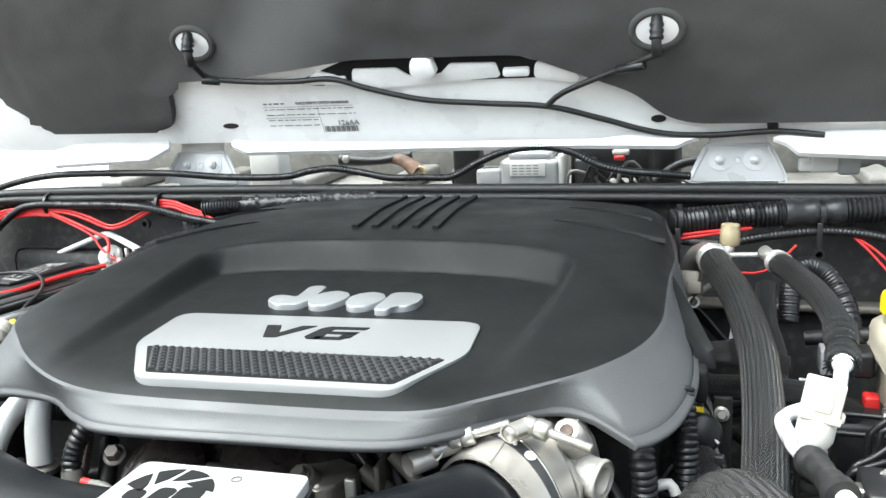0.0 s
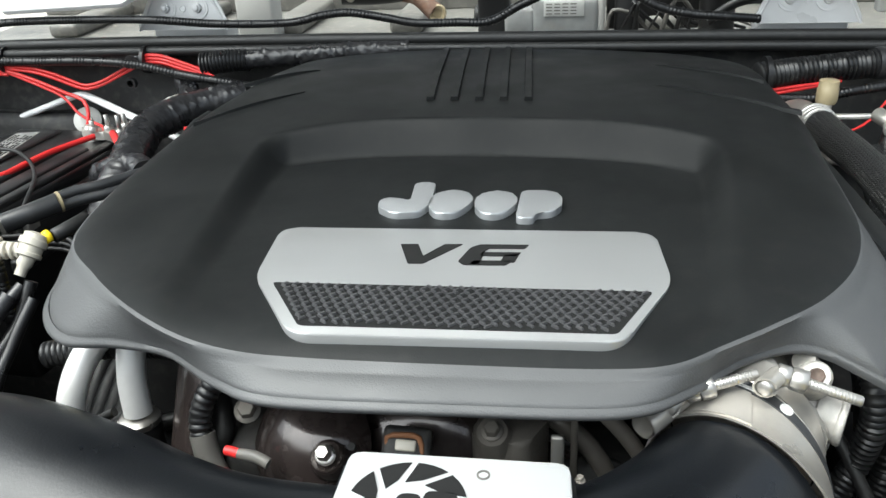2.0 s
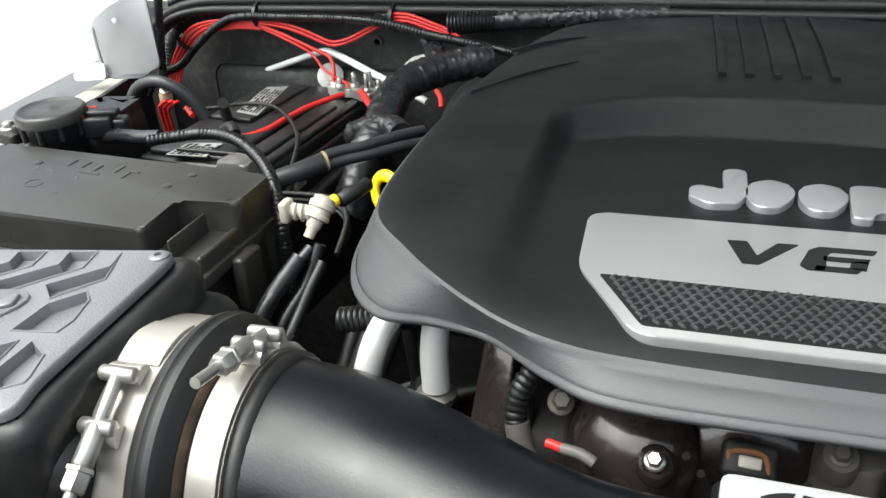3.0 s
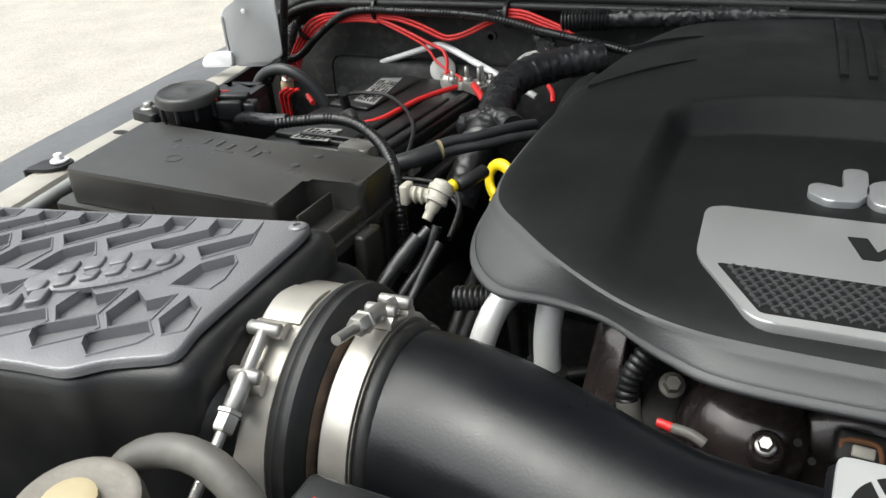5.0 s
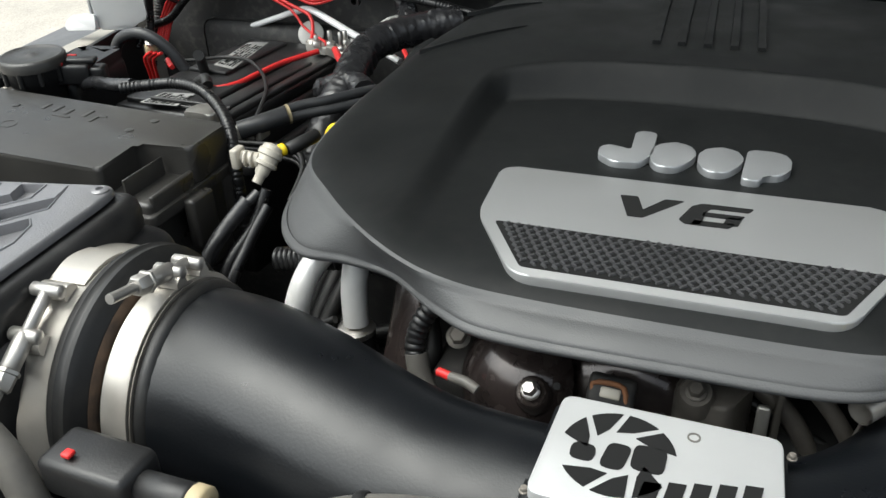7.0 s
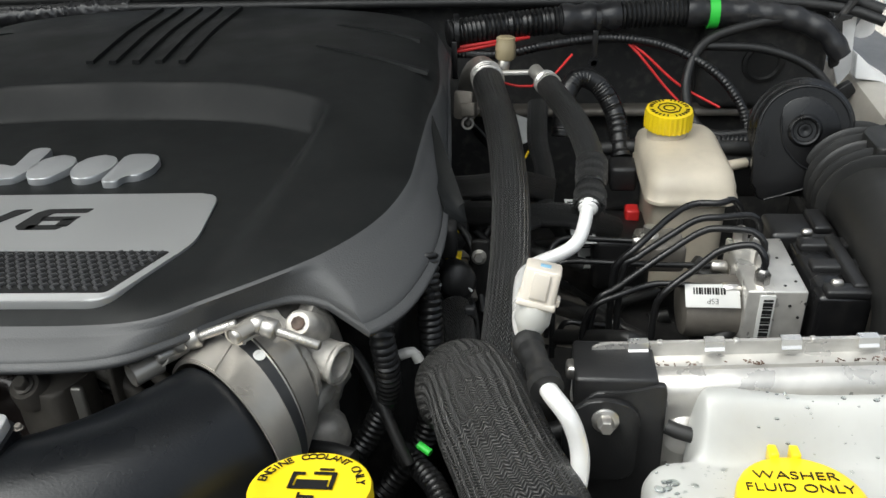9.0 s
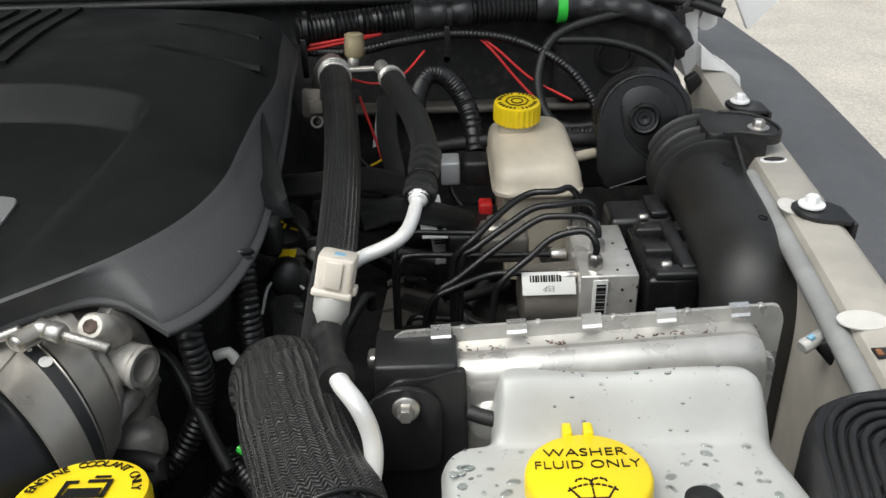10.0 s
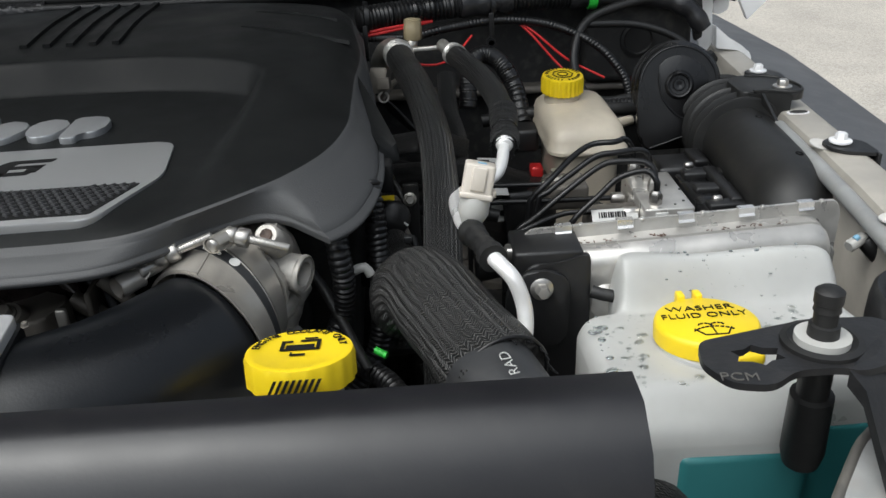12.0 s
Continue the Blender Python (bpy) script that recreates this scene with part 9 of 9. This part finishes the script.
def latch(name, bm, material, label=""):
    bmesh.ops.transform(bm, matrix=LP, verts=bm.verts)
    return part(name, bm, material, ls, label)


plate_out = rounded([(-0.054, 0.008), (-0.058, -0.010), (-0.051, -0.026), (-0.034, -0.030), (-0.020, -0.020), (0.000, -0.020), (0.007, -0.024), (0.034, -0.016), (0.042, 0.008), (0.036, 0.020), (0.004, 0.022)], 0.006)
star = [(-0.0315 + (0.0125 if k % 2 else 0.0085) * math.cos(k * math.pi / 6), -0.006 + (0.0085 if k % 2 else 0.006) * math.sin(k * math.pi / 6)) for k in range(12)]
own = bmesh.new()
eds = []
for poly in (plate_out, star):
    va = [own.verts.new((x, y, 0)) for x, y in poly]
    vb_ = [own.verts.new((x, y, -0.0035)) for x, y in poly]
    n = len(poly)
    for i in range(n):
        own.faces.new((va[i], va[(i + 1) % n], vb_[(i + 1) % n], vb_[i]))
    eds += [own.edges.get((va[i], va[(i + 1) % n])) for i in range(n)]
bmesh.ops.triangle_fill(own, use_beauty=True, edges=eds, normal=(0, 0, 1))
latch("plate", own, "stamped", "stamped plate with a star-shaped hole")
own = []
for a, b, z in (((0.002, -0.022), (0.040, 0.012), -0.0005), ((0.006, -0.030), (0.046, 0.006), -0.006), ((0.007, -0.044), (0.056, -0.004), -0.022), ((0.010, -0.060), (0.070, -0.016), -0.044)):
    m_ = ((a[0] * 0.6 + b[0] * 0.4), (a[1] * 0.6 + b[1] * 0.4))
    own.append([(a[0], a[1], z - 0.008), (a[0], a[1], z), (m_[0], m_[1], z + 0.003), (b[0], b[1], z), (b[0], b[1], z - 0.0035), (m_[0], m_[1], z - 0.0005), (a[0] + 0.003, a[1] + 0.002, z - 0.008)])
latch("arm", rings(own), "stamped", "folded arm bent down to the body")
latch("black_collar", lathe((0, 0, -0.001), (0, 0, 1), [(0, 0.0180), (0.003, 0.0180), (0.004, 0.0150), (0.002, 0.0120)], 28), "rubber")
latch("white_ring", lathe((0, 0, 0), (0, 0, 1), [(0, 0.0122), (0.0045, 0.0122), (0.0045, 0.0075)], 28), "lightplastic", "white nylon ring")
latch("pin", lathe((0, 0, 0), (0, 0, 1), [(0, 0.0072), (0.010, 0.0068), (0.0105, 0.0054), (0.0165, 0.0054), (0.017, 0.0061), (0.0195, 0.0057), (0.0205, 0.0057), (0.021, 0.0064), (0.0265, 0.0064), (0.028, 0.0045)], 22), "rubber", "ribbed black rubber pin")
latch("lower_pin", lathe((0, 0, -0.003), (0.06, 0.12, -1), [(0, 0.0075), (0.026, 0.0075), (0.027, 0.0100), (0.062, 0.0105), (0.070, 0.009), (0.070, 0.004)], 20), "rubber")
text("PCM", 0.0085, LP @ pose(-0.046, -0.0225, 0.0002, 0, 0, -8), "greywire", ls, "embossed_letters", 0.0004)
wire("braided_hose_loop", "black braided hose bending before the tank", [("hose", [(0.28, 0.700, 1.180), (0.305, 0.697, 1.188), (0.328, 0.690, 1.186), (0.342, 0.680, 1.170), (0.345, 0.675, 1.14)], 0.0115, "braid", "")])
wf = thing("nose_edge", (0.41, 0.62, 1.2), "white painted nose flange with a dull beige edge", "body panel")
part("sheet", prism(rounded([(0.376, 0.610), (0.392, 0.632), (0.409, 0.652), (0.424, 0.664), (0.47, 0.664), (0.47, 0.60)][::-1], 0.004), 1.10, 1.2480, 0.003), "railgrey", wf)
part("edge_strip", tube([(0.374, 0.612, 1.2475), (0.391, 0.6335, 1.2475), (0.408, 0.6535, 1.2475), (0.424, 0.6655, 1.2475)], 0.0024, 8), "greywire", wf, "dull beige edge strip")

# ---- things in the cowl tray ----
wm = thing("wiper_motor", (-0.03, 1.57, 1.27), "light grey wiper motor module with a white label", "motor")
part("case", box(-0.074, 0.010, 1.552, 1.60, 1.268, 1.318, 0.007, 3), "railgrey", wm)
part("side_box", box(-0.108, -0.070, 1.552, 1.59, 1.268, 1.306, 0.005, 2), "railgrey", wm)
part("end_cap", box(0.008, 0.018, 1.555, 1.60, 1.268, 1.326, 0.004, 2), "lightplastic", wm)
part("shoulder", box(-0.062, 0.0, 1.560, 1.60, 1.316, 1.330, 0.005, 2), "silver", wm)
lb = part("label", box(-0.058, -0.008, 1.5505, 1.5515, 1.296, 1.315, 0.0003), "label", wm, "white printed label")
bars(plane_on((-0.033, 1.5504, 1.3055), (1, 0, 0), (0, 0, 1)), [(-0.022 + 0.010 * i, -0.0145 + 0.010 * i, -0.007 + 0.004 * j, -0.0058 + 0.004 * j) for i in range(4) for j in range(4)], "greywire", lb)
for z in (1.285, 1.300):
    part("fin", box(-0.098, -0.076, 1.56, 1.575, z, z + 0.006, 0.002), "silver", wm)
part("cable", corrugated([(-0.845, 1.40, 1.292), (-0.800, 1.440, 1.308), (-0.736, 1.450, 1.317), (-0.635, 1.452, 1.319), (-0.539, 1.452, 1.318), (-0.448, 1.452, 1.312), (-0.359, 1.452, 1.312), (-0.316, 1.452, 1.320), (-0.282, 1.452, 1.323), (-0.241, 1.452, 1.317), (-0.201, 1.452, 1.310), (-0.153, 1.452, 1.310), (-0.114, 1.452, 1.311), (-0.076, 1.452, 1.330), (-0.038, 1.452, 1.344), (0.006, 1.452, 1.348), (0.041, 1.452, 1.341), (0.076, 1.452, 1.324), (0.110, 1.452, 1.316), (0.144, 1.452, 1.313), (0.185, 1.46, 1.308)], 0.0052), "loom", wm, "black corrugated cable crossing the tray")
lk = thing("wiper_linkage", (-0.2, 1.58, 1.28), "dark wiper linkage with a rusty crank and cream joint", "linkage")
part("arm", tube([(-0.322, 1.575, 1.320), (-0.300, 1.575, 1.318), (-0.26, 1.58, 1.317), (-0.215, 1.59, 1.324)], 0.010, 14, 0.006, lambda s, L: 0.0125 - 0.004 * min(s / L * 2, 1), flat=0.8), "rubber", lk)
part("arm_pin", lathe((-0.310, 1.566, 1.321), (0, -1, 0.1), [(0, 0.006), (0.003, 0.006), (0.004, 0.004)], 14), "alu", lk)
part("crank", tube([(-0.250, 1.585, 1.318), (-0.225, 1.58, 1.316), (-0.200, 1.572, 1.300)], 0.009, 12, 0.005, lambda s, L: 0.0065 + 0.006 * s / L), "rustycrank", lk, "rust-stained crank")
part("joint", lathe((-0.197, 1.575, 1.298), (0.1, -1, 0.1), [(0, 0.0115), (0.010, 0.0115), (0.012, 0.010), (0.011, 0.007), (0.008, 0.006)], 20), "tan", lk, "cream round joint")
part("post", box(-0.1425, -0.1015, 1.556, 1.585, 1.268, 1.40, 0.006, 3), "black", lk, "broad black post")
part("dark_plate", box(0.02, 0.15, 1.605, 1.61, 1.268, 1.39, 0.002), "black", lk)
part("post_clamp", lathe((-0.122, 1.575, 1.293), (1, 0, 0), [(-0.026, 0.010), (-0.024, 0.014), (0.012, 0.014), (0.016, 0.010), (0.024, 0.009)], 18), "rubber", lk)
cpx = thing("cowl_plugs", (0.1, 1.56, 1.28), "dark plugs and wires beside the wiper motor", "plugs")
part("plug", box(0.030, 0.060, 1.565, 1.59, 1.268, 1.318, 0.005), "black", cpx)
part("cylinder", cyl((0.153, 1.562, 1.27), (0.151, 1.562, 1.40), 0.0215, 26, 0.003), "black", cpx)
part("red_clip", box(0.086, 0.100, 1.546, 1.556, 1.317, 1.324, 0.002), "red", cpx)
part("pale_clip", box(0.084, 0.106, 1.547, 1.560, 1.324, 1.331, 0.002), "lightplastic", cpx)
rng = random.Random(33)
for k in range(9):
    x = 0.02 + 0.017 * k
    part("wire", tube([(x, 1.56, 1.275), (x + rng.uniform(-0.01, 0.02), 1.552, rng.uniform(1.285, 1.312)), (x + rng.uniform(0.01, 0.04), 1.56, rng.uniform(1.285, 1.318)), (x + 0.05, 1.57, 1.275)], rng.uniform(0.0014, 0.003), 8), "rubber" if k % 4 else "greywire", cpx)
part("hose", tube([(0.14, 1.54, 1.29), (0.17, 1.535, 1.312), (0.20, 1.53, 1.318), (0.25, 1.54, 1.315)], 0.006, 12), "rubber", cpx)
wc = thing("washer_coupling", (0.36, 1.46, 1.33), "white and grey plug pair joining a taped grey cable", "plug")
part("white_plug", box(0.321, 0.352, 1.468, 1.492, 1.310, 1.330, 0.003), "lightplastic", wc, "off-white plug")
part("latch", box(0.309, 0.325, 1.470, 1.488, 1.311, 1.325, 0.002), "lightplastic", wc)
part("grey_plug", box(0.351, 0.375, 1.466, 1.494, 1.307, 1.334, 0.004), "railgrey", wc, "grey plug")
part("cable", tube([(0.372, 1.48, 1.322), (0.395, 1.48, 1.325), (0.42, 1.482, 1.319), (0.45, 1.485, 1.322), (0.52, 1.49, 1.330), (0.60, 1.49, 1.33)], 0.008, 12, 0.004, lambda s, L: 0.008 + 0.0012 * math.sin(s * 210)), "railgrey", wc)
part("branch", tube([(0.41, 1.48, 1.322), (0.44, 1.478, 1.312), (0.48, 1.48, 1.302)], 0.005, 10), "railgrey", wc)
for o in (wm, lk, cpx, wc):
    shift(o, 0, 0, 0.022)
